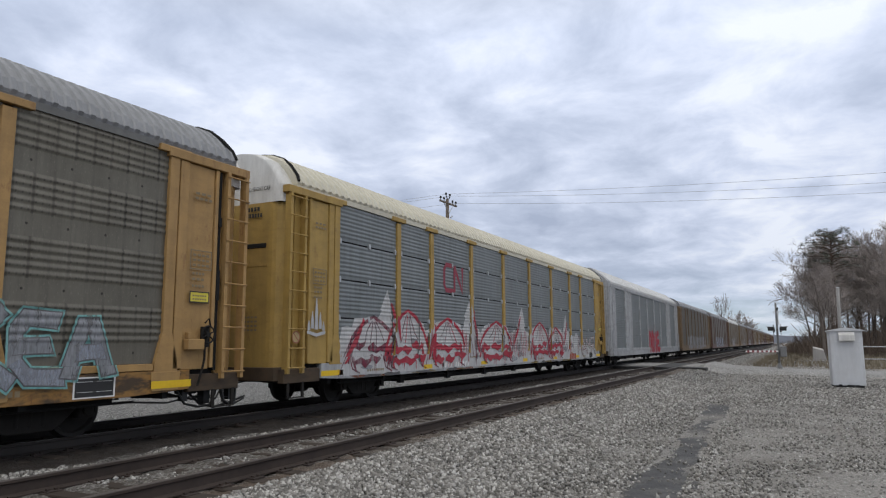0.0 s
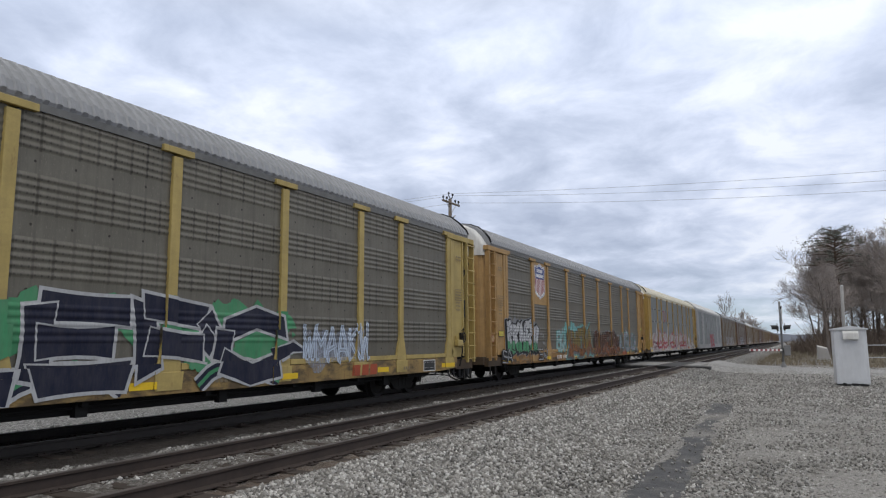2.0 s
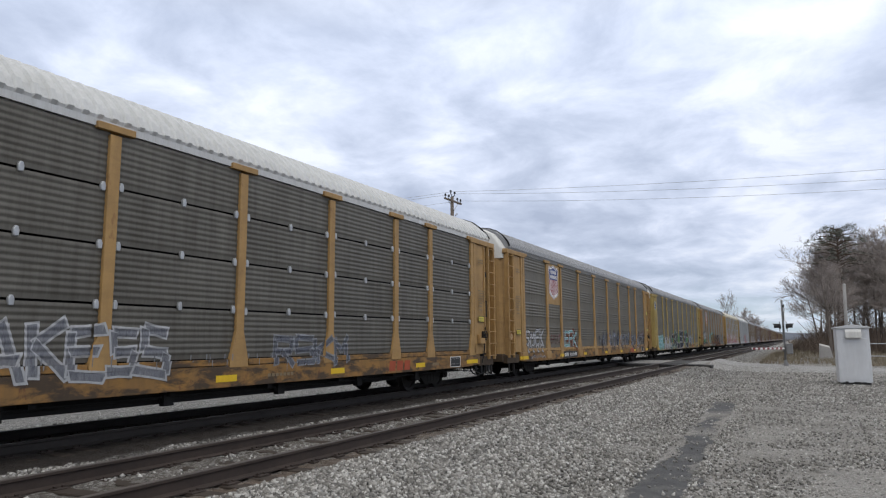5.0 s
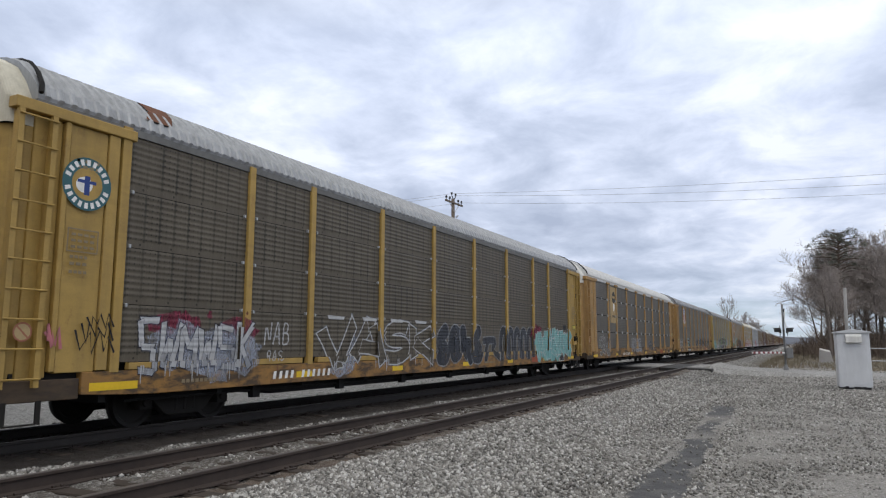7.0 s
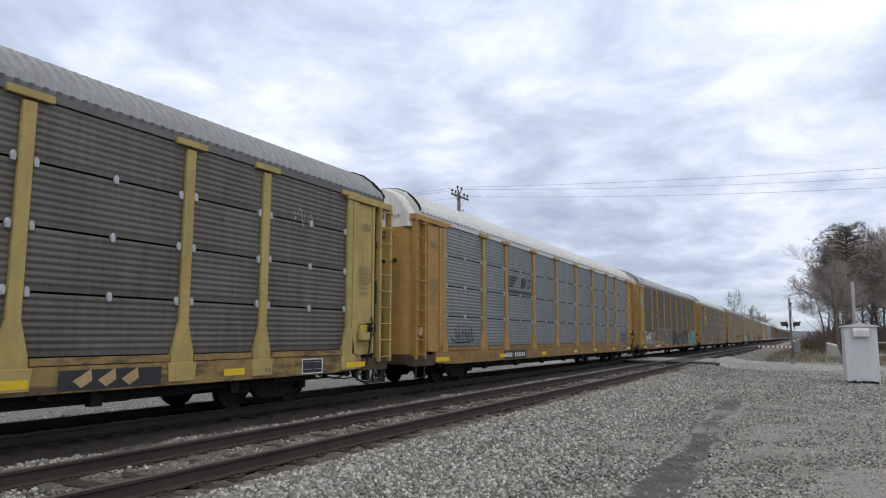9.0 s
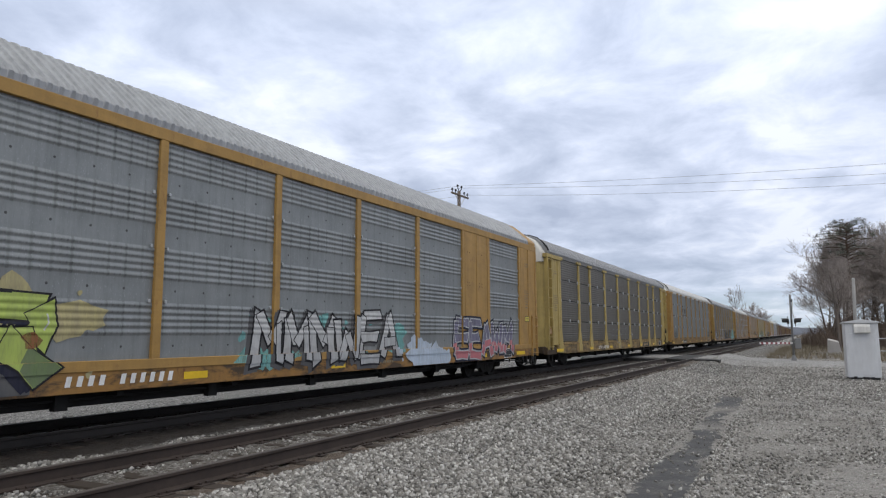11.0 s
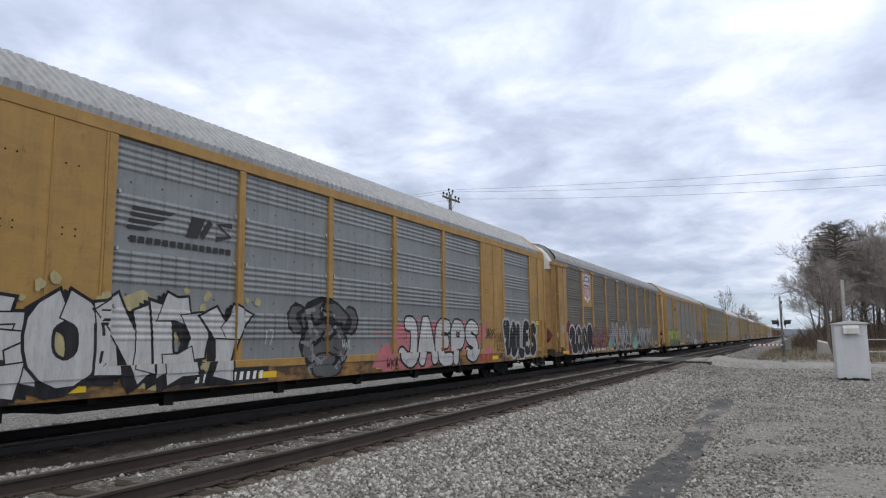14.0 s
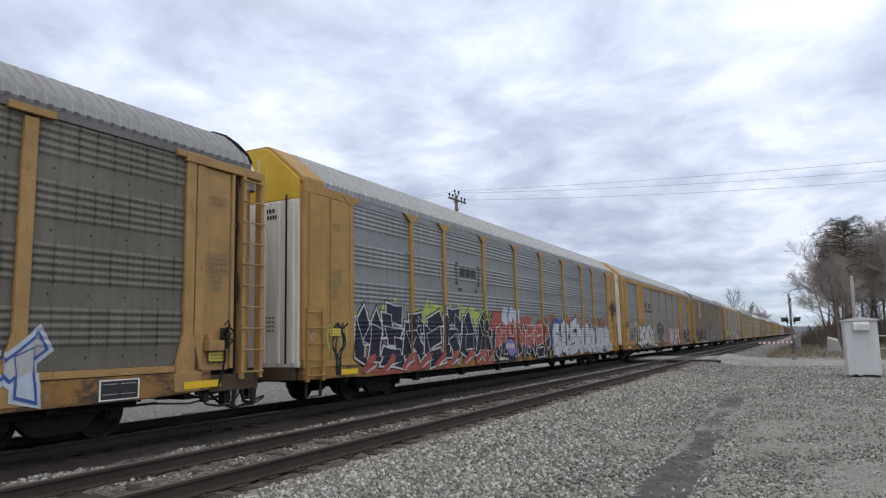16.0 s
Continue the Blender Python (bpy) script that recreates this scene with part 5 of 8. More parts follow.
    post_me = shared(("post", kind, body.name, cap_kind), lambda: post_mesh(spec.get("post", body), 0.2 if kind in "AB" else 0.16, kind in "AB", cap_kind, kind == "C"))
    foot_me = shared(("foot", body.name), lambda: Geo().prism([(-0.30, 0.965), (-0.27, 0.66), (0.27, 0.66), (0.30, 0.965)], -1.618, -1.598, "y").mesh("post_foot", body, bevel=0.006))
    if near and has_feet(spec):
        for x in POSTS:
            part("post_foot", foot_me, car, at=pose(x, 0, 0))
    for x in POSTS:
        part("post", post_me, car, at=pose(x, 0, 0))
        part("post", post_me, car, at=TURN @ pose(-x, 0, 0))
    # side panels, bay by bay, row by row
    rows = 4 if near else 1
    z_low, z_high = (1.105, 4.70) if kind != "C" else (1.06, 4.66)
    ridges, flat_share, gap, deep = RIDGES[kind]
    h = (z_high - z_low) / rows
    bays = list(zip(POSTS, POSTS[1:]))
    rng = random.Random(spec["seed"])
    for s in (False, True):
        for a, b in bays:
            solid = kind == "C" and any(q < (a + b) / 2 < r for q, r in spec["solid"])
            w = round(b - a - 0.14, 3)
            if solid:
                def solid_make(w=w):
                    return Geo().box(0, w, -0.03, 0.06, 0, z_high - z_low).mesh("body_panel", body, bevel=0.005)
                me = shared(("solid", w, body.name), solid_make)
                m = pose(a + 0.07, -PANEL_OUT - 0.02, z_low)
                part("body_panel", me, car, at=TURN @ m if s else m)
                rib = shared(("panel_rib", body.name), lambda: Geo().box(-0.02, 0.02, -0.046, -0.029, 0.01, z_high - z_low - 0.01).mesh("panel_rib", body, bevel=0.004))
                for x in (0.04, w * 0.5, w - 0.04):
                    part("panel_rib", rib, car, at=(TURN if s else HERE) @ m @ pose(x, 0, 0))
                rivet = shared("rivet", lambda: Geo().lathe([(0.016, 0.0), (0.013, -0.008), (0.0, -0.010)], 6).mesh("rivet", CAST))
                if near and not s:
                    for x in (0.22, 0.38, w * 0.5 + 0.2, w * 0.5 + 0.4):
                        for z in (0.7, 1.9, 2.0, 2.95):
                            part("rivet", rivet, car, at=m @ pose(x, -0.03, z))
                continue
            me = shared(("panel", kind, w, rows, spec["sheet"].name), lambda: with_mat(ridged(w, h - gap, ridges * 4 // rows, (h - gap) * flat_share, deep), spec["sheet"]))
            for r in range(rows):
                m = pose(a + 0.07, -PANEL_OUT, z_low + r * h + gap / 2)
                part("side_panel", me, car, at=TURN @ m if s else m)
            if near and not s and kind in "BCD":
                if kind != "B":
                    clip = shared("small_clip", lambda: Geo().box(-0.022, 0.022, -PANEL_OUT - 0.05, -PANEL_OUT + 0.01, -0.03, 0.03).mesh("panel_clip", GALV, bevel=0.008))
                else:
                    clip = shared(("clip", kind), lambda: Geo().prism([(-0.035, -0.07), (0.035, -0.07), (0.045, 0.02), (0.02, 0.075), (-0.02, 0.075), (-0.045, 0.02)], -PANEL_OUT - 0.045, -PANEL_OUT + 0.01, "y").mesh("panel_clip", GALV, bevel=0.01))
                for x in (a + 0.16, b - 0.16) + (((a + b) / 2,) if kind == "B" and b - a > 2 else ()):
                    for r in range(1, 4):
                        part("panel_clip", clip, car, at=pose(x, 0, z_low + r * h + rng.uniform(-.02, .02)))
    # end bays, doors, ladders
    for turned in (HERE, TURN):
        for mirror in (1, -1):
            def sheet_part(name, x0, x1, y0, y1, z0, z1, bev=0.01, mat=body):
                lo, hi = sorted((mirror * x0, mirror * x1))
                me = shared((name, kind, mat.name, mirror, x0), lambda: Geo().box(lo, hi, y0, y1, z0, z1).mesh(name, mat, bevel=bev))
                part(name, me, car, at=turned)
            if kind == "C":
                sheet_part("end_panel", 11.99, END, -HALF, -1.42, 1.062, 4.655)
                sheet_part("end_rib", 12.70, 12.74, -HALF - 0.025, -HALF - 0.001, 1.07, 4.64, 0.004)
                sheet_part("end_rib", 13.46, 13.50, -HALF - 0.025, -HALF - 0.001, 1.07, 4.64, 0.004)
            else:
                sheet_part("end_panel", 12.23, 12.85, -1.575, -1.42, SILL_TOP, 4.59)
                sheet_part("end_post", 12.03, 12.22, -HALF, -1.5, 1.0, 4.595)
                sheet_part("end_rib", 12.86, 12.94, -HALF, -1.5, 1.0, 4.595)
                sheet_part("corner_sheet", 13.07, END - 0.34, -1.50, -1.36, 0.90, 4.595)
                sheet_part("end_beam", 11.75, END + 0.02, -HALF - 0.03, -1.45, 4.60, 4.76)
                if mirror < 0:
                    sheet_part("edge_sheet", 12.945, 13.065, -1.53, -1.40, 0.92, 4.592)
                else:
                    # black strip added for the shade in the open slot beside the ladder
                    sheet_part("door_seal", 12.985, 13.06, -1.56, -1.45, 0.95, 4.59, 0.01, BLACK)
                if near and mirror > 0:
                    sheet_part("hinge", 12.955, 13.03, -HALF - 0.005, -1.52, 3.55, 3.72, 0.005, BLACK)
                    sheet_part("hinge_low", 12.955, 13.03, -HALF - 0.005, -1.52, 2.2, 2.75, 0.005, BLACK)
                sheet_part("bolster_end", 12.43, END - 0.03, -1.56, -1.40, 0.60, 0.895, 0.012, GRIME)
            if near or turned is HERE:
                if kind == "C":
                    me = shared(("ladder", kind, body.name, mirror), lambda: ladder_mesh(body, *sorted((mirror * 13.03, mirror * 13.55)), 0.62, 2.15, 5))
                else:
                    me = shared(("ladder", kind, body.name, mirror), lambda: ladder_mesh(body, *sorted((mirror * 13.14, mirror * 13.62)), 0.80, 4.60, 10))
                part("ladder", me, car, at=turned)
        split = spec.get("split", 4.42)
        for name, mat, above in (("end_door", spec["door"], False), ("door_head", spec["head"], True)):
            def leaf(above=above, mat=mat):
                if kind != "C":
                    return rounded_door(name, mat, split, above)
                g = Geo()
                g.prism(cut_outline(end_outline(kind), split, above), END - 0.18, END + 0.05, "x")
                return g.mesh(name, mat, bevel=0.015)
            part(name, shared(("door", kind, mat.name, above, split), leaf), car, at=turned)
        if near:
            out = END + (0.05 if kind == "C" else 0.02)
            rod = shared(("rod", kind, spec["door"].name), lambda: Geo().box(out, out + 0.03, -0.009, 0.009, 1.0, 5.5).mesh("door_rod", spec["door"] if kind == "C" else BLACK))
            rod_low = shared(("rod_low", kind), lambda: Geo().box(out, out + 0.03, -0.014, 0.014, 1.0, 4.6).mesh("door_rod", CAST))
            for y in ((-1.2, -0.42, 0.0, 0.42, 1.2) if kind == "C" else (0.0,)):
                part("door_rod", rod if abs(y) < 0.7 else rod_low, car, at=turned @ pose(0, y, 0))
            if kind == "C":
                rib = shared(("door_rib", spec["door"].name), lambda: Geo().box(out, out + 0.05, -0.05, 0.05, 1.0, 4.45).mesh("door_rib", spec["door"], bevel=0.012))
                for y in (-1.38, -1.0, -0.6, 0.6, 1.0, 1.38):
                    part("door_rib", rib, car, at=turned @ pose(0, y, 0))
                hinge = shared("door_hinge", lambda: Geo().box(out - 0.02, out + 0.04, -1.55, -1.44, -0.035, 0.035).mesh("door_hinge", CAST, bevel=0.01))
                for k in range(6):
                    part("door_hinge", hinge, car, at=turned @ pose(0, 0, 1.3 + k * 0.62))
            else:
                seam = shared(("seam", body.name), lambda: Geo().box(out - 0.005, out + 0.012, -1.1, 1.1, 3.05, 3.075).mesh("door_seam", spec["door"]))
                part("door_seam", seam, car, at=turned)
                if kind in "BD":
                    slot = shared("door_slot", lambda: Geo().box(out - 0.005, out + 0.02, 0.50, 1.05, 3.44, 3.54).mesh("door_slot", BLACK, bevel=0.01))
                    part("door_slot", slot, car, at=turned)
        part("coupler", COUPLER, car, at=turned)
        part("air_hose", HOSES[rng.randrange(3)], car, at=turned)
        me = shared("step", lambda: step_mesh(CAST))
        part("corner_step", me, car, at=turned)
        part("corner_step", shared("step_other", lambda: mirrored(step_mesh(CAST))), car, at=turned)

        def end_sill():
            g = Geo().box(13.2, END + 0.12, -1.42, 1.42, 0.66, 0.93)
            g.tube([(END + 0.1, -1.35, 0.84), (END + 0.22, -1.3, 0.84), (END + 0.22, -0.7, 0.84), (END + 0.1, -0.65, 0.84)], 0.014, 5)
            return g.mesh("end_sill", GRIME, bevel=0.015)
        part("end_sill", shared("end_sill", end_sill), car, at=turned)
        if near and kind != "C":
            def brake():
                g = Geo()
                g.box(12.25, 12.62, -1.72, -1.60, 1.32, 1.50)
                g.box(12.30, 12.36, -1.66, -1.575, 1.50, 1.62)
                return g.mesh("hand_brake", body, bevel=0.01)

            def wheel():
                g = Geo()
                ring = [(12.72 + 0.15 * math.cos(a * math.pi / 8), -1.69, 1.58 + 0.15 * math.sin(a * math.pi / 8)) for a in range(17)]
                g.tube(ring, 0.016, 6)
                for a in range(3):
                    c, q = math.cos(a * math.pi / 3 + 0.4), math.sin(a * math.pi / 3 + 0.4)
                    g.tube([(12.72 - 0.15 * c, -1.69, 1.58 - 0.15 * q), (12.72 + 0.15 * c, -1.69, 1.58 + 0.15 * q)], 0.012, 5)
                g.tube([(12.72, -1.70, 1.58), (12.72, -1.58, 1.58)], 0.05, 8)
                g.box(12.64, 12.80, -1.64, -1.58, 1.36, 1.72)
                g.tube([(12.70, -1.64, 1.40), (12.68, -1.66, 1.15), (12.64, -1.64, 0.92), (12.60, -1.60, 0.70)], 0.022, 6)
                g.tube([(12.66, -1.66, 1.78), (12.74, -1.68, 1.86), (12.80, -1.66, 1.72)], 0.016, 5)
                return g.mesh("brake_wheel", CAST)
            if turned is HERE:
                housing = part("hand_brake", shared(("brake", body.name), brake), car)
                part("brake_wheel", shared("brake_wheel", wheel), housing, "sooty iron brake wheel with chain")
    truck(car, -10.0)
    truck(car, 10.0)
    # paint and plates on the near side
    if spec.get("art"):
        rng = random.Random(spec["seed"])
        for name, label, make in spec["art"]:
            lay = Layers()
            make(lay, rng)
            if name in ("graffiti", "emblem") and spec.get("shift"):
                move = spec["shift"] if name == "graffiti" or kind == "B" else 0.0
                lay.items = [(([(p[0] + move, *p[1:]) for p in v], f), m) for (v, f), m in lay.items]
            if name == "graffiti":
                for piece in lay.pieces():
                    part(name, piece.mesh(name, depth_of(spec), CUTS_X, CUTS_Z + (ridge_cuts(kind) if near else [])), car, label)
                continue
            made = part(name, lay.mesh(name, depth_of(spec, True), CUTS_X, CUTS_Z), car, label)
            if name in ("stencilling", "sill_marking"):
                tagged(made, kind="stuff")
    return car


def mirrored(me):
    for v in me.vertices:
        v.co.x = -v.co.x
    me.flip_normals()
    me.transform(Matrix.Identity(4))
    # back to the same end, on the other side
    me.transform(pose(0, 0, 0, 0, 0, 180))
    return me


# ---------------------------------------------------------------- sprayed and stencilled paint, car by car
S_WHITE = spray("sprayed_white", (0.47, 0.475, 0.48), 0.42)
S_BRIGHT = spray("sprayed_bright_white", (0.53, 0.53, 0.525), 0.35)
S_BLACK = spray("sprayed_black", (0.013, 0.013, 0.016), 0.15)
S_NIGHT = spray("sprayed_blue_black", (0.014, 0.016, 0.035), 0.15)
S_GREEN = spray("sprayed_green", (0.07, 0.28, 0.13))
S_TEAL = spray("sprayed_turquoise", (0.22, 0.48, 0.46), 0.75, 0.2)
S_RED = spray("sprayed_red", (0.42, 0.03, 0.055))
S_PINK = spray("sprayed_pink", (0.52, 0.17, 0.19))
S_LIME = spray("sprayed_lime", (0.42, 0.52, 0.12))
S_ORANGE = spray("sprayed_rust_orange", (0.29, 0.12, 0.06), 0.9, 0.3)
S_BLUE = spray("sprayed_blue", (0.04, 0.10, 0.33))
S_PALE = spray("sprayed_pale_blue", (0.50, 0.58, 0.68))
S_SILVER = spray("sprayed_silver", (0.33, 0.33, 0.34))
S_GREY = spray("sprayed_dark_grey", (0.10, 0.10, 0.105))
S_MAROON = spray("sprayed_maroon", (0.19, 0.035, 0.06), 0.8, 0.15)
S_VIOLET = spray("sprayed_violet_grey", (0.20, 0.19, 0.27), 0.6, 0.15)
S_SMEAR = spray("smeared_blue_white", (0.40, 0.43, 0.50), 1.0, 0.6)
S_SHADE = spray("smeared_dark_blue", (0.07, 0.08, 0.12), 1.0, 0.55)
S_OLIVE = spray("sprayed_olive", (0.22, 0.16, 0.05), 0.7, 0.15)
S_RUST = spray("sprayed_red_brown", (0.22, 0.085, 0.05), 0.8, 0.25)
S_DIM = spray("sprayed_thin_white", (0.36, 0.37, 0.39), 0.9, 0.35)
S_NAVY = spray("sprayed_slate", (0.045, 0.05, 0.062), 0.6, 0.12)
S_SAND = spray("sprayed_pale_yellow", (0.46, 0.40, 0.20), 0.5)
S_MOSS = spray("sprayed_moss", (0.16, 0.22, 0.10), 0.4)
S_DUSK = spray("sprayed_dusky_pink", (0.30, 0.135, 0.125), 0.7, 0.2)
S_MIST = spray("thin_orange_mist", (0.42, 0.17, 0.07), 0.9, 0.55)
S_VEIL = spray("thin_rust_veil", (0.22, 0.105, 0.062), 0.9, 0.5)
S_ROSE = spray("sprayed_brick_red", (0.36, 0.085, 0.065), 0.35)
S_LILAC = spray("sprayed_lilac", (0.24, 0.18, 0.42), 0.3)
RUST = plain("brown_rust", (0.13, 0.055, 0.03), 0.9, 0.0, 9.0, 0.4, 0.3)
LOGO_BLUE = plain("emblem_blue", (0.022, 0.045, 0.19), 0.5, 0.0, 12.0, 0.12, 0.05)
LOGO_RED = plain("emblem_red", (0.26, 0.03, 0.05), 0.5, 0.0, 12.0, 0.12, 0.05)
LOGO_TEAL = plain("emblem_green_blue", (0.035, 0.11, 0.125), 0.5, 0.0, 12.0, 0.12, 0.05)


def sill_marks(lay, rng, red=True):
    """Reflectors, the dark number board and small stencils along the sill."""
    for x in (-12.0, -7.4, -3.3, 0.9, 4.3, 8.3, 12.0):
        x += rng.uniform(-.25, .25)
        w = 0.42 if abs(x) > 11 else 0.26
        panel(lay, x - w, x + w, 0.70, 0.82, REFLECT)
    for k in range(3 if red else 0):
        a = 6.75 + k * 0.38
        lay.add(([(a, 0.66), (a + 0.30, 0.66), (a + 0.33, 0.91), (a + 0.03, 0.91)], [(0, 1, 2, 3)]), INK_RED)
    panel(lay, 10.25, 10.95, 0.63, 0.94, INK_WHITE)
    panel(lay, 10.28, 10.92, 0.65, 0.92, INK)
    for a in (10.31, 10.63):
        panel(lay, a, a + 0.26, 0.72, 0.725, INK_WHITE)
        panel(lay, a, a + 0.26, 0.87, 0.875, INK_WHITE)
    stencil(lay, rng, 9.1, 9.5, 0.72, 0.80, INK_FAINT, 4)
    stencil(lay, rng, -10.6, -9.8, 0.74, 0.80, INK_FAINT, 8)
    stencil(lay, rng, 2.2, 3.0, 0.74, 0.80, INK_FAINT, 7)


def number_board(x, dark=False):
    def make(lay, rng):
        if dark:
            panel(lay, x - 0.05, x + 2.15, 0.63, 0.93, INK)
        for k in range(11):
            if k == 4:
                continue
            a = x + 0.10 + k * 0.178
            lay.add(([(a, 0.70), (a + 0.085, 0.70), (a + 0.115, 0.85), (a + 0.03, 0.85)], [(0, 1, 2, 3)]), INK_WHITE)
    return make


def end_marks(lay, rng, front=(2.02,), rear=()):
    """Small stencils and plates in the end bays; front, rear: heights of the yellow plates."""
    for s in (-1, 1):
        x0 = 12.3 if s > 0 else -12.82
        for z, n, w in ((4.05, 3, .40), (3.96, 4, .42), (2.62, 4, .3), (2.52, 3, .3), (2.4, 4, .3)):
            stencil(lay, rng, x0 + 0.05, x0 + 0.05 + w, z, z + 0.045, INK_FAINT, n)
        z = 2.71
        for a, b, c, d in ((0, .5, z, z + .02), (0, .5, z + .33, z + .35), (0, .02, z, z + .35), (.48, .5, z, z + .35)):
            panel(lay, x0 + a, x0 + b, c, d, INK_FAINT)
        for k in range(3):
            stencil(lay, rng, x0 + 0.05, x0 + 0.45, z + 0.06 + k * 0.09, z + 0.10 + k * 0.09, INK_FAINT, 4)
        for low in front if s > 0 else rear:
            high = low + 0.20
            panel(lay, x0 + 0.02, x0 + 0.47, low, high, INK)
            panel(lay, x0 + 0.04, x0 + 0.45, low + 0.02, high - 0.02, PLATE)
            for z in (low + 0.05, low + 0.11):
                stencil(lay, rng, x0 + 0.08, x0 + 0.41, z, z + 0.028, INK_FAINT, 6)
    # round ban sign on the corner sheet
    for s in (-1,):
        c = s * 13.36
        v, f = blob(rng, c, 1.55, 0.13, 0.13, 20, 0.0)
        lay.add((v, f), TAN_PALE)
        ring = [(c + 0.12 * math.cos(a * math.pi / 10), 1.55 + 0.12 * math.sin(a * math.pi / 10)) for a in range(21)]
        lay.add(ribbon(ring, [0.025] * 21), FADED_RED)
        lay.add(ribbon([(c - 0.08, 1.63), (c + 0.08, 1.47)], [0.025, 0.025]), FADED_RED)


def shield(x, z, w, h):
    """Railway emblem: a shield with a blue head and red and white stripes; its lettering as plain bars."""
    def outline(k):
        pts = [(-0.5, 0.36), (-0.44, 0.46), (-0.30, 0.42), (-0.16, 0.45), (0.0, 0.5), (0.16, 0.45), (0.30, 0.42), (0.44, 0.46), (0.5, 0.36), (0.45, 0.15), (0.46, -0.05), (0.5, -0.2), (0.44, -0.34), (0.28, -0.42), (0.12, -0.45), (0.0, -0.5),
               (-0.12, -0.45), (-0.28, -0.42), (-0.44, -0.34), (-0.5, -0.2), (-0.46, -0.05), (-0.45, 0.15)]
        v = [(x, z)] + [(x + a * w * k, z + b * h * k) for a, b in pts]
        return v, [(0, i + 1, (i + 1) % len(pts) + 1) for i in range(len(pts))]

    def make(lay, rng):
        panel(lay, x - 0.86, x + 0.86, z - h * 0.66, 4.68, TAN)
        lay.add(outline(1.035), INK_WHITE)
        lay.add(outline(1.0), LOGO_BLUE)
        lay.add(outline(0.965), INK_WHITE)
        top = z + 0.07 * h
        head = [(-0.42, 0.07), (0.42, 0.07), (0.47, 0.36), (0.41, 0.43), (0.30, 0.39), (0.0, 0.46), (-0.30, 0.39), (-0.41, 0.43), (-0.47, 0.36)]
        lay.add(([(x, z + 0.2 * h)] + [(x + a * w * 0.96, z + b * h * 0.96) for a, b in head], [(0, i + 1, (i + 1) % 9 + 1) for i in range(9)]), LOGO_BLUE)
        for k in range(-3, 4):
            a = k * 0.132 * w
            low = z - h * (0.46 - 0.05 * abs(k)) * 0.93
            panel(lay, x + a - 0.042 * w, x + a + 0.042 * w, low, top, LOGO_RED)
        stencil(lay, rng, x - 0.30 * w, x + 0.30 * w, z + 0.25 * h, z + 0.35 * h, INK_WHITE, 5)
        stencil(lay, rng, x - 0.36 * w, x + 0.36 * w, z + 0.11 * h, z + 0.21 * h, INK_WHITE, 7)
    return make


def roundel(x, z, r, ring, disc):
    def make(lay, rng):
        lay.add(blob(rng, x, z, r, r, 28, 0.0), ring)
        lay.add(blob(rng, x, z, r * 0.62, r * 0.62, 24, 0.0), disc)
        lay.add(blob(rng, x - r * 0.12, z - r * 0.05, r * 0.34, r * 0.30, 16, 0.0), INK_WHITE)
        panel(lay, x - r * 0.12, x + r * 0.10, z - r * 0.42, z + r * 0.30, LOGO_BLUE)
        panel(lay, x - r * 0.40, x + r * 0.36, z + r * 0.02, z + r * 0.14, LOGO_BLUE)
        for k in range(20):
            if k in (0, 10):
                continue
            a = k * 2 * math.pi / 20
            c, q = math.cos(a), math.sin(a)
            lay.add(ribbon([(x + r * 0.70 * c, z + r * 0.70 * q), (x + r * 0.92 * c, z + r * 0.92 * q)], [r * 0.13, r * 0.15]), INK_WHITE)
    return make


def striped_mark(x0, x1, z0, z1, mat):
    """Railway emblem of stacked bars and a block, with a line of plain bars below."""
    def make(lay, rng):
        h = z1 - z0
        for k in range(4):
            z = z1 - h * (0.05 + 0.17 * k)
            lay.add(([(x0 - 0.03 * k, z - h * 0.1), (x0 + (x1 - x0) * (0.34 - 0.07 * k), z - h * 0.1), (x0 + (x1 - x0) * (0.40 - 0.07 * k), z), (x0 - 0.03 * k, z)], [(0, 1, 2, 3)]), mat)
        w = x1 - x0
        lay.add(([(x0 + w * .50, z0 + h * .35), (x0 + w * .62, z0 + h * .35), (x0 + w * .70, z0 + h * .95), (x0 + w * .56, z0 + h * .95)], [(0, 1, 2, 3)]), mat)
        lay.add(ribbon([(x0 + w * .66, z0 + h * .4), (x0 + w * .76, z0 + h * .9)], [0.12, 0.12]), mat)
        lay.add(ribbon([(x1, z0 + h * .9), (x0 + w * .84, z0 + h * .85), (x0 + w * .98, z0 + h * .55), (x0 + w * .82, z0 + h * .42)], [0.1, 0.11, 0.11, 0.1]), mat)
        stencil(lay, rng, x0 - 0.05, x1, z0, z0 + h * 0.17, mat, 14)
    return make


def bracket_mark(x0, x1, z0, z1, mat):
    """Railway emblem between square brackets, as plain shapes."""
    def make(lay, rng):
        w, h = x1 - x0, z1 - z0
        for s, a in ((1, x0), (-1, x1)):
            panel(lay, min(a, a + s * 0.06), max(a, a + s * 0.06), z0, z1, mat)
            for z in (z0, z1 - 0.06):
                panel(lay, min(a, a + s * 0.16), max(a, a + s * 0.16), z, z + 0.06, mat)
        for k, (a, b) in enumerate(((.18, .38), (.42, .60), (.64, .84))):
            panel(lay, x0 + w * a, x0 + w * b, z0 + h * 0.38, z0 + h * 0.78, mat)
        for a in (.12, .2, .8, .88):
            lay.add(blob(rng, x0 + w * a, z0 - 0.16, 0.05, 0.05, 10, 0), mat)
    return make


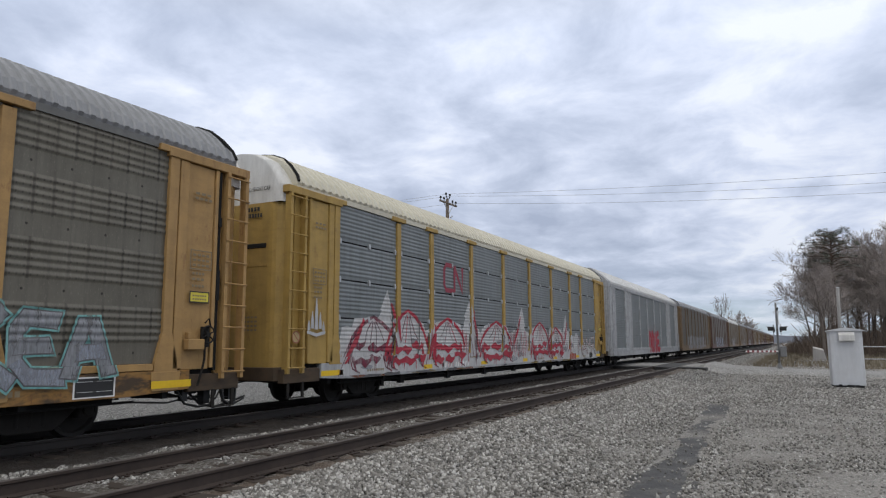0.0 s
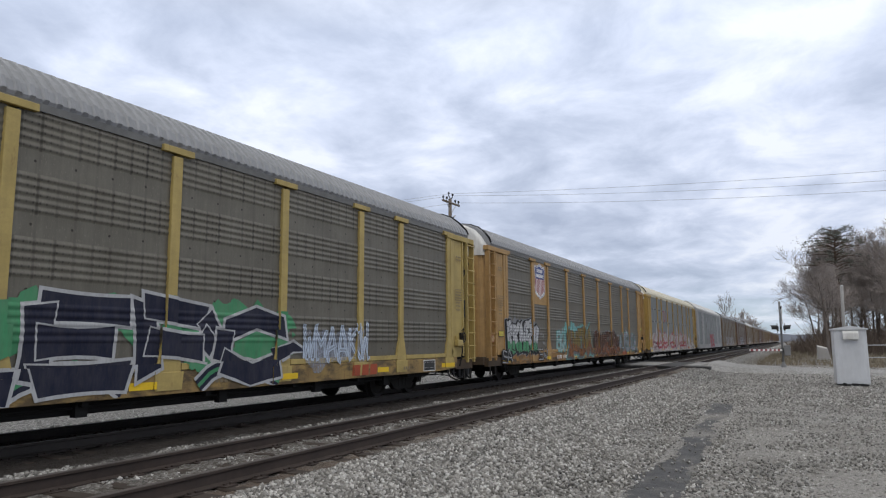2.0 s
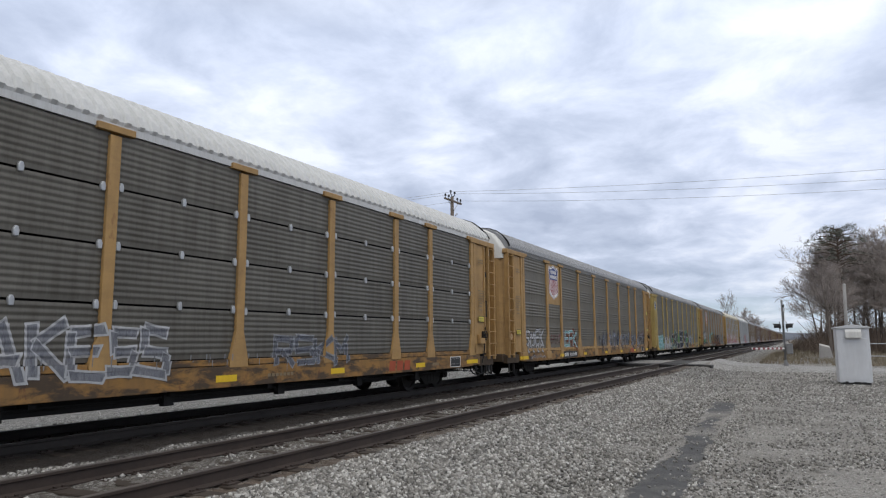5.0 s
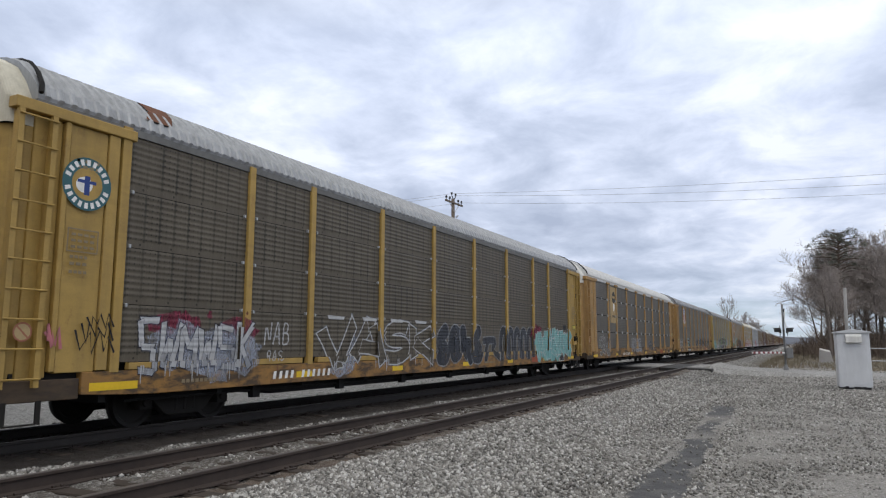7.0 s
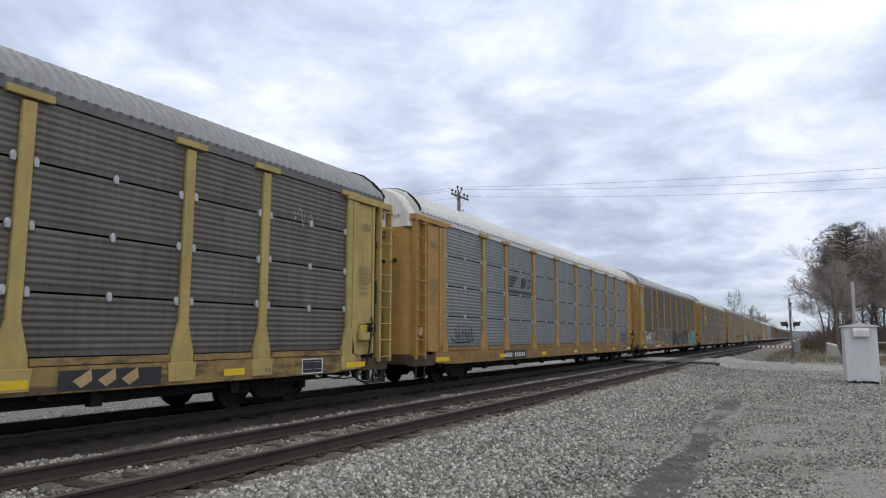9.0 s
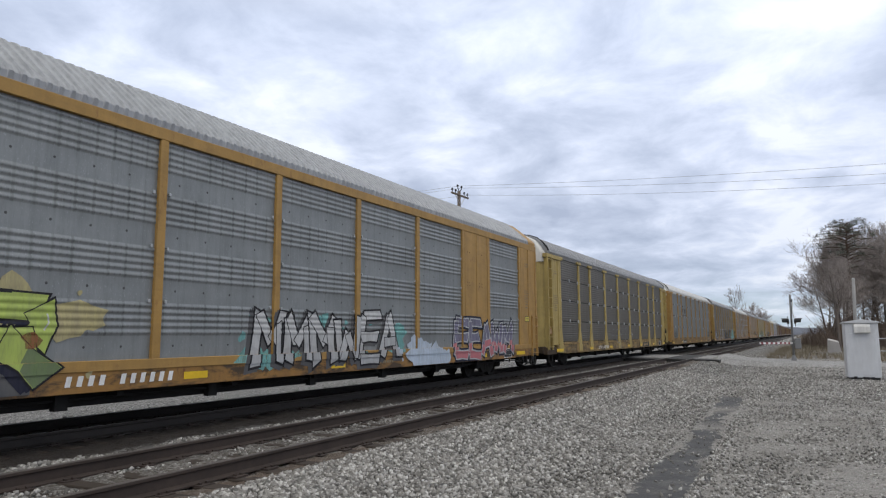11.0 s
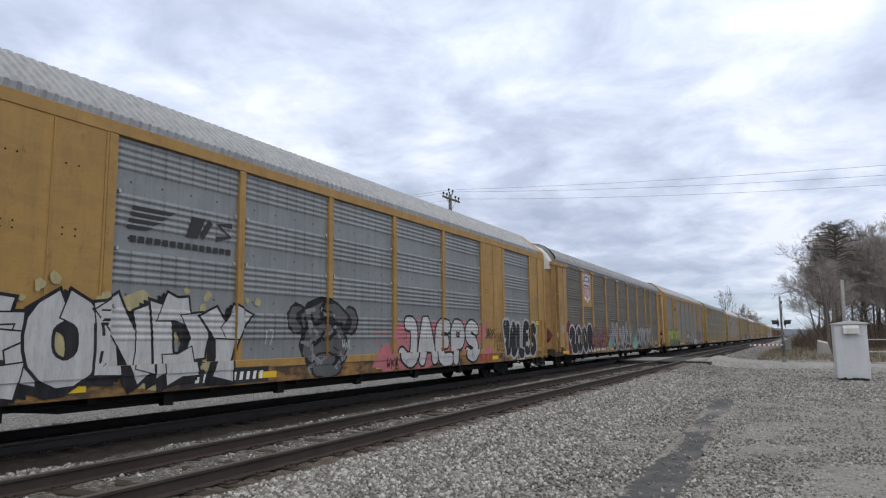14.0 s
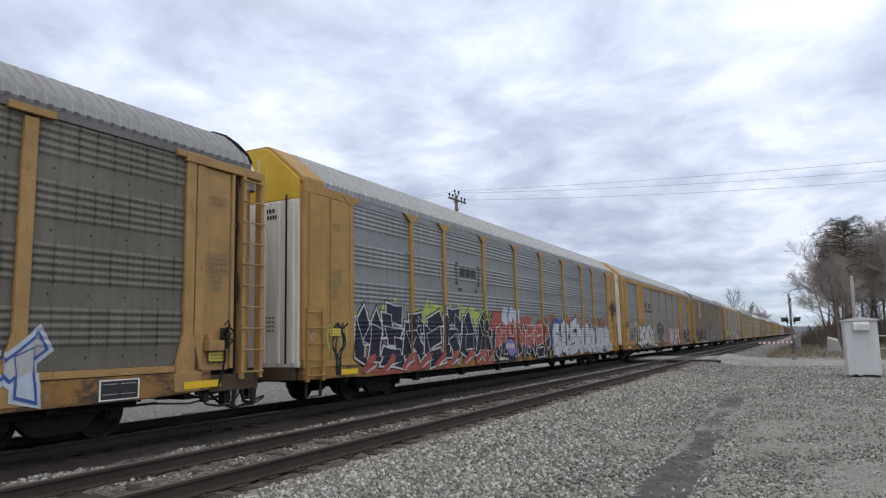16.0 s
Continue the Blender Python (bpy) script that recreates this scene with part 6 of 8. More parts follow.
def round_mark(x0, x1, z0, z1, mat):
    """Railway emblem: one continuous thick line."""
    def make(lay, rng):
        w, h = x1 - x0, z1 - z0
        lay.add(ribbon([(x0 + w * .42, z1), (x0 + w * .1, z1), (x0, z1 - h * .2), (x0, z0 + h * .2), (x0 + w * .1, z0), (x0 + w * .45, z0), (x0 + w * .55, z0), (x0 + w * .55, z1)], [0.14] * 8), mat)
        lay.add(ribbon([(x0 + w * .55, z1), (x1, z0), (x1, z1)], [0.15] * 3), mat)
    return make


def cloud_of(lay, rng, x0, x1, z0, z1, mat, n):
    for _ in range(n):
        lay.add(blob(rng, rng.uniform(x0, x1), rng.uniform(z0, z1), rng.uniform(.25, .6), rng.uniform(.18, .4), 14, .3), mat)


def art_red_spikes(lay, rng):
    """White ground with a few tall peaks; arched and pointed red letters with split, dripping strokes."""
    panel(lay, -11.75, 11.5, 0.62, 1.30, S_BRIGHT)
    for i in range(40):
        x = -11.3 + i * 0.5 + rng.uniform(-.15, .15)
        lay.add(blob(rng, x, 1.42, rng.uniform(.4, .7), rng.uniform(.32, .52), 14, .16), S_BRIGHT)
    arches = ((-10.25, 1.1, 2.08), (-8.5, 1.15, 2.30), (-6.05, 1.25, 2.16), (-2.15, 1.5, 2.16), (2.6, 1.2, 2.24), (4.8, 1.1, 2.08))
    for c, w, top in arches:
        lay.add(bar([(c - w * 0.9, 1.2), (c - w * 0.62, 1.7), (c, top - 0.42), (c + w * 0.62, 1.7), (c + w * 0.9, 1.2)], [0.5, 0.6, 0.8, 0.6, 0.5], 0.2), S_BRIGHT)
    for c, top, wide in ((-9.6, 2.50, 0.95), (-4.45, 2.48, 1.0), (0.5, 2.50, 1.2), (6.35, 2.42, 0.8)):
        for k in range(5):
            z = 1.3 + (top - 1.3) * (k + 0.5) / 5
            half = wide * (1 - 0.16 * k) * rng.uniform(.75, .95)
            lay.add(bar([(c - half, z - 0.12), (c, z + 0.16), (c + half * 0.6, z - 0.10)], [0.10, 0.42, 0.10], 0.3), S_BRIGHT)
        lay.add(ribbon([(c, top - 0.4), (c + 0.05, top)], [0.35, 0.05]), S_BRIGHT)
        drips(lay, rng, c - wide * 0.8, c - wide * 0.3, 2.3, 0.7, S_DIM, 3)
    for i in range(16):
        x = rng.uniform(-11.4, 8.0)
        lay.add(blob(rng, x, rng.uniform(0.8, 1.5), rng.uniform(.12, .30), rng.uniform(.06, .14), 10, .4), S_DIM)
    # the outer red line of each arch, then its broken cross strokes
    for i, (c, w, top) in enumerate(arches):
        ink = S_MAROON if i == 0 else S_RED
        left = [(c - w * 1.05, 0.95), (c - w * 0.95, 1.45), (c - w * 0.55, top - 0.25), (c, top)]
        right = [(c, top), (c + w * 0.5, top - 0.22), (c + w * 0.85, 1.65), (c + w, 1.30)]
        lay.add(bar(rounded(left, 1), [0.06, 0.09, 0.09, 0.11, 0.12, 0.10, 0.08, 0.06], 0.2), ink)
        lay.add(bar(rounded(right, 1), [0.08, 0.10, 0.12, 0.12, 0.10, 0.09, 0.08, 0.06], 0.2), ink)
        for k in (-0.45, -0.12, 0.2, 0.5):
            x = c + k * w
            stroke(lay, [(c + k * 0.2, top - 0.12), (x * 0.6 + c * 0.4, 1.72), (x + rng.uniform(-.1, .1), rng.uniform(1.35, 1.6))], 0.035, rng.choice((ink, S_MAROON)), False)
        for z, n in ((1.30, 3), (0.98, 3)):
            for j in range(n):
                x = c + (j - 1) * w * 0.58 + rng.uniform(-.12, .12)
                half = w * rng.uniform(.22, .36)
                dz = rng.uniform(-.07, .07)
                lay.add(bar([(x - half, z + dz), (x - half * .3, z + dz + .05), (x + half * .3, z + dz - .04), (x + half, z + dz + .04)], [0.10, rng.uniform(.12, .24), rng.uniform(.12, .22), 0.08], rng.uniform(-.5, .5)), ink)
        for k in (-1, 1):
            x = c + k * w * rng.uniform(.55, .95)
            lay.add(bar([(x, 1.45), (x + k * 0.12, 1.1), (x - k * 0.05, 0.78)], [0.05, rng.uniform(.10, .22), 0.05], 0.4), ink)
            stroke(lay, [(x - 0.25, 1.15), (x - 0.1, 0.82), (x + 0.2, 0.72)], 0.04, S_MAROON, False)
        drips(lay, rng, c - w * 0.8, c + w * 0.8, 0.95, 0.40, ink, 6)
    # the slanting blades between the arches
    for foot, head in (((-11.55, 0.95), (-10.7, 2.0)), ((-9.0, 1.5), (-9.4, 2.44)), ((-3.75, 1.2), (-4.2, 2.46)), ((-0.5, 1.3), (0.3, 2.40)), ((6.0, 1.3), (6.5, 2.34)), ((-7.3, 1.1), (-6.9, 1.95))):
        mid = ((foot[0] + head[0]) / 2 + 0.08, (foot[1] + head[1]) / 2)
        lay.add(bar([foot, mid, head], [0.05, 0.17, 0.07], 0.5), S_RED)
        stroke(lay, [(foot[0] - 0.28, foot[1] - 0.3), (mid[0] - 0.25, mid[1]), (head[0] - 0.1, head[1] - 0.3)], 0.03, S_MAROON, False)
    for x in (-7.4, -7.1, -5.0, -4.6, -4.2, -3.7, -1.0, -0.5, -0.1, 0.35, 0.75, 1.2, 1.5, 3.7, 5.6, 6.3, 6.8, 7.3):
        zig = [(x + k * rng.uniform(.06, .14), rng.uniform(0.75, 1.1) if k % 2 else rng.uniform(1.3, 1.85)) for k in range(4)]
        lay.add(bar(zig, [0.05, rng.uniform(.10, .24), 0.12, 0.04], 0.4), rng.choice((S_RED, S_RED, S_MAROON)))
    for x in (-9.35, -7.9, -3.9, -1.6, 0.2, 3.6):
        stroke(lay, [(x, 2.1), (x + 0.04, 1.5), (x - 0.08, 0.9)], 0.05, S_GREY, False)
    # soiled edge along the sill, small crown on the door
    for i in range(34):
        lay.add(blob(rng, rng.uniform(-11.6, 11.2), 0.63, rng.uniform(.15, .5), rng.uniform(.015, .06), 10, .4), rng.choice((S_OLIVE, S_GREY, S_RUST)))
    for x, low, top, w in ((-12.66, 1.72, 2.42, 0.10), (-12.80, 1.74, 2.12, 0.09), (-12.52, 1.74, 2.10, 0.09), (-12.92, 1.70, 1.92, 0.08), (-12.40, 1.70, 1.90, 0.08)):
        lay.add(ribbon([(x, low), (x, (low + top) / 2), (x, top)], [w * 1.2, w, 0.02]), S_BRIGHT)
    stroke(lay, [(-12.95, 1.66), (-12.65, 1.60), (-12.36, 1.66)], 0.07, S_BRIGHT)
    piece(lay, rng, 4, 8.2, 11.4, 0.8, 1.7, S_DUSK, S_BRIGHT, fat=0.16, edge=0.025)


def art_car_one(lay, rng):
    haze(lay, rng, -11.6, -9.0, 1.9, 2.0, S_DIM, 5)
    piece(lay, rng, 5, -12.0, -8.5, 0.98, 2.25, S_BLACK, S_WHITE, S_GREEN, S_DIM, S_BLACK, fat=0.50, edge=0.05, wide_halo=0.03, throw=(-0.13, -0.04))
    piece(lay, rng, 2, -12.5, -11.6, 0.66, 1.2, S_BLACK, S_WHITE, None, None, S_BLACK, fat=0.22, edge=0.03)
    piece(lay, rng, 2, -8.6, -7.5, 0.66, 1.2, S_BLACK, S_WHITE, fat=0.2, edge=0.03)
    scrawl(lay, rng, -8.2, -7.8, 1.5, 1.85, S_WHITE, 0.03)
    scrawl(lay, rng, -7.9, -7.5, 1.25, 1.5, S_WHITE, 0.03)
    piece(lay, rng, 3, -5.95, -4.5, 1.0, 1.85, S_WHITE, S_TEAL, None, S_TEAL, fat=0.2, edge=0.025)
    haze(lay, rng, -4.7, -0.2, 1.75, 2.05, S_TEAL, 9)
    piece(lay, rng, 5, -4.5, -0.2, 0.72, 2.15, S_GREY, S_OLIVE, S_ORANGE, S_TEAL, S_GREY, fat=0.52, edge=0.03, wide_halo=0.08)
    scrawl(lay, rng, 0.05, 0.5, 1.8, 2.05, S_WHITE, 0.03)
    scrawl(lay, rng, 0.1, 0.45, 1.55, 1.75, S_WHITE, 0.03)
    cloud_of(lay, rng, 0.7, 5.4, 0.78, 1.15, S_VEIL, 20)
    piece(lay, rng, 7, 0.3, 5.8, 0.66, 2.05, S_BLACK, S_VEIL, S_ORANGE, S_DIM, fat=0.44, edge=0.032, wide_halo=0.026, lean=0.16)
    scrawl(lay, rng, 5.5, 5.9, 1.6, 2.0, S_WHITE, 0.03)
    piece(lay, rng, 6, 6.0, 10.9, 0.80, 2.0, S_GREY, S_DIM, S_SMEAR, S_TEAL, fat=0.32, edge=0.02, wide_halo=0.03, soft=True)
    lay.add(blob(rng, 7.9, 1.95, 0.25, 0.3, 12, .2), S_SMEAR)


def art_car_two(lay, rng):
    scrawl(lay, rng, -12.8, -12.35, 1.5, 2.2, S_RUST, 0.02)
    cloud_of(lay, rng, -11.8, -9.5, 0.9, 1.5, S_TEAL, 8)
    lettering(lay, rng, 3, -11.9, -9.4, 0.9, 1.75, S_PALE, S_TEAL, S_TEAL, None, 0.3, None, 0.03)
    lettering(lay, rng, 5, -9.3, -6.2, 0.64, 1.72, S_BLACK, S_WHITE, None, None, 0.40, None, 0.05, 0.14)
    scrawl(lay, rng, -6.1, -5.6, 1.1, 1.45, S_BLACK, 0.035)
    haze(lay, rng, -5.3, 4.1, 1.0, 1.95, S_GREEN, 34)
    for x, s in ((-5.4, 1), (-4.3, -1), (-0.9, 1), (3.0, -1)):
        for mat, w in ((S_WHITE, 0.34), (S_NIGHT, 0.22), (S_GREEN, 0.07)):
            stroke(lay, rounded([(x - 0.9 * s, 0.66), (x - 0.2 * s, 1.02), (x + 0.8 * s, 1.02), (x + 1.2 * s, 0.70)]), w, mat, False)
    piece(lay, rng, "KLEPC", -4.9, 4.1, 0.70, 2.22, S_WHITE, S_NIGHT, None, None, None, None, 0.58, 0.055, 0.05, lean=0.12)
    lay.add(bar([(-5.9, 1.55), (-5.2, 1.72), (-4.2, 1.60)], [0.09, 0.34, 0.42], 0.4), S_WHITE)
    lay.add(bar([(-5.8, 1.55), (-5.2, 1.70), (-4.1, 1.60)], [0.02, 0.24, 0.34], 0.4), S_NIGHT)
    lay.add(bar([(3.9, 1.2), (4.4, 1.36), (4.9, 1.25)], [0.36, 0.28, 0.06], 0.3), S_WHITE)
    lay.add(bar([(3.8, 1.2), (4.4, 1.35), (4.8, 1.26)], [0.28, 0.19, 0.02], 0.3), S_NIGHT)
    haze(lay, rng, 4.7, 7.0, 1.1, 1.5, S_SMEAR, 8)
    piece(lay, rng, 6, 4.7, 7.2, 1.0, 1.85, S_PALE, S_SMEAR, fat=0.16, edge=0.03)


def art_car_three(lay, rng):
    lettering(lay, rng, "SMEK", -12.1, -9.9, 1.15, 1.85, S_BLACK, S_WHITE, None, S_GREY, 0.30, None, 0.025)
    for k in range(4):
        c = -11.8 + k * 0.55
        stroke(lay, [(c + 0.17 * math.cos(a * 0.7), 1.10 + 0.14 * math.sin(a * 0.7)) for a in range(8)], 0.11, S_BLACK, False)
        stroke(lay, [(c + 0.17 * math.cos(a * 0.7), 1.10 + 0.14 * math.sin(a * 0.7)) for a in range(8)], 0.07, S_WHITE, False)
    scrawl(lay, rng, -11.6, -9.9, 0.68, 0.88, S_PALE, 0.025)
    tag_line(lay, rng, "SPEKS", -9.0, -7.6, 1.3, 1.65, S_MAROON, 0.04)
    cloud_of(lay, rng, -6.8, -5.2, 1.1, 1.6, S_RUST, 4)
    piece(lay, rng, "EFK", -7.0, -5.1, 1.1, 1.85, S_PALE, S_TEAL, fat=0.24, edge=0.02)
    for x0, x1, n in ((-0.9, 1.0, 16), (1.3, 5.2, 44), (5.5, 11.2, 64)):
        for i in range(n):
            x, z = rng.uniform(x0, x1), rng.uniform(0.85, 1.55)
            l = rng.uniform(.15, .55)
            lay.add(bar([(x, z), (x + rng.uniform(-.06, .06), z + l * .5), (x + rng.uniform(-.12, .12), z + l)], [rng.uniform(.08, .26), rng.uniform(.12, .3), rng.uniform(.04, .2)], rng.uniform(-.3, .3)), S_SHADE)
        for i in range(n):
            x, z = rng.uniform(x0, x1), rng.uniform(0.85, 1.6)
            l = rng.uniform(.12, .5)
            if rng.random() < 0.3:
                lay.add(bar([(x, z + .2), (x + l, z + .2 + rng.uniform(-.05, .05))], [rng.uniform(.05, .12), rng.uniform(.05, .12)], .3), S_SMEAR)
            else:
                lay.add(bar([(x, z), (x + rng.uniform(-.08, .08), z + l)], [rng.uniform(.04, .12), rng.uniform(.04, .14)], rng.uniform(-.3, .3)), S_SMEAR)
    drips(lay, rng, 1.4, 11.2, 1.2, 0.45, S_SMEAR, 30)
    tag_line(lay, rng, "RECK", 9.7, 11.2, 1.68, 2.02, S_MAROON, 0.035)


def art_car_five(lay, rng):
    for k in range(3):
        scrawl(lay, rng, -13.0 + k * 0.05, -12.4, 1.2 + k * 0.2, 1.6 + k * 0.14, S_BLACK, 0.035)
    scrawl(lay, rng, -13.5, -13.25, 1.3, 1.7, S_PINK, 0.05)
    haze(lay, rng, -11.8, -9.6, 1.5, 1.85, S_MAROON, 3)
    cloud_of(lay, rng, -11.7, -9.6, 0.95, 1.55, S_SMEAR, 12)
    piece(lay, rng, 6, -11.95, -9.35, 0.90, 1.82, S_SHADE, S_WHITE, S_DIM, None, fat=0.34, edge=0.022)
    drips(lay, rng, -11.9, -9.4, 1.05, 0.35, S_WHITE, 16)
    tag_line(lay, rng, "NAB", -9.0, -8.2, 1.35, 1.8, S_WHITE, 0.035)
    tag_line(lay, rng, "RAS", -8.9, -8.4, 1.05, 1.25, S_WHITE, 0.025)
    cloud_of(lay, rng, -6.8, -5.9, 0.95, 1.4, S_SMEAR, 4)
    piece(lay, rng, "VASK", -7.2, -1.9, 0.86, 2.0, S_WHITE, SHEET_DARK, None, S_SMEAR, fat=0.42, edge=0.035, wide_halo=0.02, lean=0.14)
    for x in (-6.6, -5.2, -3.9, -2.6):
        lay.add(bar([(x - 0.3, 1.98), (x + 0.3, 1.97)], [0.09, 0.07], 0.4), S_WHITE)
    drips(lay, rng, -7.0, -2.0, 1.0, 0.30, S_WHITE, 14)
    lettering(lay, rng, 4, -1.7, 1.6, 0.70, 1.95, S_DIM, S_NAVY, None, None, 0.50, None, 0.04)
    lettering(lay, rng, 1, 1.7, 2.9, 0.85, 1.65, S_DIM, S_NAVY, None, None, 0.30, None, 0.035)
    for k in range(5):
        c = 3.5 + k * 0.68
        arch = rounded([(c - 0.26, 0.80), (c - 0.26, 1.65), (c, 1.92), (c + 0.26, 1.65), (c + 0.26, 0.85)])
        for mat, w in ((S_DIM, 0.36), (S_NAVY, 0.28)):
            stroke(lay, arch, w, mat, False)
    haze(lay, rng, 6.5, 7.2, 1.6, 1.9, S_MAROON, 3)
    cloud_of(lay, rng, 7.0, 11.2, 0.85, 1.6, S_TEAL, 22)
    piece(lay, rng, 5, 6.9, 11.6, 0.78, 1.98, S_WHITE, S_TEAL, None, None, None, None, 0.56, 0.03)
    panel(lay, 10.6, 11.0, 2.0, 2.2, S_NAVY)


def art_car_six(lay, rng):
    for x0, x1 in ((-11.6, -10.2), (9.7, 11.4)):
        scrawl(lay, rng, x0, x1 - 0.1, 1.25, 1.75, S_NAVY, 0.05)
        scrawl(lay, rng, x0 + 0.15, x1, 1.22, 1.66, S_NAVY, 0.04)
        scrawl(lay, rng, x0 + 0.3, x1 - 0.2, 1.55, 1.9, S_SHADE, 0.04)
        stroke(lay, rounded([(x0 - 0.25, 1.42), (x0 - 0.1, 1.25), (x0 + 0.5, 1.22), (x1, 1.30)]), 0.05, S_NAVY, False)


def art_car_seven(lay, rng):
    tag_line(lay, rng, "FERTH", -3.6, 1.4, 0.98, 1.75, S_DIM, 0.045)
    tag_line(lay, rng, "UM", 1.35, 1.75, 1.25, 1.5, S_WHITE, 0.03)
    scrawl(lay, rng, -3.4, 0.0, 0.66, 0.95, S_DIM, 0.03)
    scrawl(lay, rng, 9.5, 10.2, 3.7, 4.15, S_PALE, 0.02)


def art_car_eight(lay, rng):
    haze(lay, rng, -12.7, -6.0, 0.8, 1.9, S_SAND, 20)
    panel(lay, -11.6, -6.6, 0.64, 1.02, S_GREY)
    piece(lay, rng, "ZEDER", -12.0, -6.3, 0.70, 2.0, S_BLACK, S_LIME, S_MOSS, None, S_NIGHT, S_BRIGHT, 0.54, 0.03, throw=(-0.16, -0.03), lean=0.04)
    for x in (-11.9, -10.7, -9.5, -8.3, -7.2):
        lay.add(bar([(x - 0.28, 2.03), (x + 0.30, 2.02)], [0.05, 0.05], 0.2), S_BLACK)
    for x in (-11.2, -9.6, -8.2, -6.6):
        lay.add(blob(rng, x, rng.uniform(1.2, 1.6), 0.12, 0.10, 9, .4), S_ORANGE)
    tag_line(lay, rng, "KYS", -13.0, -12.5, 1.65, 1.98, S_BLACK, 0.035)
    scrawl(lay, rng, -12.9, -12.3, 0.66, 0.9, S_BLACK, 0.04)
    haze(lay, rng, -2.6, 3.6, 0.9, 1.6, S_TEAL, 11)
    piece(lay, rng, 6, -2.4, 3.0, 0.74, 1.98, S_BLACK, S_BRIGHT, S_WHITE, None, S_GREY, None, 0.30, 0.045)
    haze(lay, rng, 3.2, 6.0, 0.75, 1.0, S_PALE, 7)
    piece(lay, rng, 5, 6.2, 10.8, 0.7, 1.9, S_WHITE, S_VIOLET, S_PINK, S_NIGHT, None, None, 0.30, 0.04)


def art_car_nine(lay, rng):
    panel(lay, -11.95, -7.55, 0.66, 1.85, S_MAROON)
    cloud_of(lay, rng, -11.7, -7.7, 0.8, 1.9, S_MAROON, 14)
    lettering(lay, rng, "200R", -11.6, -7.5, 0.70, 2.02, S_WHITE, S_BLACK, S_WHITE, None, 0.46, None, 0.05, 0.06)
    for x in (-9.95, -8.95):
        lay.add(blob(rng, x, 1.32, 0.11, 0.2, 12, .1), S_BRIGHT)
        lay.add(blob(rng, x, 1.32, 0.07, 0.13, 10, .1), S_RED)
    cloud_of(lay, rng, -7.4, -3.9, 1.0, 1.4, S_MAROON, 8)
    lettering(lay, rng, "GRAPHKS", -7.5, -3.7, 0.86, 1.92, S_GREY, S_DUSK, None, S_DIM, 0.27, S_RUST, 0.04, 0.03)
    haze(lay, rng, -4.0, 1.9, 0.95, 1.75, S_TEAL, 13)
    panel(lay, -3.2, 1.2, 0.64, 0.85, S_SILVER)
    piece(lay, rng, 4, -3.2, 1.5, 0.70, 2.25, S_BLACK, S_SILVER, None, S_DIM, S_BLACK, None, 0.50, 0.04, 0.035, lean=0.2, throw=(0.10, -0.13))
    for x, z in ((-2.0, 2.2), (0.55, 2.32)):
        stroke(lay, rounded([(x - 0.2, z - 0.3), (x - 0.15, z), (x + 0.12, z + 0.02), (x + 0.15, z - 0.35)]), 0.34, S_BLACK, False)
        stroke(lay, rounded([(x - 0.2, z - 0.3), (x - 0.15, z), (x + 0.12, z + 0.02), (x + 0.15, z - 0.35)]), 0.22, S_SILVER, False)
    haze(lay, rng, 2.6, 9.2, 0.75, 1.6, S_TEAL, 16)
    cloud_of(lay, rng, 2.2, 3.4, 0.75, 1.15, S_TEAL, 5)
    for k in range(6):
        c = 4.1 + k * 0.88
        tilt = rng.uniform(-.22, .22)
        arch = rounded([(c - 0.42 - tilt, 0.85), (c - 0.38, 1.65 + tilt * .3), (c + tilt, 2.0), (c + 0.32, 1.6 - tilt * .4), (c + 0.42 - tilt * 1.4, 0.9)])
        for mat, w in ((S_DIM, 0.50), (S_BLACK, 0.42), (S_SILVER, 0.30)):
            stroke(lay, arch, w, mat, False)
    for k in range(6):
        c = 4.1 + k * 0.88 + rng.uniform(-.05, .05)
        lay.add(bar([(c - 0.22, 0.78), (c - 0.10, 1.30), (c + 0.05, 1.62)], [0.24, 0.20, 0.04], 0.3), S_BLACK)
        if k in (0, 4):
            lay.add(bar([(c - 0.30, 1.02), (c + 0.10, 1.32), (c + 0.42, 0.92)], [0.12, 0.20, 0.10], 0.4), S_SILVER)
        else:
            lay.add(bar([(c + 0.40, 1.75), (c + 0.12, 1.2), (c + rng.uniform(-.4, .3), 0.75)], [0.20, 0.16, 0.24], 0.4), S_SILVER)
        lay.add(bar([(c + 0.02, 0.70), (c + 0.20, 0.95), (c + 0.40, 1.30)], [0.14, 0.22, 0.05], 0.3), S_BLACK)
        lay.add(bar([(c + 0.10, 0.70), (c + 0.26, 0.92), (c + 0.42, 1.18)], [0.06, 0.10, 0.02], 0.3), S_SILVER)
    lay.add(bar([(3.4, 0.66), (4.0, 0.80), (5.0, 0.70)], [0.05, 0.22, 0.04], 0.3), S_BLACK)
    lay.add(bar([(7.4, 0.64), (8.2, 0.74), (9.1, 0.64)], [0.05, 0.18, 0.03], 0.3), S_BLACK)
    tag_line(lay, rng, "NUPAC", -12.95, -12.25, 1.62, 1.95, S_WHITE, 0.035)


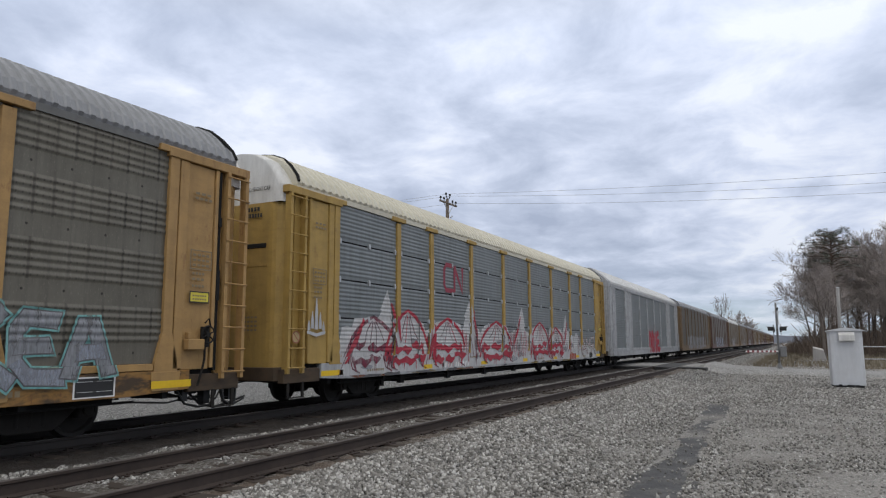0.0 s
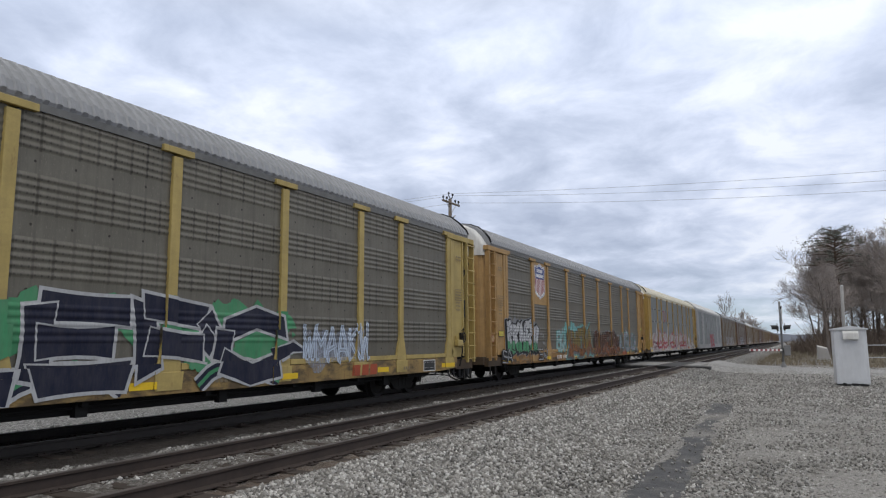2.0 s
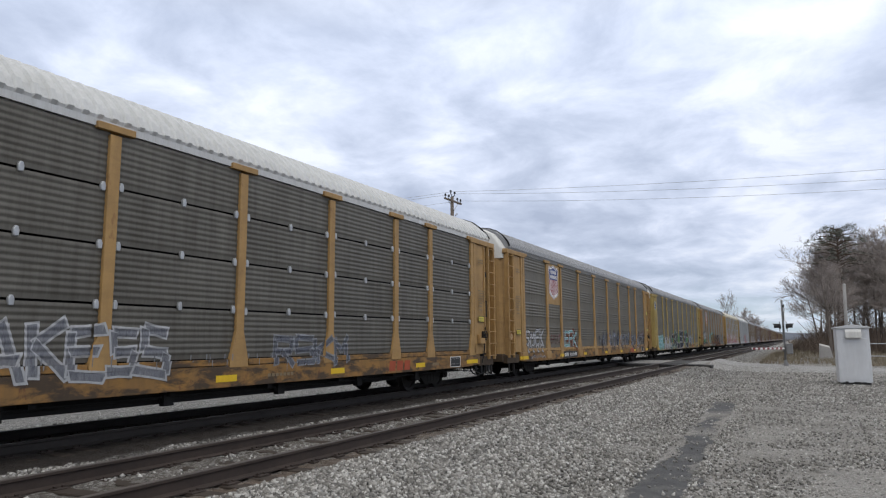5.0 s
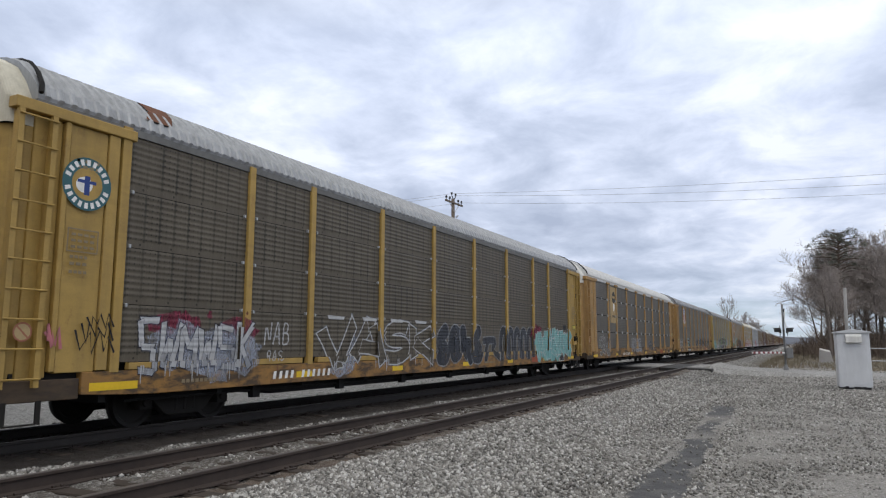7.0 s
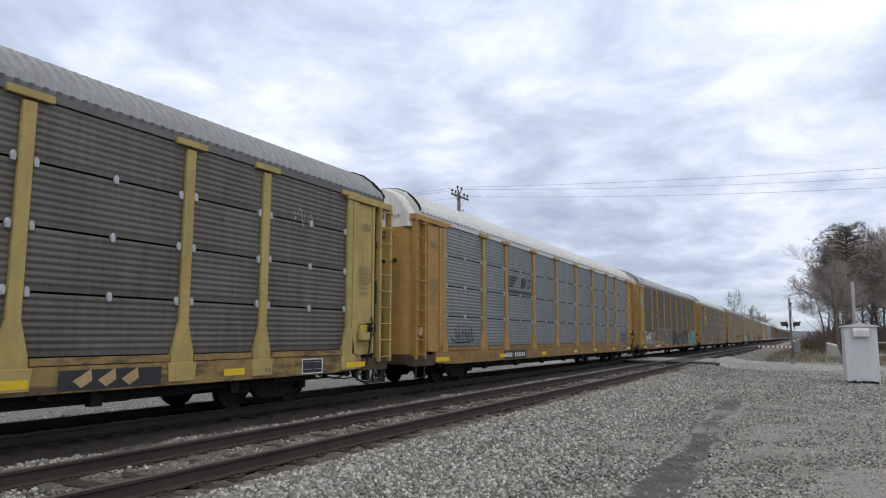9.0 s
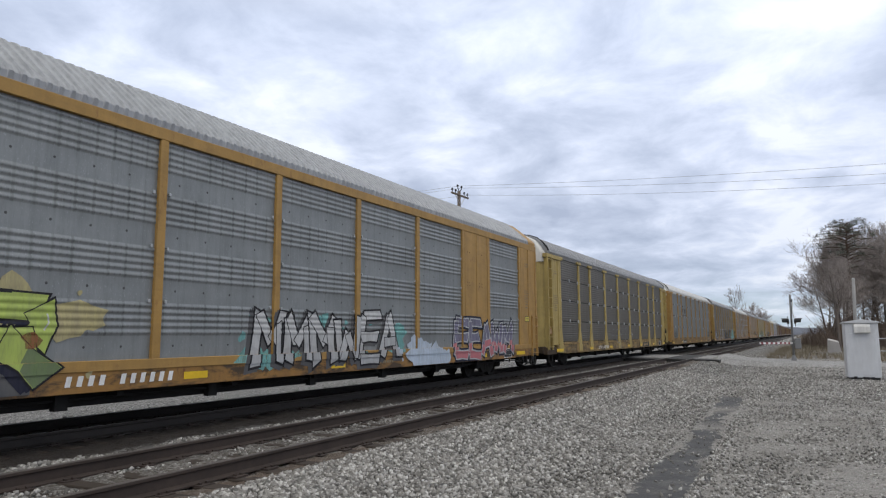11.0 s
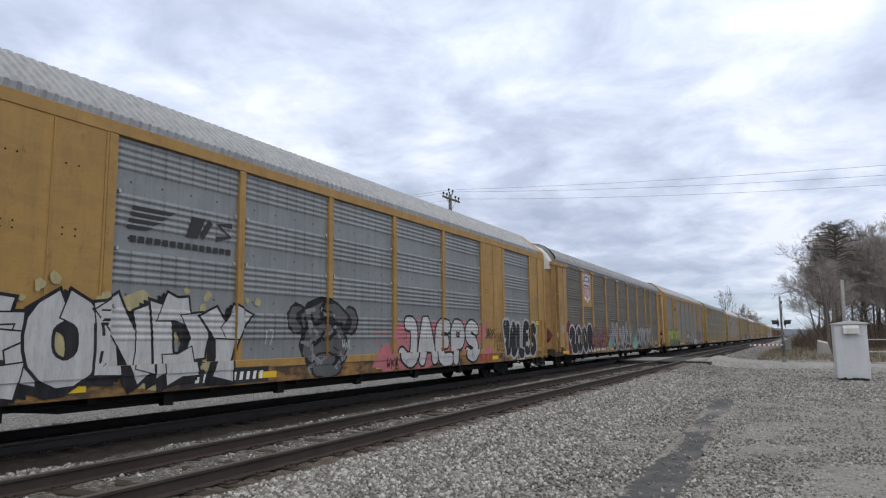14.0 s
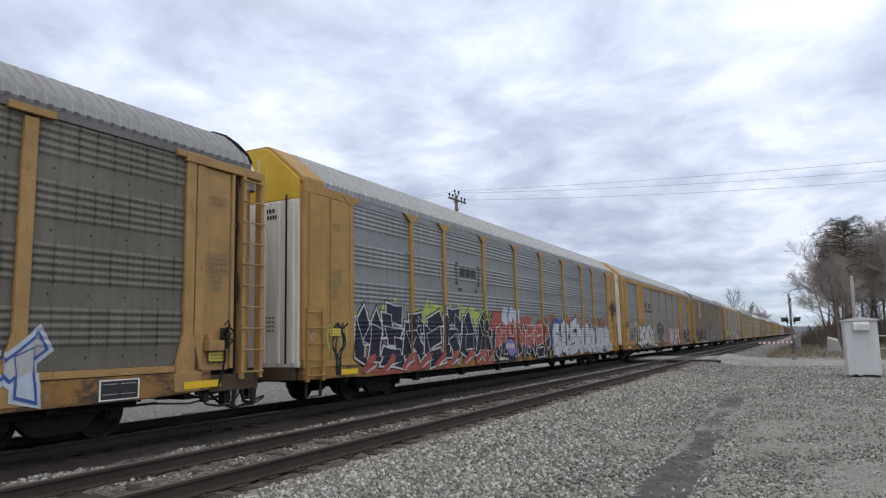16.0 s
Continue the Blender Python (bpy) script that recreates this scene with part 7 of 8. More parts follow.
def art_car_ten(lay, rng):
    haze(lay, rng, -9.7, -3.9, 0.9, 2.1, S_SAND, 22)
    piece(lay, rng, "BONDY", -9.4, -4.1, 0.74, 2.18, S_BLACK, S_BRIGHT, None, None, S_BLACK, None, 0.56, 0.05, throw=(-0.16, -0.10), lean=0.08)
    lay.add(bar([(-10.3, 0.95), (-9.6, 1.0), (-8.9, 0.85)], [0.06, 0.42, 0.34], 0.4), S_BLACK)
    lay.add(bar([(-9.9, 0.98), (-9.4, 1.0), (-8.9, 0.90)], [0.04, 0.26, 0.22], 0.4), S_BRIGHT)
    # a dark, rounded shape with two knobs, full of grey swirls
    for dx, dz, rx, rz in ((-.98, .42, .34, .34), (.98, .42, .34, .34), (0, .40, .98, .50), (0, -.15, .88, .62), (0, -.6, .62, .3)):
        lay.add(blob(rng, -1.6 + dx, 1.45 + dz, rx, rz, 22, .08), S_BLACK)
        lay.add(blob(rng, -1.6 + dx, 1.45 + dz, rx * .84, rz * .82, 22, .12), S_GREY)
    for i in range(34):
        x, z = -1.6 + rng.uniform(-.75, .75), rng.uniform(0.85, 2.1)
        stroke(lay, rounded([(x, z), (x + rng.uniform(-.2, .2), z + rng.uniform(-.15, .2)), (x + rng.uniform(-.3, .3), z + rng.uniform(-.2, .2))]), rng.uniform(.03, .12), rng.choice((S_BLACK, S_BLACK, S_DIM, SHEET_COOL)))
    tag_line(lay, rng, "WNL", -0.95, -0.55, 1.2, 1.42, S_WHITE, 0.035)
    tag_line(lay, rng, "WNL", -10.6, -9.7, 1.75, 2.05, S_BLACK, 0.04)
    tag_line(lay, rng, "17", -3.6, -3.3, 1.35, 1.65, S_BRIGHT, 0.03)
    haze(lay, rng, 0.6, 7.6, 0.8, 1.75, S_PINK, 20)
    lettering(lay, rng, "JAEPS", 1.6, 6.75, 0.66, 2.04, S_BLACK, S_BRIGHT, None, None, 0.36, None, 0.06, 0.03)
    for i in range(16):
        x, z = rng.uniform(1.8, 6.6), rng.uniform(0.8, 2.0)
        stroke(lay, [(x, z), (x + rng.uniform(-.1, .1), z - .12), (x + rng.uniform(-.12, .12), z - .28)], 0.018, S_BLACK, False)
    tag_line(lay, rng, "JAEPS", 7.2, 8.1, 1.42, 1.72, S_BLACK, 0.035)
    tag_line(lay, rng, "CRACK", 8.1, 9.0, 1.28, 1.58, S_BLACK, 0.03)
    tag_line(lay, rng, "KILLS", 8.2, 9.0, 0.98, 1.22, S_BLACK, 0.03)
    tag_line(lay, rng, "WNZ", 0.9, 1.5, 0.66, 0.95, S_BLACK, 0.03)
    lettering(lay, rng, "VOLES", 8.9, 12.3, 0.70, 2.05, S_WHITE, S_BLACK, S_WHITE, None, 0.50, None, 0.045, 0.1)
    scrawl(lay, rng, -12.7, -12.1, 1.9, 2.15, S_BLACK, 0.035)
    tag_line(lay, rng, "BSCO", -12.9, -12.1, 2.0, 2.25, S_BLACK, 0.035)
    tag_line(lay, rng, "ENCR", -11.7, -10.6, 1.15, 1.65, S_BLACK, 0.035)


def art_car_eleven(lay, rng):
    haze(lay, rng, -11.5, -4.0, 2.0, 2.25, S_LIME, 14)
    cloud_of(lay, rng, -11.4, -3.8, 0.82, 1.15, S_ROSE, 34)
    piece(lay, rng, 7, -11.6, -3.7, 0.74, 2.28, S_BRIGHT, S_NIGHT, S_NIGHT, S_BLACK, None, None, 0.62, 0.055, 0.03, lean=0.2)
    for i in range(9):
        x = -11.3 + i * 0.9
        lay.add(bar([(x, 0.72), (x + rng.uniform(.2, .5), 0.95), (x + rng.uniform(.5, .9), 1.12)], [0.16, 0.22, 0.03], 0.3), S_ROSE)
        lay.add(bar([(x + .1, 0.70), (x + rng.uniform(.3, .5), 0.84), (x + rng.uniform(.5, .8), 0.90)], [0.03, 0.06, 0.02], 0.3), S_BRIGHT)
    for k in range(12):
        a = math.radians(15 + 150 * k / 11)
        lay.add(ribbon([(-3.95 + .2 * math.cos(a), 1.95 + .15 * math.sin(a)), (-3.95 + .5 * math.cos(a), 1.95 + .42 * math.sin(a))], [0.06, 0.02]), S_LIME if k % 2 else S_BLACK)
    for x, z, r in ((-4.05, 1.86, .20), (-3.8, 1.62, .14)):
        lay.add(blob(rng, x, z, r + .05, r + .05, 14, 0), S_BRIGHT)
        lay.add(blob(rng, x, z, r, r, 14, 0), S_NIGHT)
    haze(lay, rng, -3.4, 2.2, 1.55, 2.1, S_ROSE, 18)
    haze(lay, rng, -2.6, -1.0, 2.2, 2.3, S_PALE, 3)
    piece(lay, rng, 6, -3.4, 2.4, 0.70, 2.0, S_BRIGHT, S_ROSE, S_NIGHT, None, S_NIGHT, None, 0.46, 0.045, lean=0.2)
    lay.add(blob(rng, -2.05, 1.12, 0.52, 0.36, 20, .06), S_NIGHT)
    lay.add(blob(rng, -2.05, 1.12, 0.46, 0.30, 20, .06), S_LILAC)
    for k in range(5):
        lay.add(blob(rng, -2.37 + k * 0.16, 1.16 + 0.02 * (k % 2), 0.075, 0.10, 9, .1), S_BRIGHT)
    haze(lay, rng, 2.6, 11.9, 1.9, 2.2, S_MIST, 12)
    cloud_of(lay, rng, 2.9, 11.8, 0.85, 1.6, S_BRIGHT, 46)
    piece(lay, rng, 8, 2.5, 12.0, 0.70, 2.08, S_BLUE, S_BRIGHT, None, None, None, None, 0.60, 0.032, line=S_PALE, lean=0.16)
    stroke(lay, rounded([(2.5, 1.0), (2.45, 1.8), (3.0, 2.22), (3.7, 2.1)]), 0.14, S_BLUE, False)
    for k in range(11):
        x = -12.3 + rng.uniform(-.1, .1)
        stroke(lay, rounded([(x, 0.7), (x + rng.uniform(-.1, .1), 1.1), (x + rng.uniform(-.45, .45), 1.45), (x + rng.uniform(-.5, .5), 1.85)]), 0.05, S_LIME if k < 4 else S_BLACK, False)
    # a dark bush of strokes on the end sheet
    stroke(lay, rounded([(12.74, 2.12), (12.80, 2.35), (12.84, 2.6)]), 0.06, S_BLACK, False)
    for i in range(13):
        lean = (i - 6) / 6
        tip = (12.84 + lean * 0.70 + rng.uniform(-.05, .05), 3.22 - 0.30 * lean * lean + rng.uniform(-.12, .08))
        elbow = (12.84 + lean * 0.42, 2.78 + rng.uniform(-.06, .06))
        stroke(lay, rounded([(12.83, 2.50), elbow, tip]), 0.026, S_BLACK, False)
        for _ in range(3):
            x, z = elbow[0] + (tip[0] - elbow[0]) * rng.random(), elbow[1] + (tip[1] - elbow[1]) * rng.random()
            stroke(lay, rounded([(x, z), (x + rng.uniform(-.08, .08), z + .08), (x + rng.uniform(-.13, .13), z + rng.uniform(.10, .2))]), rng.uniform(.03, .07), S_BLACK, False)


def art_car_twelve(lay, rng):
    piece(lay, rng, 6, 2.0, 9.4, 0.72, 1.65, S_BLUE, S_WHITE, S_PALE, S_PALE, fat=0.36, edge=0.04)


def art_red_blot(lay, rng):
    lettering(lay, rng, 4, -1.0, 3.2, 0.7, 2.3, S_RED, S_RED, None, None, 0.3)


def art_far(colour_a, colour_b, x0, x1):
    def make(lay, rng):
        wildstyle(lay, rng, x0, x1, 0.75, 2.1, colour_a, colour_b, None, 0, 0.26)
    return make


def pale_emblem(lay, rng):
    """A pale panel with a small dark shield and two lines of bars."""
    panel(lay, -8.95, -7.22, 2.55, 4.60, TAN_PALE)
    lay.add(blob(rng, -8.08, 4.0, 0.42, 0.34, 10, 0.08), INK)
    panel(lay, -8.38, -7.78, 3.95, 4.08, TAN_PALE)
    lay.add(blob(rng, -8.08, 3.45, 0.22, 0.24, 10, 0.08), INK_WHITE)
    stencil(lay, rng, -8.6, -7.6, 2.85, 2.98, INK, 8)


def art_car_four(lay, rng):
    lettering(lay, rng, 4, -11.6, -9.4, 0.75, 1.75, S_WHITE, SHEET_SOOT, None, None, 0.30, None, 0.035)
    piece(lay, rng, 5, -3.6, -0.6, 0.85, 1.75, S_WHITE, S_SHADE, fat=0.3, edge=0.035)
    drips(lay, rng, -3.5, 3.0, 1.2, 0.4, S_DIM, 14)
    piece(lay, rng, 4, 2.0, 4.6, 0.9, 1.6, S_DIM, S_SHADE, fat=0.26, edge=0.03)


def head_words(car, text_mat, rows, backing=None):
    """Words across the head of the rear door."""
    lay = Layers()
    for text, y0, y1, z0, z1 in rows:
        words(lay, text, y0, y1, z0, z1, text_mat)
    if backing:
        lay.items.insert(0, (([(0.40, 4.60), (0.90, 4.60), (0.90, 5.10), (0.40, 5.10)], [(0, 1, 2, 3)]), backing))
    me = lay.mesh("door_words", lambda x, z, zv: 0.0)
    me.transform(Matrix(((0, 1, 0, -END - 0.055), (-1, 0, 0, 0), (0, 0, 1, 0), (0, 0, 0, 1))))
    return part("door_words", me, car)


def door_tag(car, label, make, seed):
    """Sprayed paint on the rear door."""
    lay = Layers()
    make(lay, random.Random(seed))
    me = lay.mesh("door_graffiti", lambda x, z, zv: 0.0)
    me.transform(Matrix(((0, 1, 0, -END - 0.055), (-1, 0, 0, 0), (0, 0, 1, 0), (0, 0, 0, 1))))
    return part("door_graffiti", me, car, label)


def door_stencils(lay, rng):
    """Faint number and notes on the rear door, as bars."""
    stencil(lay, rng, 0.52, 0.88, 4.24, 4.33, INK, 4)
    stencil(lay, rng, 0.50, 0.95, 4.10, 4.19, INK, 6)
    for k in range(4):
        stencil(lay, rng, 0.50, 0.90, 1.95 - k * 0.09, 1.99 - k * 0.09, INK_FAINT, 4)


def graffiti(fn, label):
    return ("graffiti", label, fn)


def marks(*more, front=(2.02,), rear=(), red=True):
    return [("sill_marking", "", lambda lay, rng: sill_marks(lay, rng, red)), ("stencilling", "", lambda lay, rng: end_marks(lay, rng, front, rear))] + [("emblem" if i % 2 == 0 else "stencilling", "", m) for i, m in enumerate(more)]


CARS = {
    0: dict(kind="B", body=YELLOW, sill=GREY_BODY, roof=ROOF_CREAM, sheet=SHEET_BLUE, door=YELLOW, head=WHITE,
            label="yellow auto rack car with cream roof and red-white graffiti", art=[graffiti(art_red_spikes, "jagged red and white graffiti")] + marks(round_mark(-6.25, -4.95, 3.02, 3.80, LOGO_RED), number_board(-6.6))),
    1: dict(kind="A", body=TAN, sill=SILL_TAN, roof=ROOF, sheet=SHEET_WARM, door=TAN, head=WHITE,
            label="tan auto rack car with grey sides and striped shield emblem", art=[graffiti(art_car_one, "white, green and rust-orange graffiti")] + marks(shield(-8.08, 3.91, 1.27, 1.45), number_board(-6.2), front=(2.13,), rear=(1.62,))),
    2: dict(kind="A", body=LEMON, sill=SILL_LEMON, roof=ROOF, sheet=SHEET_WARM, door=YELLOW, head=WHITE,
            label="yellow auto rack car with grey sides and black-green graffiti", art=[graffiti(art_car_two, "black letters on green with white edges")] + marks(roundel(-12.52, 3.95, 0.34, LOGO_TEAL, LOGO_BLUE), number_board(-7.6, True), front=(), rear=())),
    3: dict(kind="A", body=TAN, sill=SILL_TAN, roof=ROOF, sheet=SHEET_WARM, door=TAN, head=WHITE,
            label="tan auto rack car with shield emblem and worn pale graffiti", art=[graffiti(art_car_three, "worn white, turquoise and violet graffiti")] + marks(shield(-8.08, 3.91, 1.27, 1.45), number_board(-7.0, True), front=(3.12, 2.0), rear=(1.62,))),
    4: dict(kind="B", body=TAN, sill=SILL_TAN, roof=ROOF_BRIGHT, sheet=SHEET_SOOT, door=TAN, head=WHITE,
            label="tan auto rack car with sooty corrugated sides and pale emblem panel", art=[graffiti(art_car_four, "white outlined tags")] + marks(pale_emblem, number_board(-6.0))),
    5: dict(kind="D", body=YELLOW, sill=SILL_TAN, roof=ROOF_STEEL, sheet=SHEET_DARK, door=YELLOW, head=CREAM,
            label="yellow auto rack car with dark brown-grey sides and white graffiti", art=[graffiti(art_car_five, "white, grey and turquoise graffiti")] + marks(roundel(-12.56, 3.74, 0.40, LOGO_TEAL, YELLOW), number_board(-8.4))),
    6: dict(kind="B", body=TAN_DEEP, sill=SILL_GOLD, roof=ROOF_BRIGHT, sheet=SHEET_BLUE, door=TAN_DEEP, head=WHITE,
            label="tan auto rack car with blue-grey corrugated sides and white roof", art=[graffiti(art_car_six, "small dark blue tags")] + marks(striped_mark(-7.2, -4.95, 2.98, 3.62, INK), number_board(-7.4, True), front=(1.62,), red=False)),
    7: dict(kind="B", body=LEMON, sill=SILL_LEMON, roof=ROOF, sheet=SHEET_SOOT, door=LEMON, head=WHITE,
            label="lemon-yellow auto rack car with weathered grey corrugated sides", art=[graffiti(art_car_seven, "faint silver graffiti")] + marks(lambda lay, rng: (panel(lay, 4.55, 6.3, 0.63, 0.92, INK), [lay.add(bar([(4.85 + 0.4 * k, 0.72), (5.05 + 0.4 * k, 0.84)], [0.16, 0.16], 0.3), TAN_PALE) for k in range(3)]), number_board(-6.0), front=(1.5,), red=False)),
    8: dict(kind="C", body=TAN_DEEP, sill=SILL_TAN, roof=ROOF_STEEL, sheet=SHEET_COOL, door=CREAM, head=YELLOW, solid=((-9.05, -7.12), (7.12, 9.05)), split=4.6,
            label="ochre auto rack car with grey sheet panels and lime-green graffiti", art=[graffiti(art_car_eight, "lime-green and violet graffiti")] + marks(bracket_mark(-8.85, -7.4, 3.42, 3.98, INK), number_board(-5.9), front=(1.9,), rear=(1.42,), red=False)),
    9: dict(kind="A", body=TAN, sill=SILL_TAN, roof=ROOF, sheet=SHEET_WARM, door=TAN, head=WHITE,
            label="tan auto rack car with shield emblem and silver and pink graffiti", art=[graffiti(art_car_nine, "black, pink and silver graffiti")] + marks(shield(-8.08, 3.91, 1.27, 1.45), number_board(-6.8), front=())),
    10: dict(kind="C", body=TAN_DEEP, sill=SILL_TAN, roof=ROOF_STEEL, sheet=SHEET_COOL, door=WHITE, head=CREAM, solid=((-9.05, -7.12), (7.12, 9.05)), split=4.5,
             label="ochre auto rack car with grey sheet panels and bold white graffiti", art=[graffiti(art_car_ten, "bold white letters with black edges")] + marks(striped_mark(-6.7, -4.5, 3.0, 3.62, INK), number_board(-5.6, True), front=(1.9,), rear=(1.42,))),
    11: dict(kind="C", body=TAN_DEEP, sill=SILL_TAN, roof=ROOF_STEEL, sheet=SHEET_COOL, door=WHITE, head=HEAD_YELLOW, solid=(), wing=True, eave=EAVE_COOL, split=4.5,
             label="ochre auto rack car with silvery sides and blue-white graffiti", art=[graffiti(art_car_eleven, "black, red, blue and white graffiti")] + marks(bracket_mark(-6.35, -4.65, 3.12, 3.78, INK), number_board(-4.2, True), front=(2.0,), rear=(1.55,))),
    12: dict(kind="A", body=TAN, sill=SILL_TAN, roof=ROOF, sheet=SHEET_WARM, door=TAN, head=WHITE,
             label="tan auto rack car with grey sides and white-blue tag", art=[graffiti(art_car_twelve, "white and blue graffiti")] + marks(front=(1.12,))),
    -1: dict(kind="C", body=GREY_BODY, sill=GREY_BODY, roof=ROOF_BRIGHT, sheet=SHEET_BLUE, door=GREY_BODY, head=GREY_BODY, solid=((-9.05, -7.12), (7.12, 9.05)),
             label="pale grey auto rack car with dark panels and red tag", art=[graffiti(art_red_blot, "red graffiti")]),
}


def far_spec(k):
    rng = random.Random(100 + k)
    kinds = [("A", TAN_OLD, SHEET_DARK, ROOF), ("A", BROWN_BODY, SHEET_DARK, ROOF), ("D", TAN_OLD, SHEET_DARK, ROOF_BRIGHT), ("A", TAN_OLD, SHEET_WARM, ROOF)]
    kind, body, sh, rf = kinds[{-2: 0, -3: 1, -4: 2, -5: 0, -6: 1}.get(k, rng.randrange(4))]
    return dict(kind=kind, body=body, sill=body, roof=rf, sheet=sh, door=body, head=WHITE if rng.random() < 0.5 else body, near=False,
                label="weathered auto rack car with dark grey-brown sides", art=[graffiti(art_far(rng.choice((S_SILVER, S_PALE, S_WHITE)), rng.choice((S_GREY, S_SILVER, S_PALE)), -7 + rng.uniform(-3, 2), 3 + rng.uniform(-3, 5)), "pale graffiti")])


TRAIN = {}
for number in range(FIRST, LAST + 1):
    spec = CARS[number] if number in CARS else far_spec(number)
    spec["seed"] = 50 + number
    spec["shift"] = {2: 0.24, 3: 0.34, 4: 0.4, 5: 0.45, 6: 0.43, 7: 0.4, 8: 0.31, 9: 0.18, 10: 0.05, 11: -0.15}.get(number, 0.0)
    spec["solid"] = spec.get("solid", ())
    TRAIN[number] = auto_rack(spec)
    if number in (0, 1, 2, 3, 4, 6, 7, 9, 12):
        head_words(TRAIN[number], INK, [("EXCESS HEIGHT CAR", -1.1, -0.25, 4.68, 4.77), ("EXCESS HEIGHT CAR", 0.30, 1.15, 4.68, 4.77)])
    elif number in (8, 10):
        head_words(TRAIN[number], INK, [("EXCESS", 0.45, 0.85, 4.95, 5.06), ("HEIGHT", 0.45, 0.85, 4.80, 4.91), ("CAR", 0.53, 0.77, 4.65, 4.76)], INK_WHITE if number == 8 else None)
    if number in CARS and number >= 0:
        tagged(door_tag(TRAIN[number], "", door_stencils, number), kind="stuff").name = "door_stencilling"


def maroon_door(lay, rng):
    cloud_of(lay, rng, 0.4, 1.0, 1.25, 1.7, S_MAROON, 5)
    cloud_of(lay, rng, -1.0, -0.6, 1.25, 1.75, S_MAROON, 5)
    for z in (1.2, 1.45, 1.7):
        scrawl(lay, rng, -1.25, -0.35, z, z + 0.2, S_WHITE, 0.028)


def blue_door(lay, rng):
    lay.add(blob(rng, -0.75, 1.45, 0.16, 0.18, 10, .15), S_BLUE)
    scrawl(lay, rng, -1.1, -0.3, 1.6, 1.8, S_DIM, 0.03)


def roof_patch(car, x0, x1, mat):
    """A patch of rust on the near slope of a roof."""
    rng = random.Random(8)
    prof = roof_profile("A")[2:6]
    rows = [[(x0 + (x1 - x0) * i / 6 + 0.10 * k + rng.uniform(-.06, .06), y * 1.012, z + 0.028) for k, (y, z) in enumerate(prof)] for i in range(7)]
    part("rust_patch", Geo().grid(rows).mesh("rust_patch", RUST, outward=False), car, "rust-brown patch on the roof")


roof_patch(TRAIN[5], -11.5, -10.95, RUST)
door_tag(TRAIN[9], "maroon patch with white scrawl", maroon_door, 4)
door_tag(TRAIN[2], "small blue blot and white scrawl", blue_door, 5)


# ---------------------------------------------------------------- beside the crossing
def relay_cabinet():
    """Signal equipment house on a low dark base."""
    x, y = 32.1, -1.40
    z = rise_of(32, -2) - 0.02
    t = thing("relay_cabinet", "silver-grey metal signal cabinet standing on gravel beside the crossing", "signal cabinet", at=pose(x, y, z, 0, 0, 2.0))
    g = Geo().box(0.0, 1.15, -1.16, 0.0, 0.10, 2.26)
    part("body", g.mesh("body", BOX_PAINT, bevel=0.02), t)
    g = Geo().prism([(-1.21, 2.24), (-1.21, 2.29), (-0.58, 2.40), (0.05, 2.29), (0.05, 2.24)], -0.07, 1.22, "x")
    part("cap_roof", g.mesh("cap_roof", BOX_PAINT, bevel=0.01), t)
    g = Geo().prism([(-0.02, 1.86), (-0.16, 1.86), (-0.16, 2.10), (-0.10, 2.20), (0.0, 2.20)], -0.87, -0.32, "y")
    part("vent_hood", g.mesh("vent_hood", WHITE, bevel=0.012), t, "white sheet-metal vent hood")
    part("door", Geo().box(-0.003, 0.01, -1.06, -0.10, 0.22, 1.84).mesh("door", BOX_PAINT, bevel=0.008), t)
    for dy in (-1.05, -0.1):
        part("foot", Geo().box(0.05, 1.1, dy - 0.05, dy + 0.05, 0.0, 0.12).mesh("foot", NEAR_BLACK), t)
    rng = random.Random(3)
    for i in range(9):
        a = -1.02 + i * 0.1
        g = Geo().prism([(-0.10, a), (0.12, a - 0.02), (0.14, a + 0.11), (-0.06, a + 0.12)], 0.0, 0.13 + rng.uniform(-.03, .03), "z")
        part("cable_duct", g.mesh("cable_duct", RUBBER, bevel=0.01), t, "black rubber cable duct at the foot")
    return t


relay_cabinet()


def slim_pole(x, y, top, r, label):
    t = thing("service_pole", label, "pole", at=pose(x, y, rise_of(x, y) - 0.1))
    h = top - rise_of(x, y)
    part("shaft", Geo().tube([(0, 0, 0), (0.0, 0.01, h * 0.5), (0.0, -0.05, h)], [r, r * 0.92, r * 0.8], 10).mesh("shaft", GREY_POLE, smooth=True), t)
    part("cap", Geo().tube([(0.0, -0.05, h), (0.0, -0.05, h + 0.03)], [r * 0.9, r * 0.5], 10).mesh("cap", GALV), t)
    return t


slim_pole(37.8, -2.12, 4.05, 0.085, "slim pale grey pole standing behind the signal cabinet")


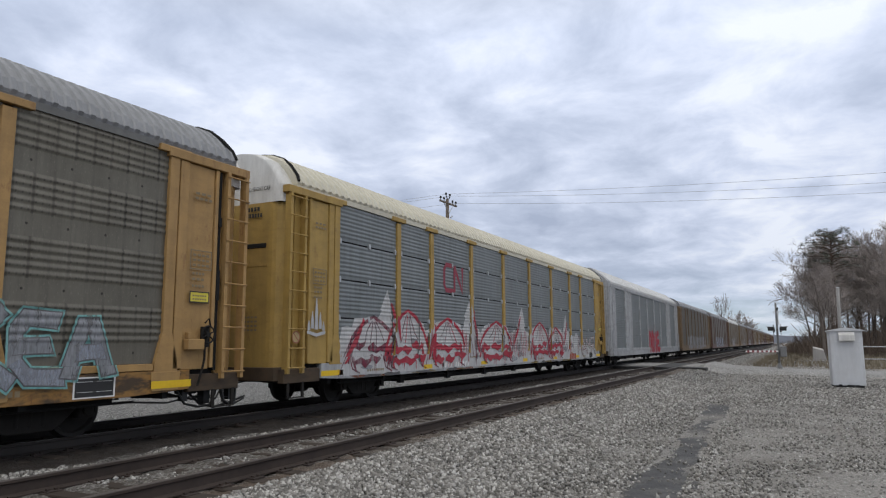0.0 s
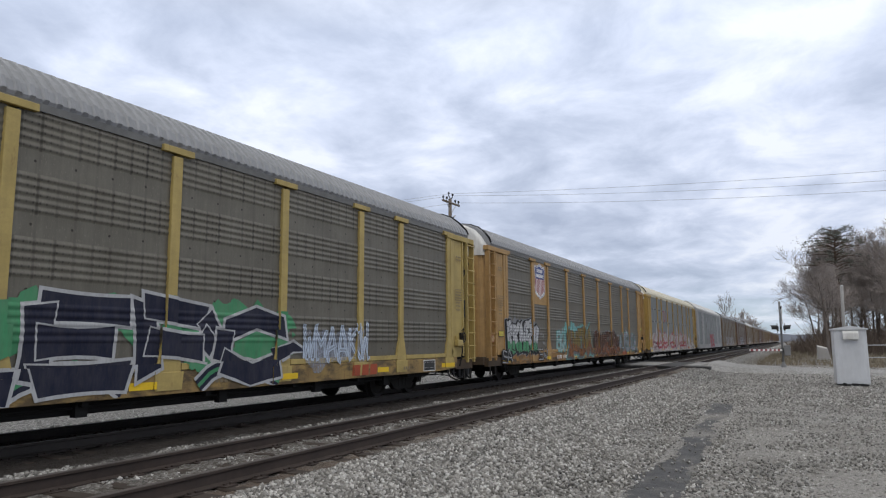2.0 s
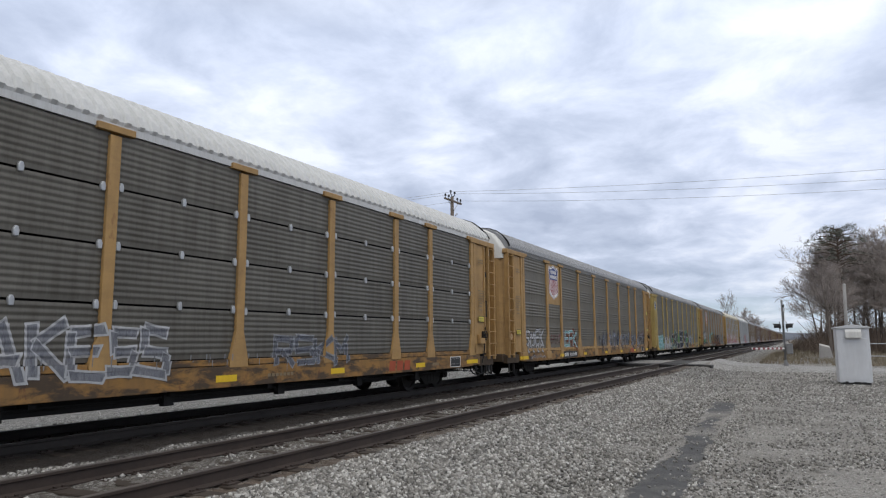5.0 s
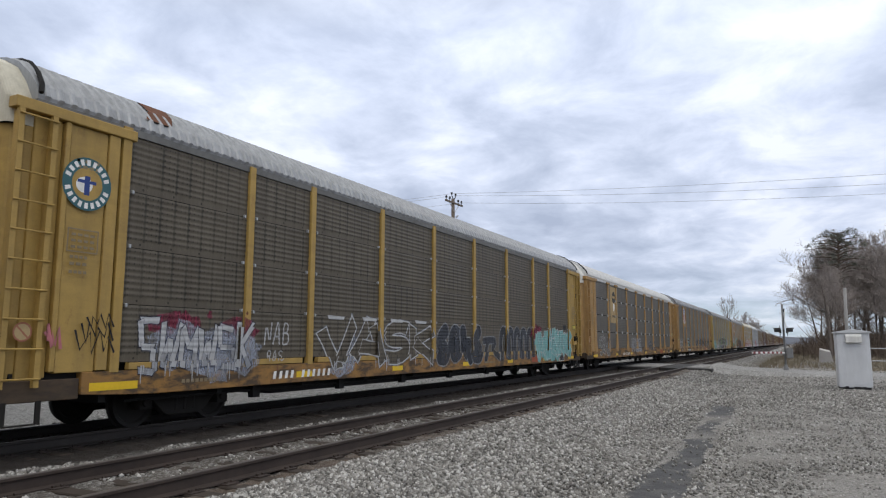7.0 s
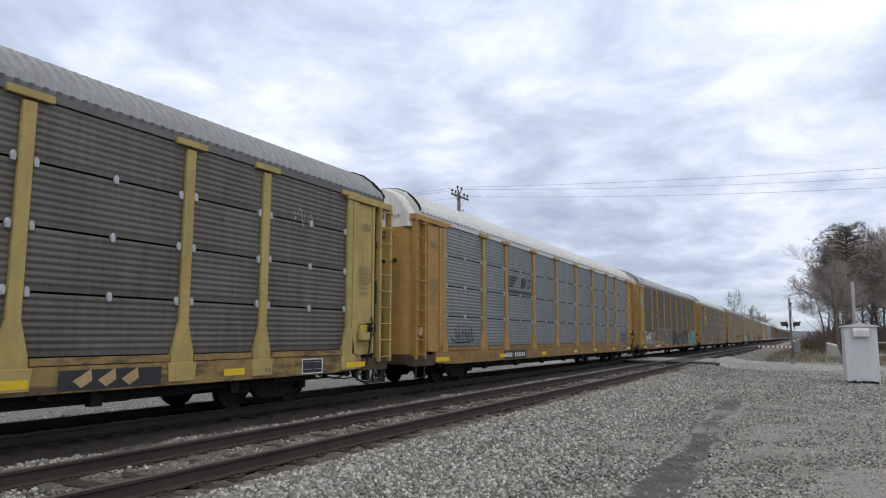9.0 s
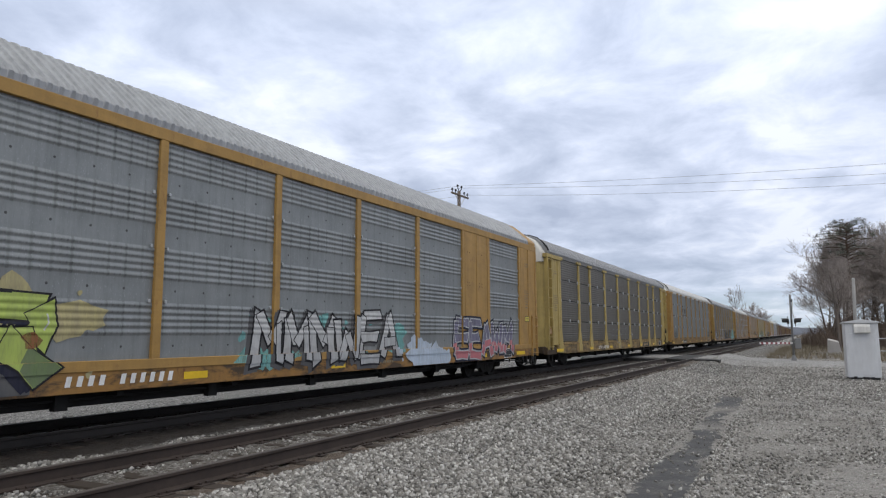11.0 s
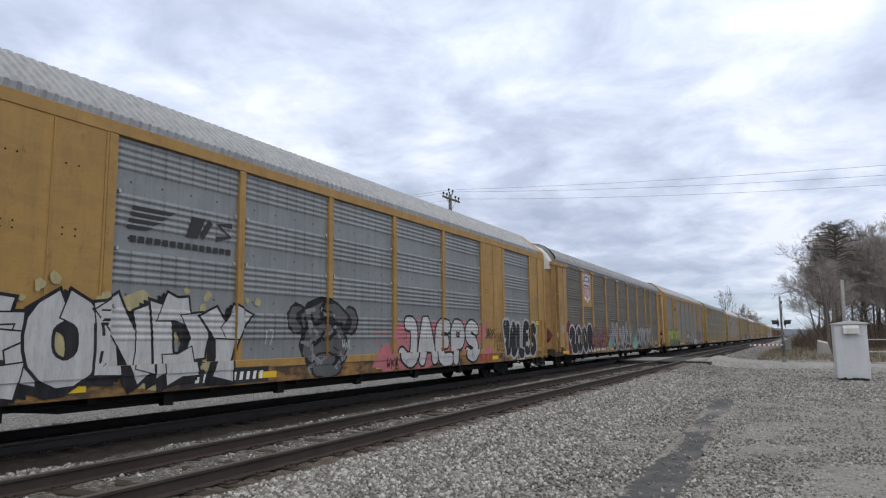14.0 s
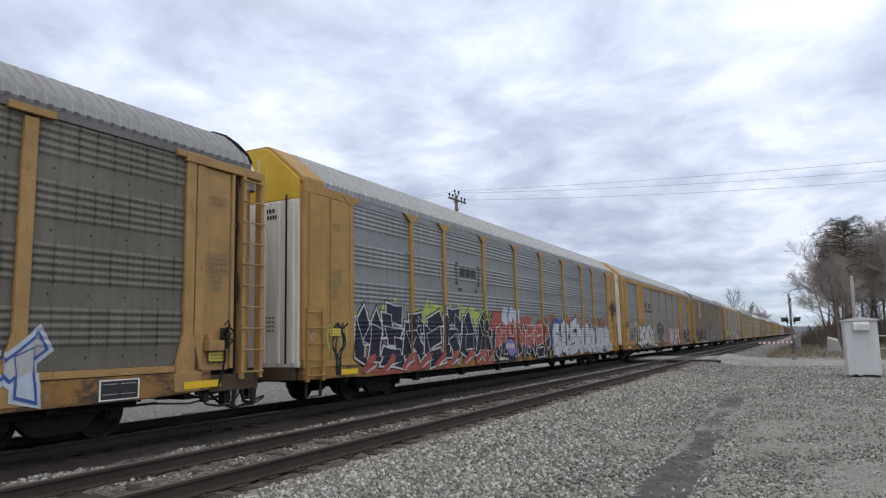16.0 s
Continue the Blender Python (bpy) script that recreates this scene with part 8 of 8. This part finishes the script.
def crossing_signal():
    x, y = 44.8, 0.66
    z = rise_of(x, y) - 0.03
    t = thing("crossing_signal", "level crossing signal mast with lowered red and white gate arm", "crossing signal", at=pose(x, y, z))
    part("mast", Geo().tube([(0, 0, 0.0), (0, 0, 3.95)], 0.06, 12).mesh("mast", SIGNAL_GREY, smooth=True), t)
    part("base", Geo().tube([(0, 0, 0), (0, 0, 0.12), (0, 0, 0.5)], [0.2, 0.17, 0.075], 10).mesh("base", SIGNAL_GREY), t)
    part("foundation", Geo().box(-1.5, -0.75, -0.35, 0.35, -0.05, 0.06).mesh("foundation", CONCRETE, bevel=0.02), t, "pale concrete pad")
    # cross-shaped board, facing along the road
    for s in (-1, 1):
        g = Geo().box(-0.61, 0.61, -0.075, -0.06, -0.115, 0.115)
        part("crossbuck_board", g.mesh("crossbuck_board", WHITE_TAPE), t, at=pose(0, 0, 3.1, 0, s * 45, 8))
    part("finial", Geo().tube([(0, 0, 3.95), (0, 0, 4.0)], [0.07, 0.03], 10).mesh("finial", GALV), t)
    part("cross_tube", Geo().tube([(-0.42, 0, 2.42), (0.42, 0, 2.42)], 0.04, 8).mesh("cross_tube", LAMP_BLACK), t)

    def lamp(dx, s):
        g = Geo()
        turn = pose(dx, s * 0.16, 2.42, 0, 0, 0 if s < 0 else 180)
        l = new("flashing_light", Geo().lathe([(0.0, 0.04), (0.14, 0.02), (0.15, -0.05), (0.0, -0.05)], 16).mesh("flashing_light", LAMP_BLACK))
        l.parent, l.matrix_basis = t, turn
        part("backplate", Geo().lathe([(0.0, -0.02), (0.30, -0.025), (0.30, -0.04), (0.0, -0.045)], 24).mesh("backplate", LAMP_BLACK), l)
        part("lens", Geo().lathe([(0.14, -0.06), (0.08, -0.085), (0.0, -0.095)], 18).mesh("lens", RED_LENS), l)
        rows = []
        for k in range(13):
            a = math.radians(-20 + 220 * k / 12)
            rows.append([(0.165 * math.cos(a), -0.04, 0.165 * math.sin(a)), (0.175 * math.cos(a), -0.42 + 0.1 * abs(math.cos(a)), 0.175 * math.sin(a))])
        part("hood", Geo().grid(rows).mesh("hood", LAMP_BLACK, outward=False), l)
    for dx in (-0.4, 0.4):
        for s in (-1, 1):
            lamp(dx, s)
    part("gate_machine", Geo().box(-0.18, 0.22, -0.42, -0.08, 0.85, 1.45).mesh("gate_machine", SIGNAL_GREY, bevel=0.03), t)
    part("counterweight", Geo().box(0.25, 0.85, -0.2, 0.12, 0.98, 1.3).mesh("counterweight", SIGNAL_GREY, bevel=0.03), t)
    # arm with stripes, low across the road
    arm = new("gate_arm", Geo().box(-6.2, 0.3, -0.02, 0.02, -0.05, 0.05).mesh("gate_arm", WHITE_TAPE, bevel=0.008))
    arm.parent, arm.matrix_basis = t, pose(0, 0.02, 1.17, 0, 0.6, -13)
    stripe = Geo().prism([(-0.2, -0.056), (0.2, -0.056), (0.2, 0.056), (-0.2, 0.056)], -0.026, 0.026, "y").mesh("stripe", RED_TAPE)
    for i in range(7):
        part("stripe", stripe, arm, at=pose(-5.9 + i * 0.85, 0, 0))
    part("bell", Geo().tube([(0, 0, 3.6), (0, -0.12, 3.6)], [0.05, 0.13], 12).mesh("bell", LAMP_BLACK), t)
    return t


crossing_signal()


def utility_pole(x, y, top, wires_to):
    z = rise_of(x, y) - 0.3
    h = top - z
    t = thing("utility_pole", "wooden utility pole with cross-arm and insulators behind the train", "utility pole", at=pose(x, y, z, 0, 0, -2))
    part("shaft", Geo().tube([(0, 0, 0), (0, 0, h * 0.6), (0, 0, h - 0.25)], [0.17, 0.14, 0.115], 12).mesh("shaft", POLE_WOOD, smooth=True), t)
    part("cross_arm", Geo().box(-1.22, 1.22, -0.13, -0.03, h - 0.62, h - 0.50).mesh("cross_arm", POLE_WOOD, bevel=0.01), t)
    for s in (-1, 1):
        part("brace", Geo().tube([(s * 0.75, -0.09, h - 0.56), (0, -0.12, h - 1.25)], 0.022, 6).mesh("brace", GALV), t)
    pin = Geo().tube([(0, 0, 0), (0, 0, 0.10), (0, 0, 0.13), (0, 0, 0.19), (0, 0, 0.22), (0, 0, 0.27)], [0.02, 0.02, 0.075, 0.06, 0.075, 0.045], 10).mesh("insulator", LAMP_BLACK)
    heads = []
    for px in (-1.1, -0.62, 0.62, 1.1):
        part("insulator", pin, t, at=pose(px, -0.08, h - 0.5))
    for s in (-1, 1):
        part("top_bracket", Geo().tube([(0, -0.05, h - 0.35), (s * 0.26, -0.05, h - 0.08)], 0.035, 6).mesh("top_bracket", LAMP_BLACK), t)
        part("insulator", pin, t, at=pose(s * 0.28, -0.05, h - 0.12))
    part("lightning_arrester", Geo().tube([(0.1, -0.2, h - 1.55), (0.34, -0.2, h - 1.4)], 0.05, 8).mesh("lightning_arrester", GALV), t)
    return t


utility_pole(41.8, 20.5, 11.5, None)
utility_pole(42.8, -58.0, 11.2, None)


def wires():
    """Overhead wires along the road, one object for each."""
    for x0, z0, zr in ((41.55, 11.55, 10.15), (42.05, 11.5, 9.72), (42.9, 11.15, 9.36), (40.7, 11.15, 10.0)):
        if x0 == 40.7:
            continue
        # sag through a point halfway to the frame's edge of the road
        pts = []
        y0, y1 = 20.4, -58.0
        yr = -5.0
        k = (z0 - zr + (11.2 - z0) * (y0 - yr) / (y0 - y1)) / ((y0 - yr) * (yr - y1))
        for i in range(41):
            y = y0 + (y1 - y0) * i / 40
            pts.append((x0 + (42.8 - 41.8) * i / 40, y, z0 + (11.2 - z0) * i / 40 - k * (y0 - y) * (y - y1)))
        w = thing("overhead_wire", "thin dark overhead power wire", "wire", "overhead wires")
        part("strand", Geo().tube(pts, 0.010, 5).mesh("strand", GALV), w)
        pts = [(x0 - 0.02 * i, 20.4 + 4 * i, z0 - 0.09 * i + 0.0045 * i * i) for i in range(21)]
        part("strand", Geo().tube(pts, 0.010, 5).mesh("strand", GALV), w)


wires()


def pipe_fence():
    t = thing("pipe_fence", "low grey pipe fence behind the signal cabinet", "fence")
    ends = [(44.5, -3.3), (45.2, -5.2), (45.9, -7.1), (46.6, -9.0), (47.3, -10.9)]
    for x, y in ends:
        z = rise_of(x, y)
        part("post", Geo().tube([(x, y, z - 0.2), (x, y, z + 1.45)], 0.04, 8).mesh("post", GALV), t)
    for dz in (1.42, 0.75):
        part("rail", Geo().tube([(x, y, rise_of(x, y) + dz) for x, y in ends], 0.025, 6).mesh("rail", GALV), t)


pipe_fence()
slab = thing("concrete_block", "pale weathered concrete slab lying against the bank", "concrete block", at=pose(63.5, -1.55, rise_of(63.5, -1.6) - 0.1, 0, -12, 4))
part("slab", Geo().prism([(-0.95, 0.0), (0.05, 0.0), (0.0, 1.22), (-0.72, 1.02)], -0.3, 0.3, "x").mesh("slab", CONCRETE, bevel=0.03), slab)


# ---------------------------------------------------------------- trees
def bare_tree(seed, height, wide=0.30, forks=1, start=0.34, counts=(15, 8, 6, 4), thick=0.0135, thin=0.009):
    """A leafless tree: trunk and limbs, and its fine twigs, as two meshes."""
    rng = random.Random(seed)
    wood, twig = Geo(), Geo()

    def limb(p, way, length, r, level):
        n = 4 if level == 0 else 3
        pts, q, w = [p], p, way
        for i in range(n):
            bend = 0.06 if level == 0 else 0.16
            w = (w + Vector((rng.gauss(0, bend), rng.gauss(0, bend), rng.uniform(0, 0.12) if level else 0.1))).normalized()
            q = q + w * (length / n)
            pts.append(q)
        radii = [max(thin, r * (1 - 0.82 * i / n)) for i in range(n + 1)]
        if level < 2:
            wood.tube(pts, radii, 6 if level == 0 else 4, cap=False)
        else:
            twig.tube(pts, radii, 3, cap=False)
        if level == 4:
            return
        count = counts[level]
        for k in range(count):
            u = (start + (1 - start) * (k + rng.random()) / count) if level == 0 else rng.uniform(0.25, 1.0)
            u = min(u, 0.999)
            i = int(u * n)
            at = pts[i].lerp(pts[i + 1], u * n - i)
            a = rng.uniform(0, 2 * math.pi)
            side = w.orthogonal().normalized()
            side = (side * math.cos(a) + w.cross(side) * math.sin(a)).normalized()
            if level == 0:
                new_len = height * wide * (1.25 - 0.75 * u) * rng.uniform(0.75, 1.25)
                away = (Vector((0, 0, 1)) * rng.uniform(0.55, 1.1) + side).normalized()
            else:
                new_len = length * rng.uniform(0.38, 0.62)
                away = (w * rng.uniform(0.8, 1.3) + side * 0.8 + Vector((0, 0, 0.2))).normalized()
            limb(at, away, new_len, max(thin, radii[min(i + 1, n)] * rng.uniform(0.42, 0.62)), level + 1)
    for k in range(forks):
        lean = Vector((rng.uniform(-.22, .22), rng.uniform(-.22, .22), 1)) if forks > 1 else Vector((rng.uniform(-.05, .05), rng.uniform(-.05, .05), 1))
        limb(Vector((0, 0, -0.3)), lean.normalized(), height * (0.9 if k == 0 else 0.75), height * thick, 0)
    return wood.mesh("trunk", BARK, outward=False, smooth=True), twig.mesh("crown", TWIG, outward=False)


KINDS = [bare_tree(11, 13.0), bare_tree(23, 12.0, 0.34), bare_tree(37, 14.0, 0.27), bare_tree(41, 9.0, 0.36, 2), bare_tree(57, 12.5, 0.30, 2), bare_tree(63, 12.0, 0.40, 1, 0.30, (14, 8, 6, 4), 0.022),
         bare_tree(71, 12.0, 0.42, 2, 0.42, (7, 4, 3, 2), 0.026, 0.024)]


def tree(kind, x, y, size, turn, label="leafless grey-brown deciduous tree in winter", slim=1.0):
    s = thing("tree", label, "tree", "trees beyond the crossing", at=pose(x, y, rise_of(x, y), 0, 0, turn))
    wood, twig = KINDS[kind]
    for name, me in (("trunk", wood), ("crown", twig)):
        part(name, me, s, at=Matrix.Diagonal((size * slim, size * slim, size, 1.0)))
    return s


def pine(x, y, height):
    rng = random.Random(5)
    t = thing("pine_tree", "tall pine with dark green needle clumps above bare lower trunk", "tree", at=pose(x, y, rise_of(x, y)))
    wood, green = Geo(), Geo()
    trunk = [(0.12 * math.sin(i * 0.7), 0.08 * math.cos(i), height * i / 8 - 0.2) for i in range(9)]
    wood.tube(trunk, [0.24 - 0.024 * i for i in range(9)], 8, cap=False)

    def clump(c, r):
        for _ in range(40):
            d = Vector((rng.gauss(0, 1), rng.gauss(0, 1), rng.gauss(0.15, 0.5))).normalized()
            o = c + d * r * rng.uniform(0.05, 0.45)
            e = c + d * r * rng.uniform(0.7, 1.15)
            s = d.orthogonal().normalized() * r * 0.045
            b = len(green.v)
            green.v += [tuple(o + s), tuple(o - s), tuple(e)]
            green.face((b, b + 1, b + 2))
    for i in range(50):
        u = 0.55 + 0.45 * (i / 49) ** 0.9
        z = height * u - 0.1
        a = i * 2.4 + rng.uniform(-.4, .4)
        l = height * (0.09 + 0.17 * math.sin(min(1.0, (1.04 - u) / 0.30) * math.pi / 2)) * rng.uniform(0.5, 1.1)
        if u < 0.64:
            l *= rng.choice((0.4, 0.9, 1.0))
        base = Vector((0.1 * math.sin(u * 5), 0, z))
        way = Vector((math.cos(a), math.sin(a), rng.uniform(0.0, 0.35)))
        pts = [base + way * l * k / 4 + Vector((0, 0, 0.06 * l * math.sin(k))) for k in range(5)]
        wood.tube(pts, [0.07, 0.055, 0.04, 0.028, 0.015], 4, cap=False)
        for k in range(2 if u < 0.7 else 3):
            q = pts[2 + k % 3] + Vector((rng.uniform(-.5, .5), rng.uniform(-.5, .5), rng.uniform(-.05, .35)))
            clump(q, rng.uniform(0.28, 0.46))
    for k in range(10):
        clump(Vector((rng.uniform(-.6, .6), rng.uniform(-.6, .6), height - rng.uniform(0.0, 1.3))), 0.55)
    part("trunk", wood.mesh("trunk", BARK_PINE, outward=False, smooth=True), t)
    part("crown", green.mesh("crown", NEEDLE, outward=False), t)


pine(74.0, -4.0, 11.4)
for kind, x, y, size, turn in ((5, 65.0, -2.4, 0.60, 20), (2, 72.0, -3.0, 0.60, 80), (5, 79.0, -3.0, 0.92, 40), (5, 84.0, -3.8, 0.98, 310), (1, 76.0, -2.9, 0.74, 210), (5, 78.0, -4.4, 0.80, 190),
                              (5, 82.0, -6.0, 0.86, 250), (5, 75.0, -7.6, 0.86, 290), (2, 76, -2.6, 0.72, 100), (2, 94, -2.4, 0.66, 200), (4, 78, -7.2, 0.86, 15), (0, 84, -8.6, 0.92, 130), (2, 74, -9.0, 0.88, 300),
                              (1, 92, -6.2, 1.0, 60), (2, 96, -10.5, 0.9, 250), (4, 70, -11.0, 0.80, 170), (0, 66, -13.0, 0.78, 45), (1, 104, -5.4, 0.9, 33), (2, 112, -3.0, 0.76, 80),
                              (3, 75, -6.6, 0.8, 140), (3, 70, -8.8, 0.8, 230), (2, 86, -2.9, 0.76, 310), (1, 60, -15.0, 0.8, 90), (4, 120, -6.0, 1.1, 220),
                              (5, 88, -9.5, 0.95, 70), (5, 98, -8.0, 1.0, 160), (5, 80, -10.5, 0.85, 340)):
    tree(kind, x, y, size, turn)
tree(6, 250.0, 19.6, 1.55, 70, "tall slim leafless tree standing alone beyond the train", 0.52)
tree(3, 300.0, 19.4, 1.42, 10, "round-crowned leafless tree far beyond the train", 1.15)
tree(3, 298.0, 15.6, 1.30, 150, "round-crowned leafless tree far beyond the train", 1.1)


def undergrowth():
    """Dark winter brush under the trees, and dead grass along its foot; one object each."""
    rng = random.Random(9)
    g = Geo()
    for _ in range(5200):
        x = rng.uniform(68, 104)
        y = rng.uniform(-22, 1.0 - (104 - x) * 0.05)
        if y > -1.0 and x < 74:
            continue
        z = rise_of(x, y) - 0.05
        h = rng.uniform(0.5, 4.2) * (0.6 if y > -2 else 1.0) * rng.uniform(0.5, 1.0)
        dx, dy = rng.uniform(-.5, .5) * h, rng.uniform(-.6, .6) * h
        r = rng.uniform(0.02, 0.05)
        g.tube([(x, y, z), (x + dx * .4, y + dy * .4, z + h * .55), (x + dx, y + dy, z + h)], [r, r * .8, r * .3], 3, cap=False)
    tagged(new("brush", g.mesh("brush", BRUSH, outward=False)), "tangled brown winter brush under the trees", "undergrowth", kind="stuff")
    g = Geo()
    for _ in range(6000):
        x = rng.uniform(50, 90)
        y = rng.uniform(-9, 2.6)
        if noise.noise((x * 0.25, y * 0.5, 1)) < -0.15 or (x < 56 and y > -2):
            continue
        z = rise_of(x, y)
        h = rng.uniform(0.12, 0.42)
        w = rng.uniform(0.02, 0.05)
        b = len(g.v)
        dx, dy = rng.uniform(-.2, .2), rng.uniform(-.2, .2)
        g.v += [(x, y - w, z - 0.02), (x, y + w, z - 0.02), (x + dx, y + dy, z + h)]
        g.face((b, b + 1, b + 2))
    tagged(new("dead_grass", g.mesh("dead_grass", GRASS, outward=False)), "tufts of dead straw-coloured grass on the bank", "grass", kind="stuff")


undergrowth()


def ridge():
    """Low wooded ridge on the horizon, all round the view ahead."""
    g = Geo()
    rows = []
    for k in range(81):
        a = radians(-70 + 175 * k / 80)
        h = 14 + 4 * noise.noise((k * 0.23, 1, 0)) + 2.0 * noise.noise((k * 1.7, 4, 0)) + (5 if 1 < math.degrees(a) < 9 else 0)
        c, s = math.cos(a), math.sin(a)
        rows.append([(1500 * c, 1500 * s, -3), (1530 * c, 1530 * s, h * 0.7), (1580 * c, 1580 * s, h), (1700 * c, 1700 * s, h * 0.9), (1800 * c, 1800 * s, -3)])
    g.grid(rows)
    tagged(new("backdrop_ridge", g.mesh("ridge", HILL, outward=False, smooth=True)), "hazy blue-grey wooded ridge on the horizon", "hill", kind="structure")


ridge()


# ---------------------------------------------------------------- what moves
def motions():
    """The train runs past, slowly gaining speed, and its wheels roll."""
    seconds = [0.5 * i for i in range(33)]
    for number, car in TRAIN.items():
        x = CAR_ONE - CAR_PITCH * (number - 1)
        walk(car, [(t, pose(x + run(t), TRACK_FAR, 0)) for t in seconds])
    for w, dx in ROLLING:
        if w.parent.parent in NEAR_CARS:
            walk(w, [(i / FPS, pose(dx, 0, 0.42) @ pose(0, 0, 0, 0, math.degrees(run(i / FPS) / 0.43), 0)) for i in range(int(16 * FPS) + 1)])


NEAR_CARS = [TRAIN[n] for n in range(0, 14)]
motions()
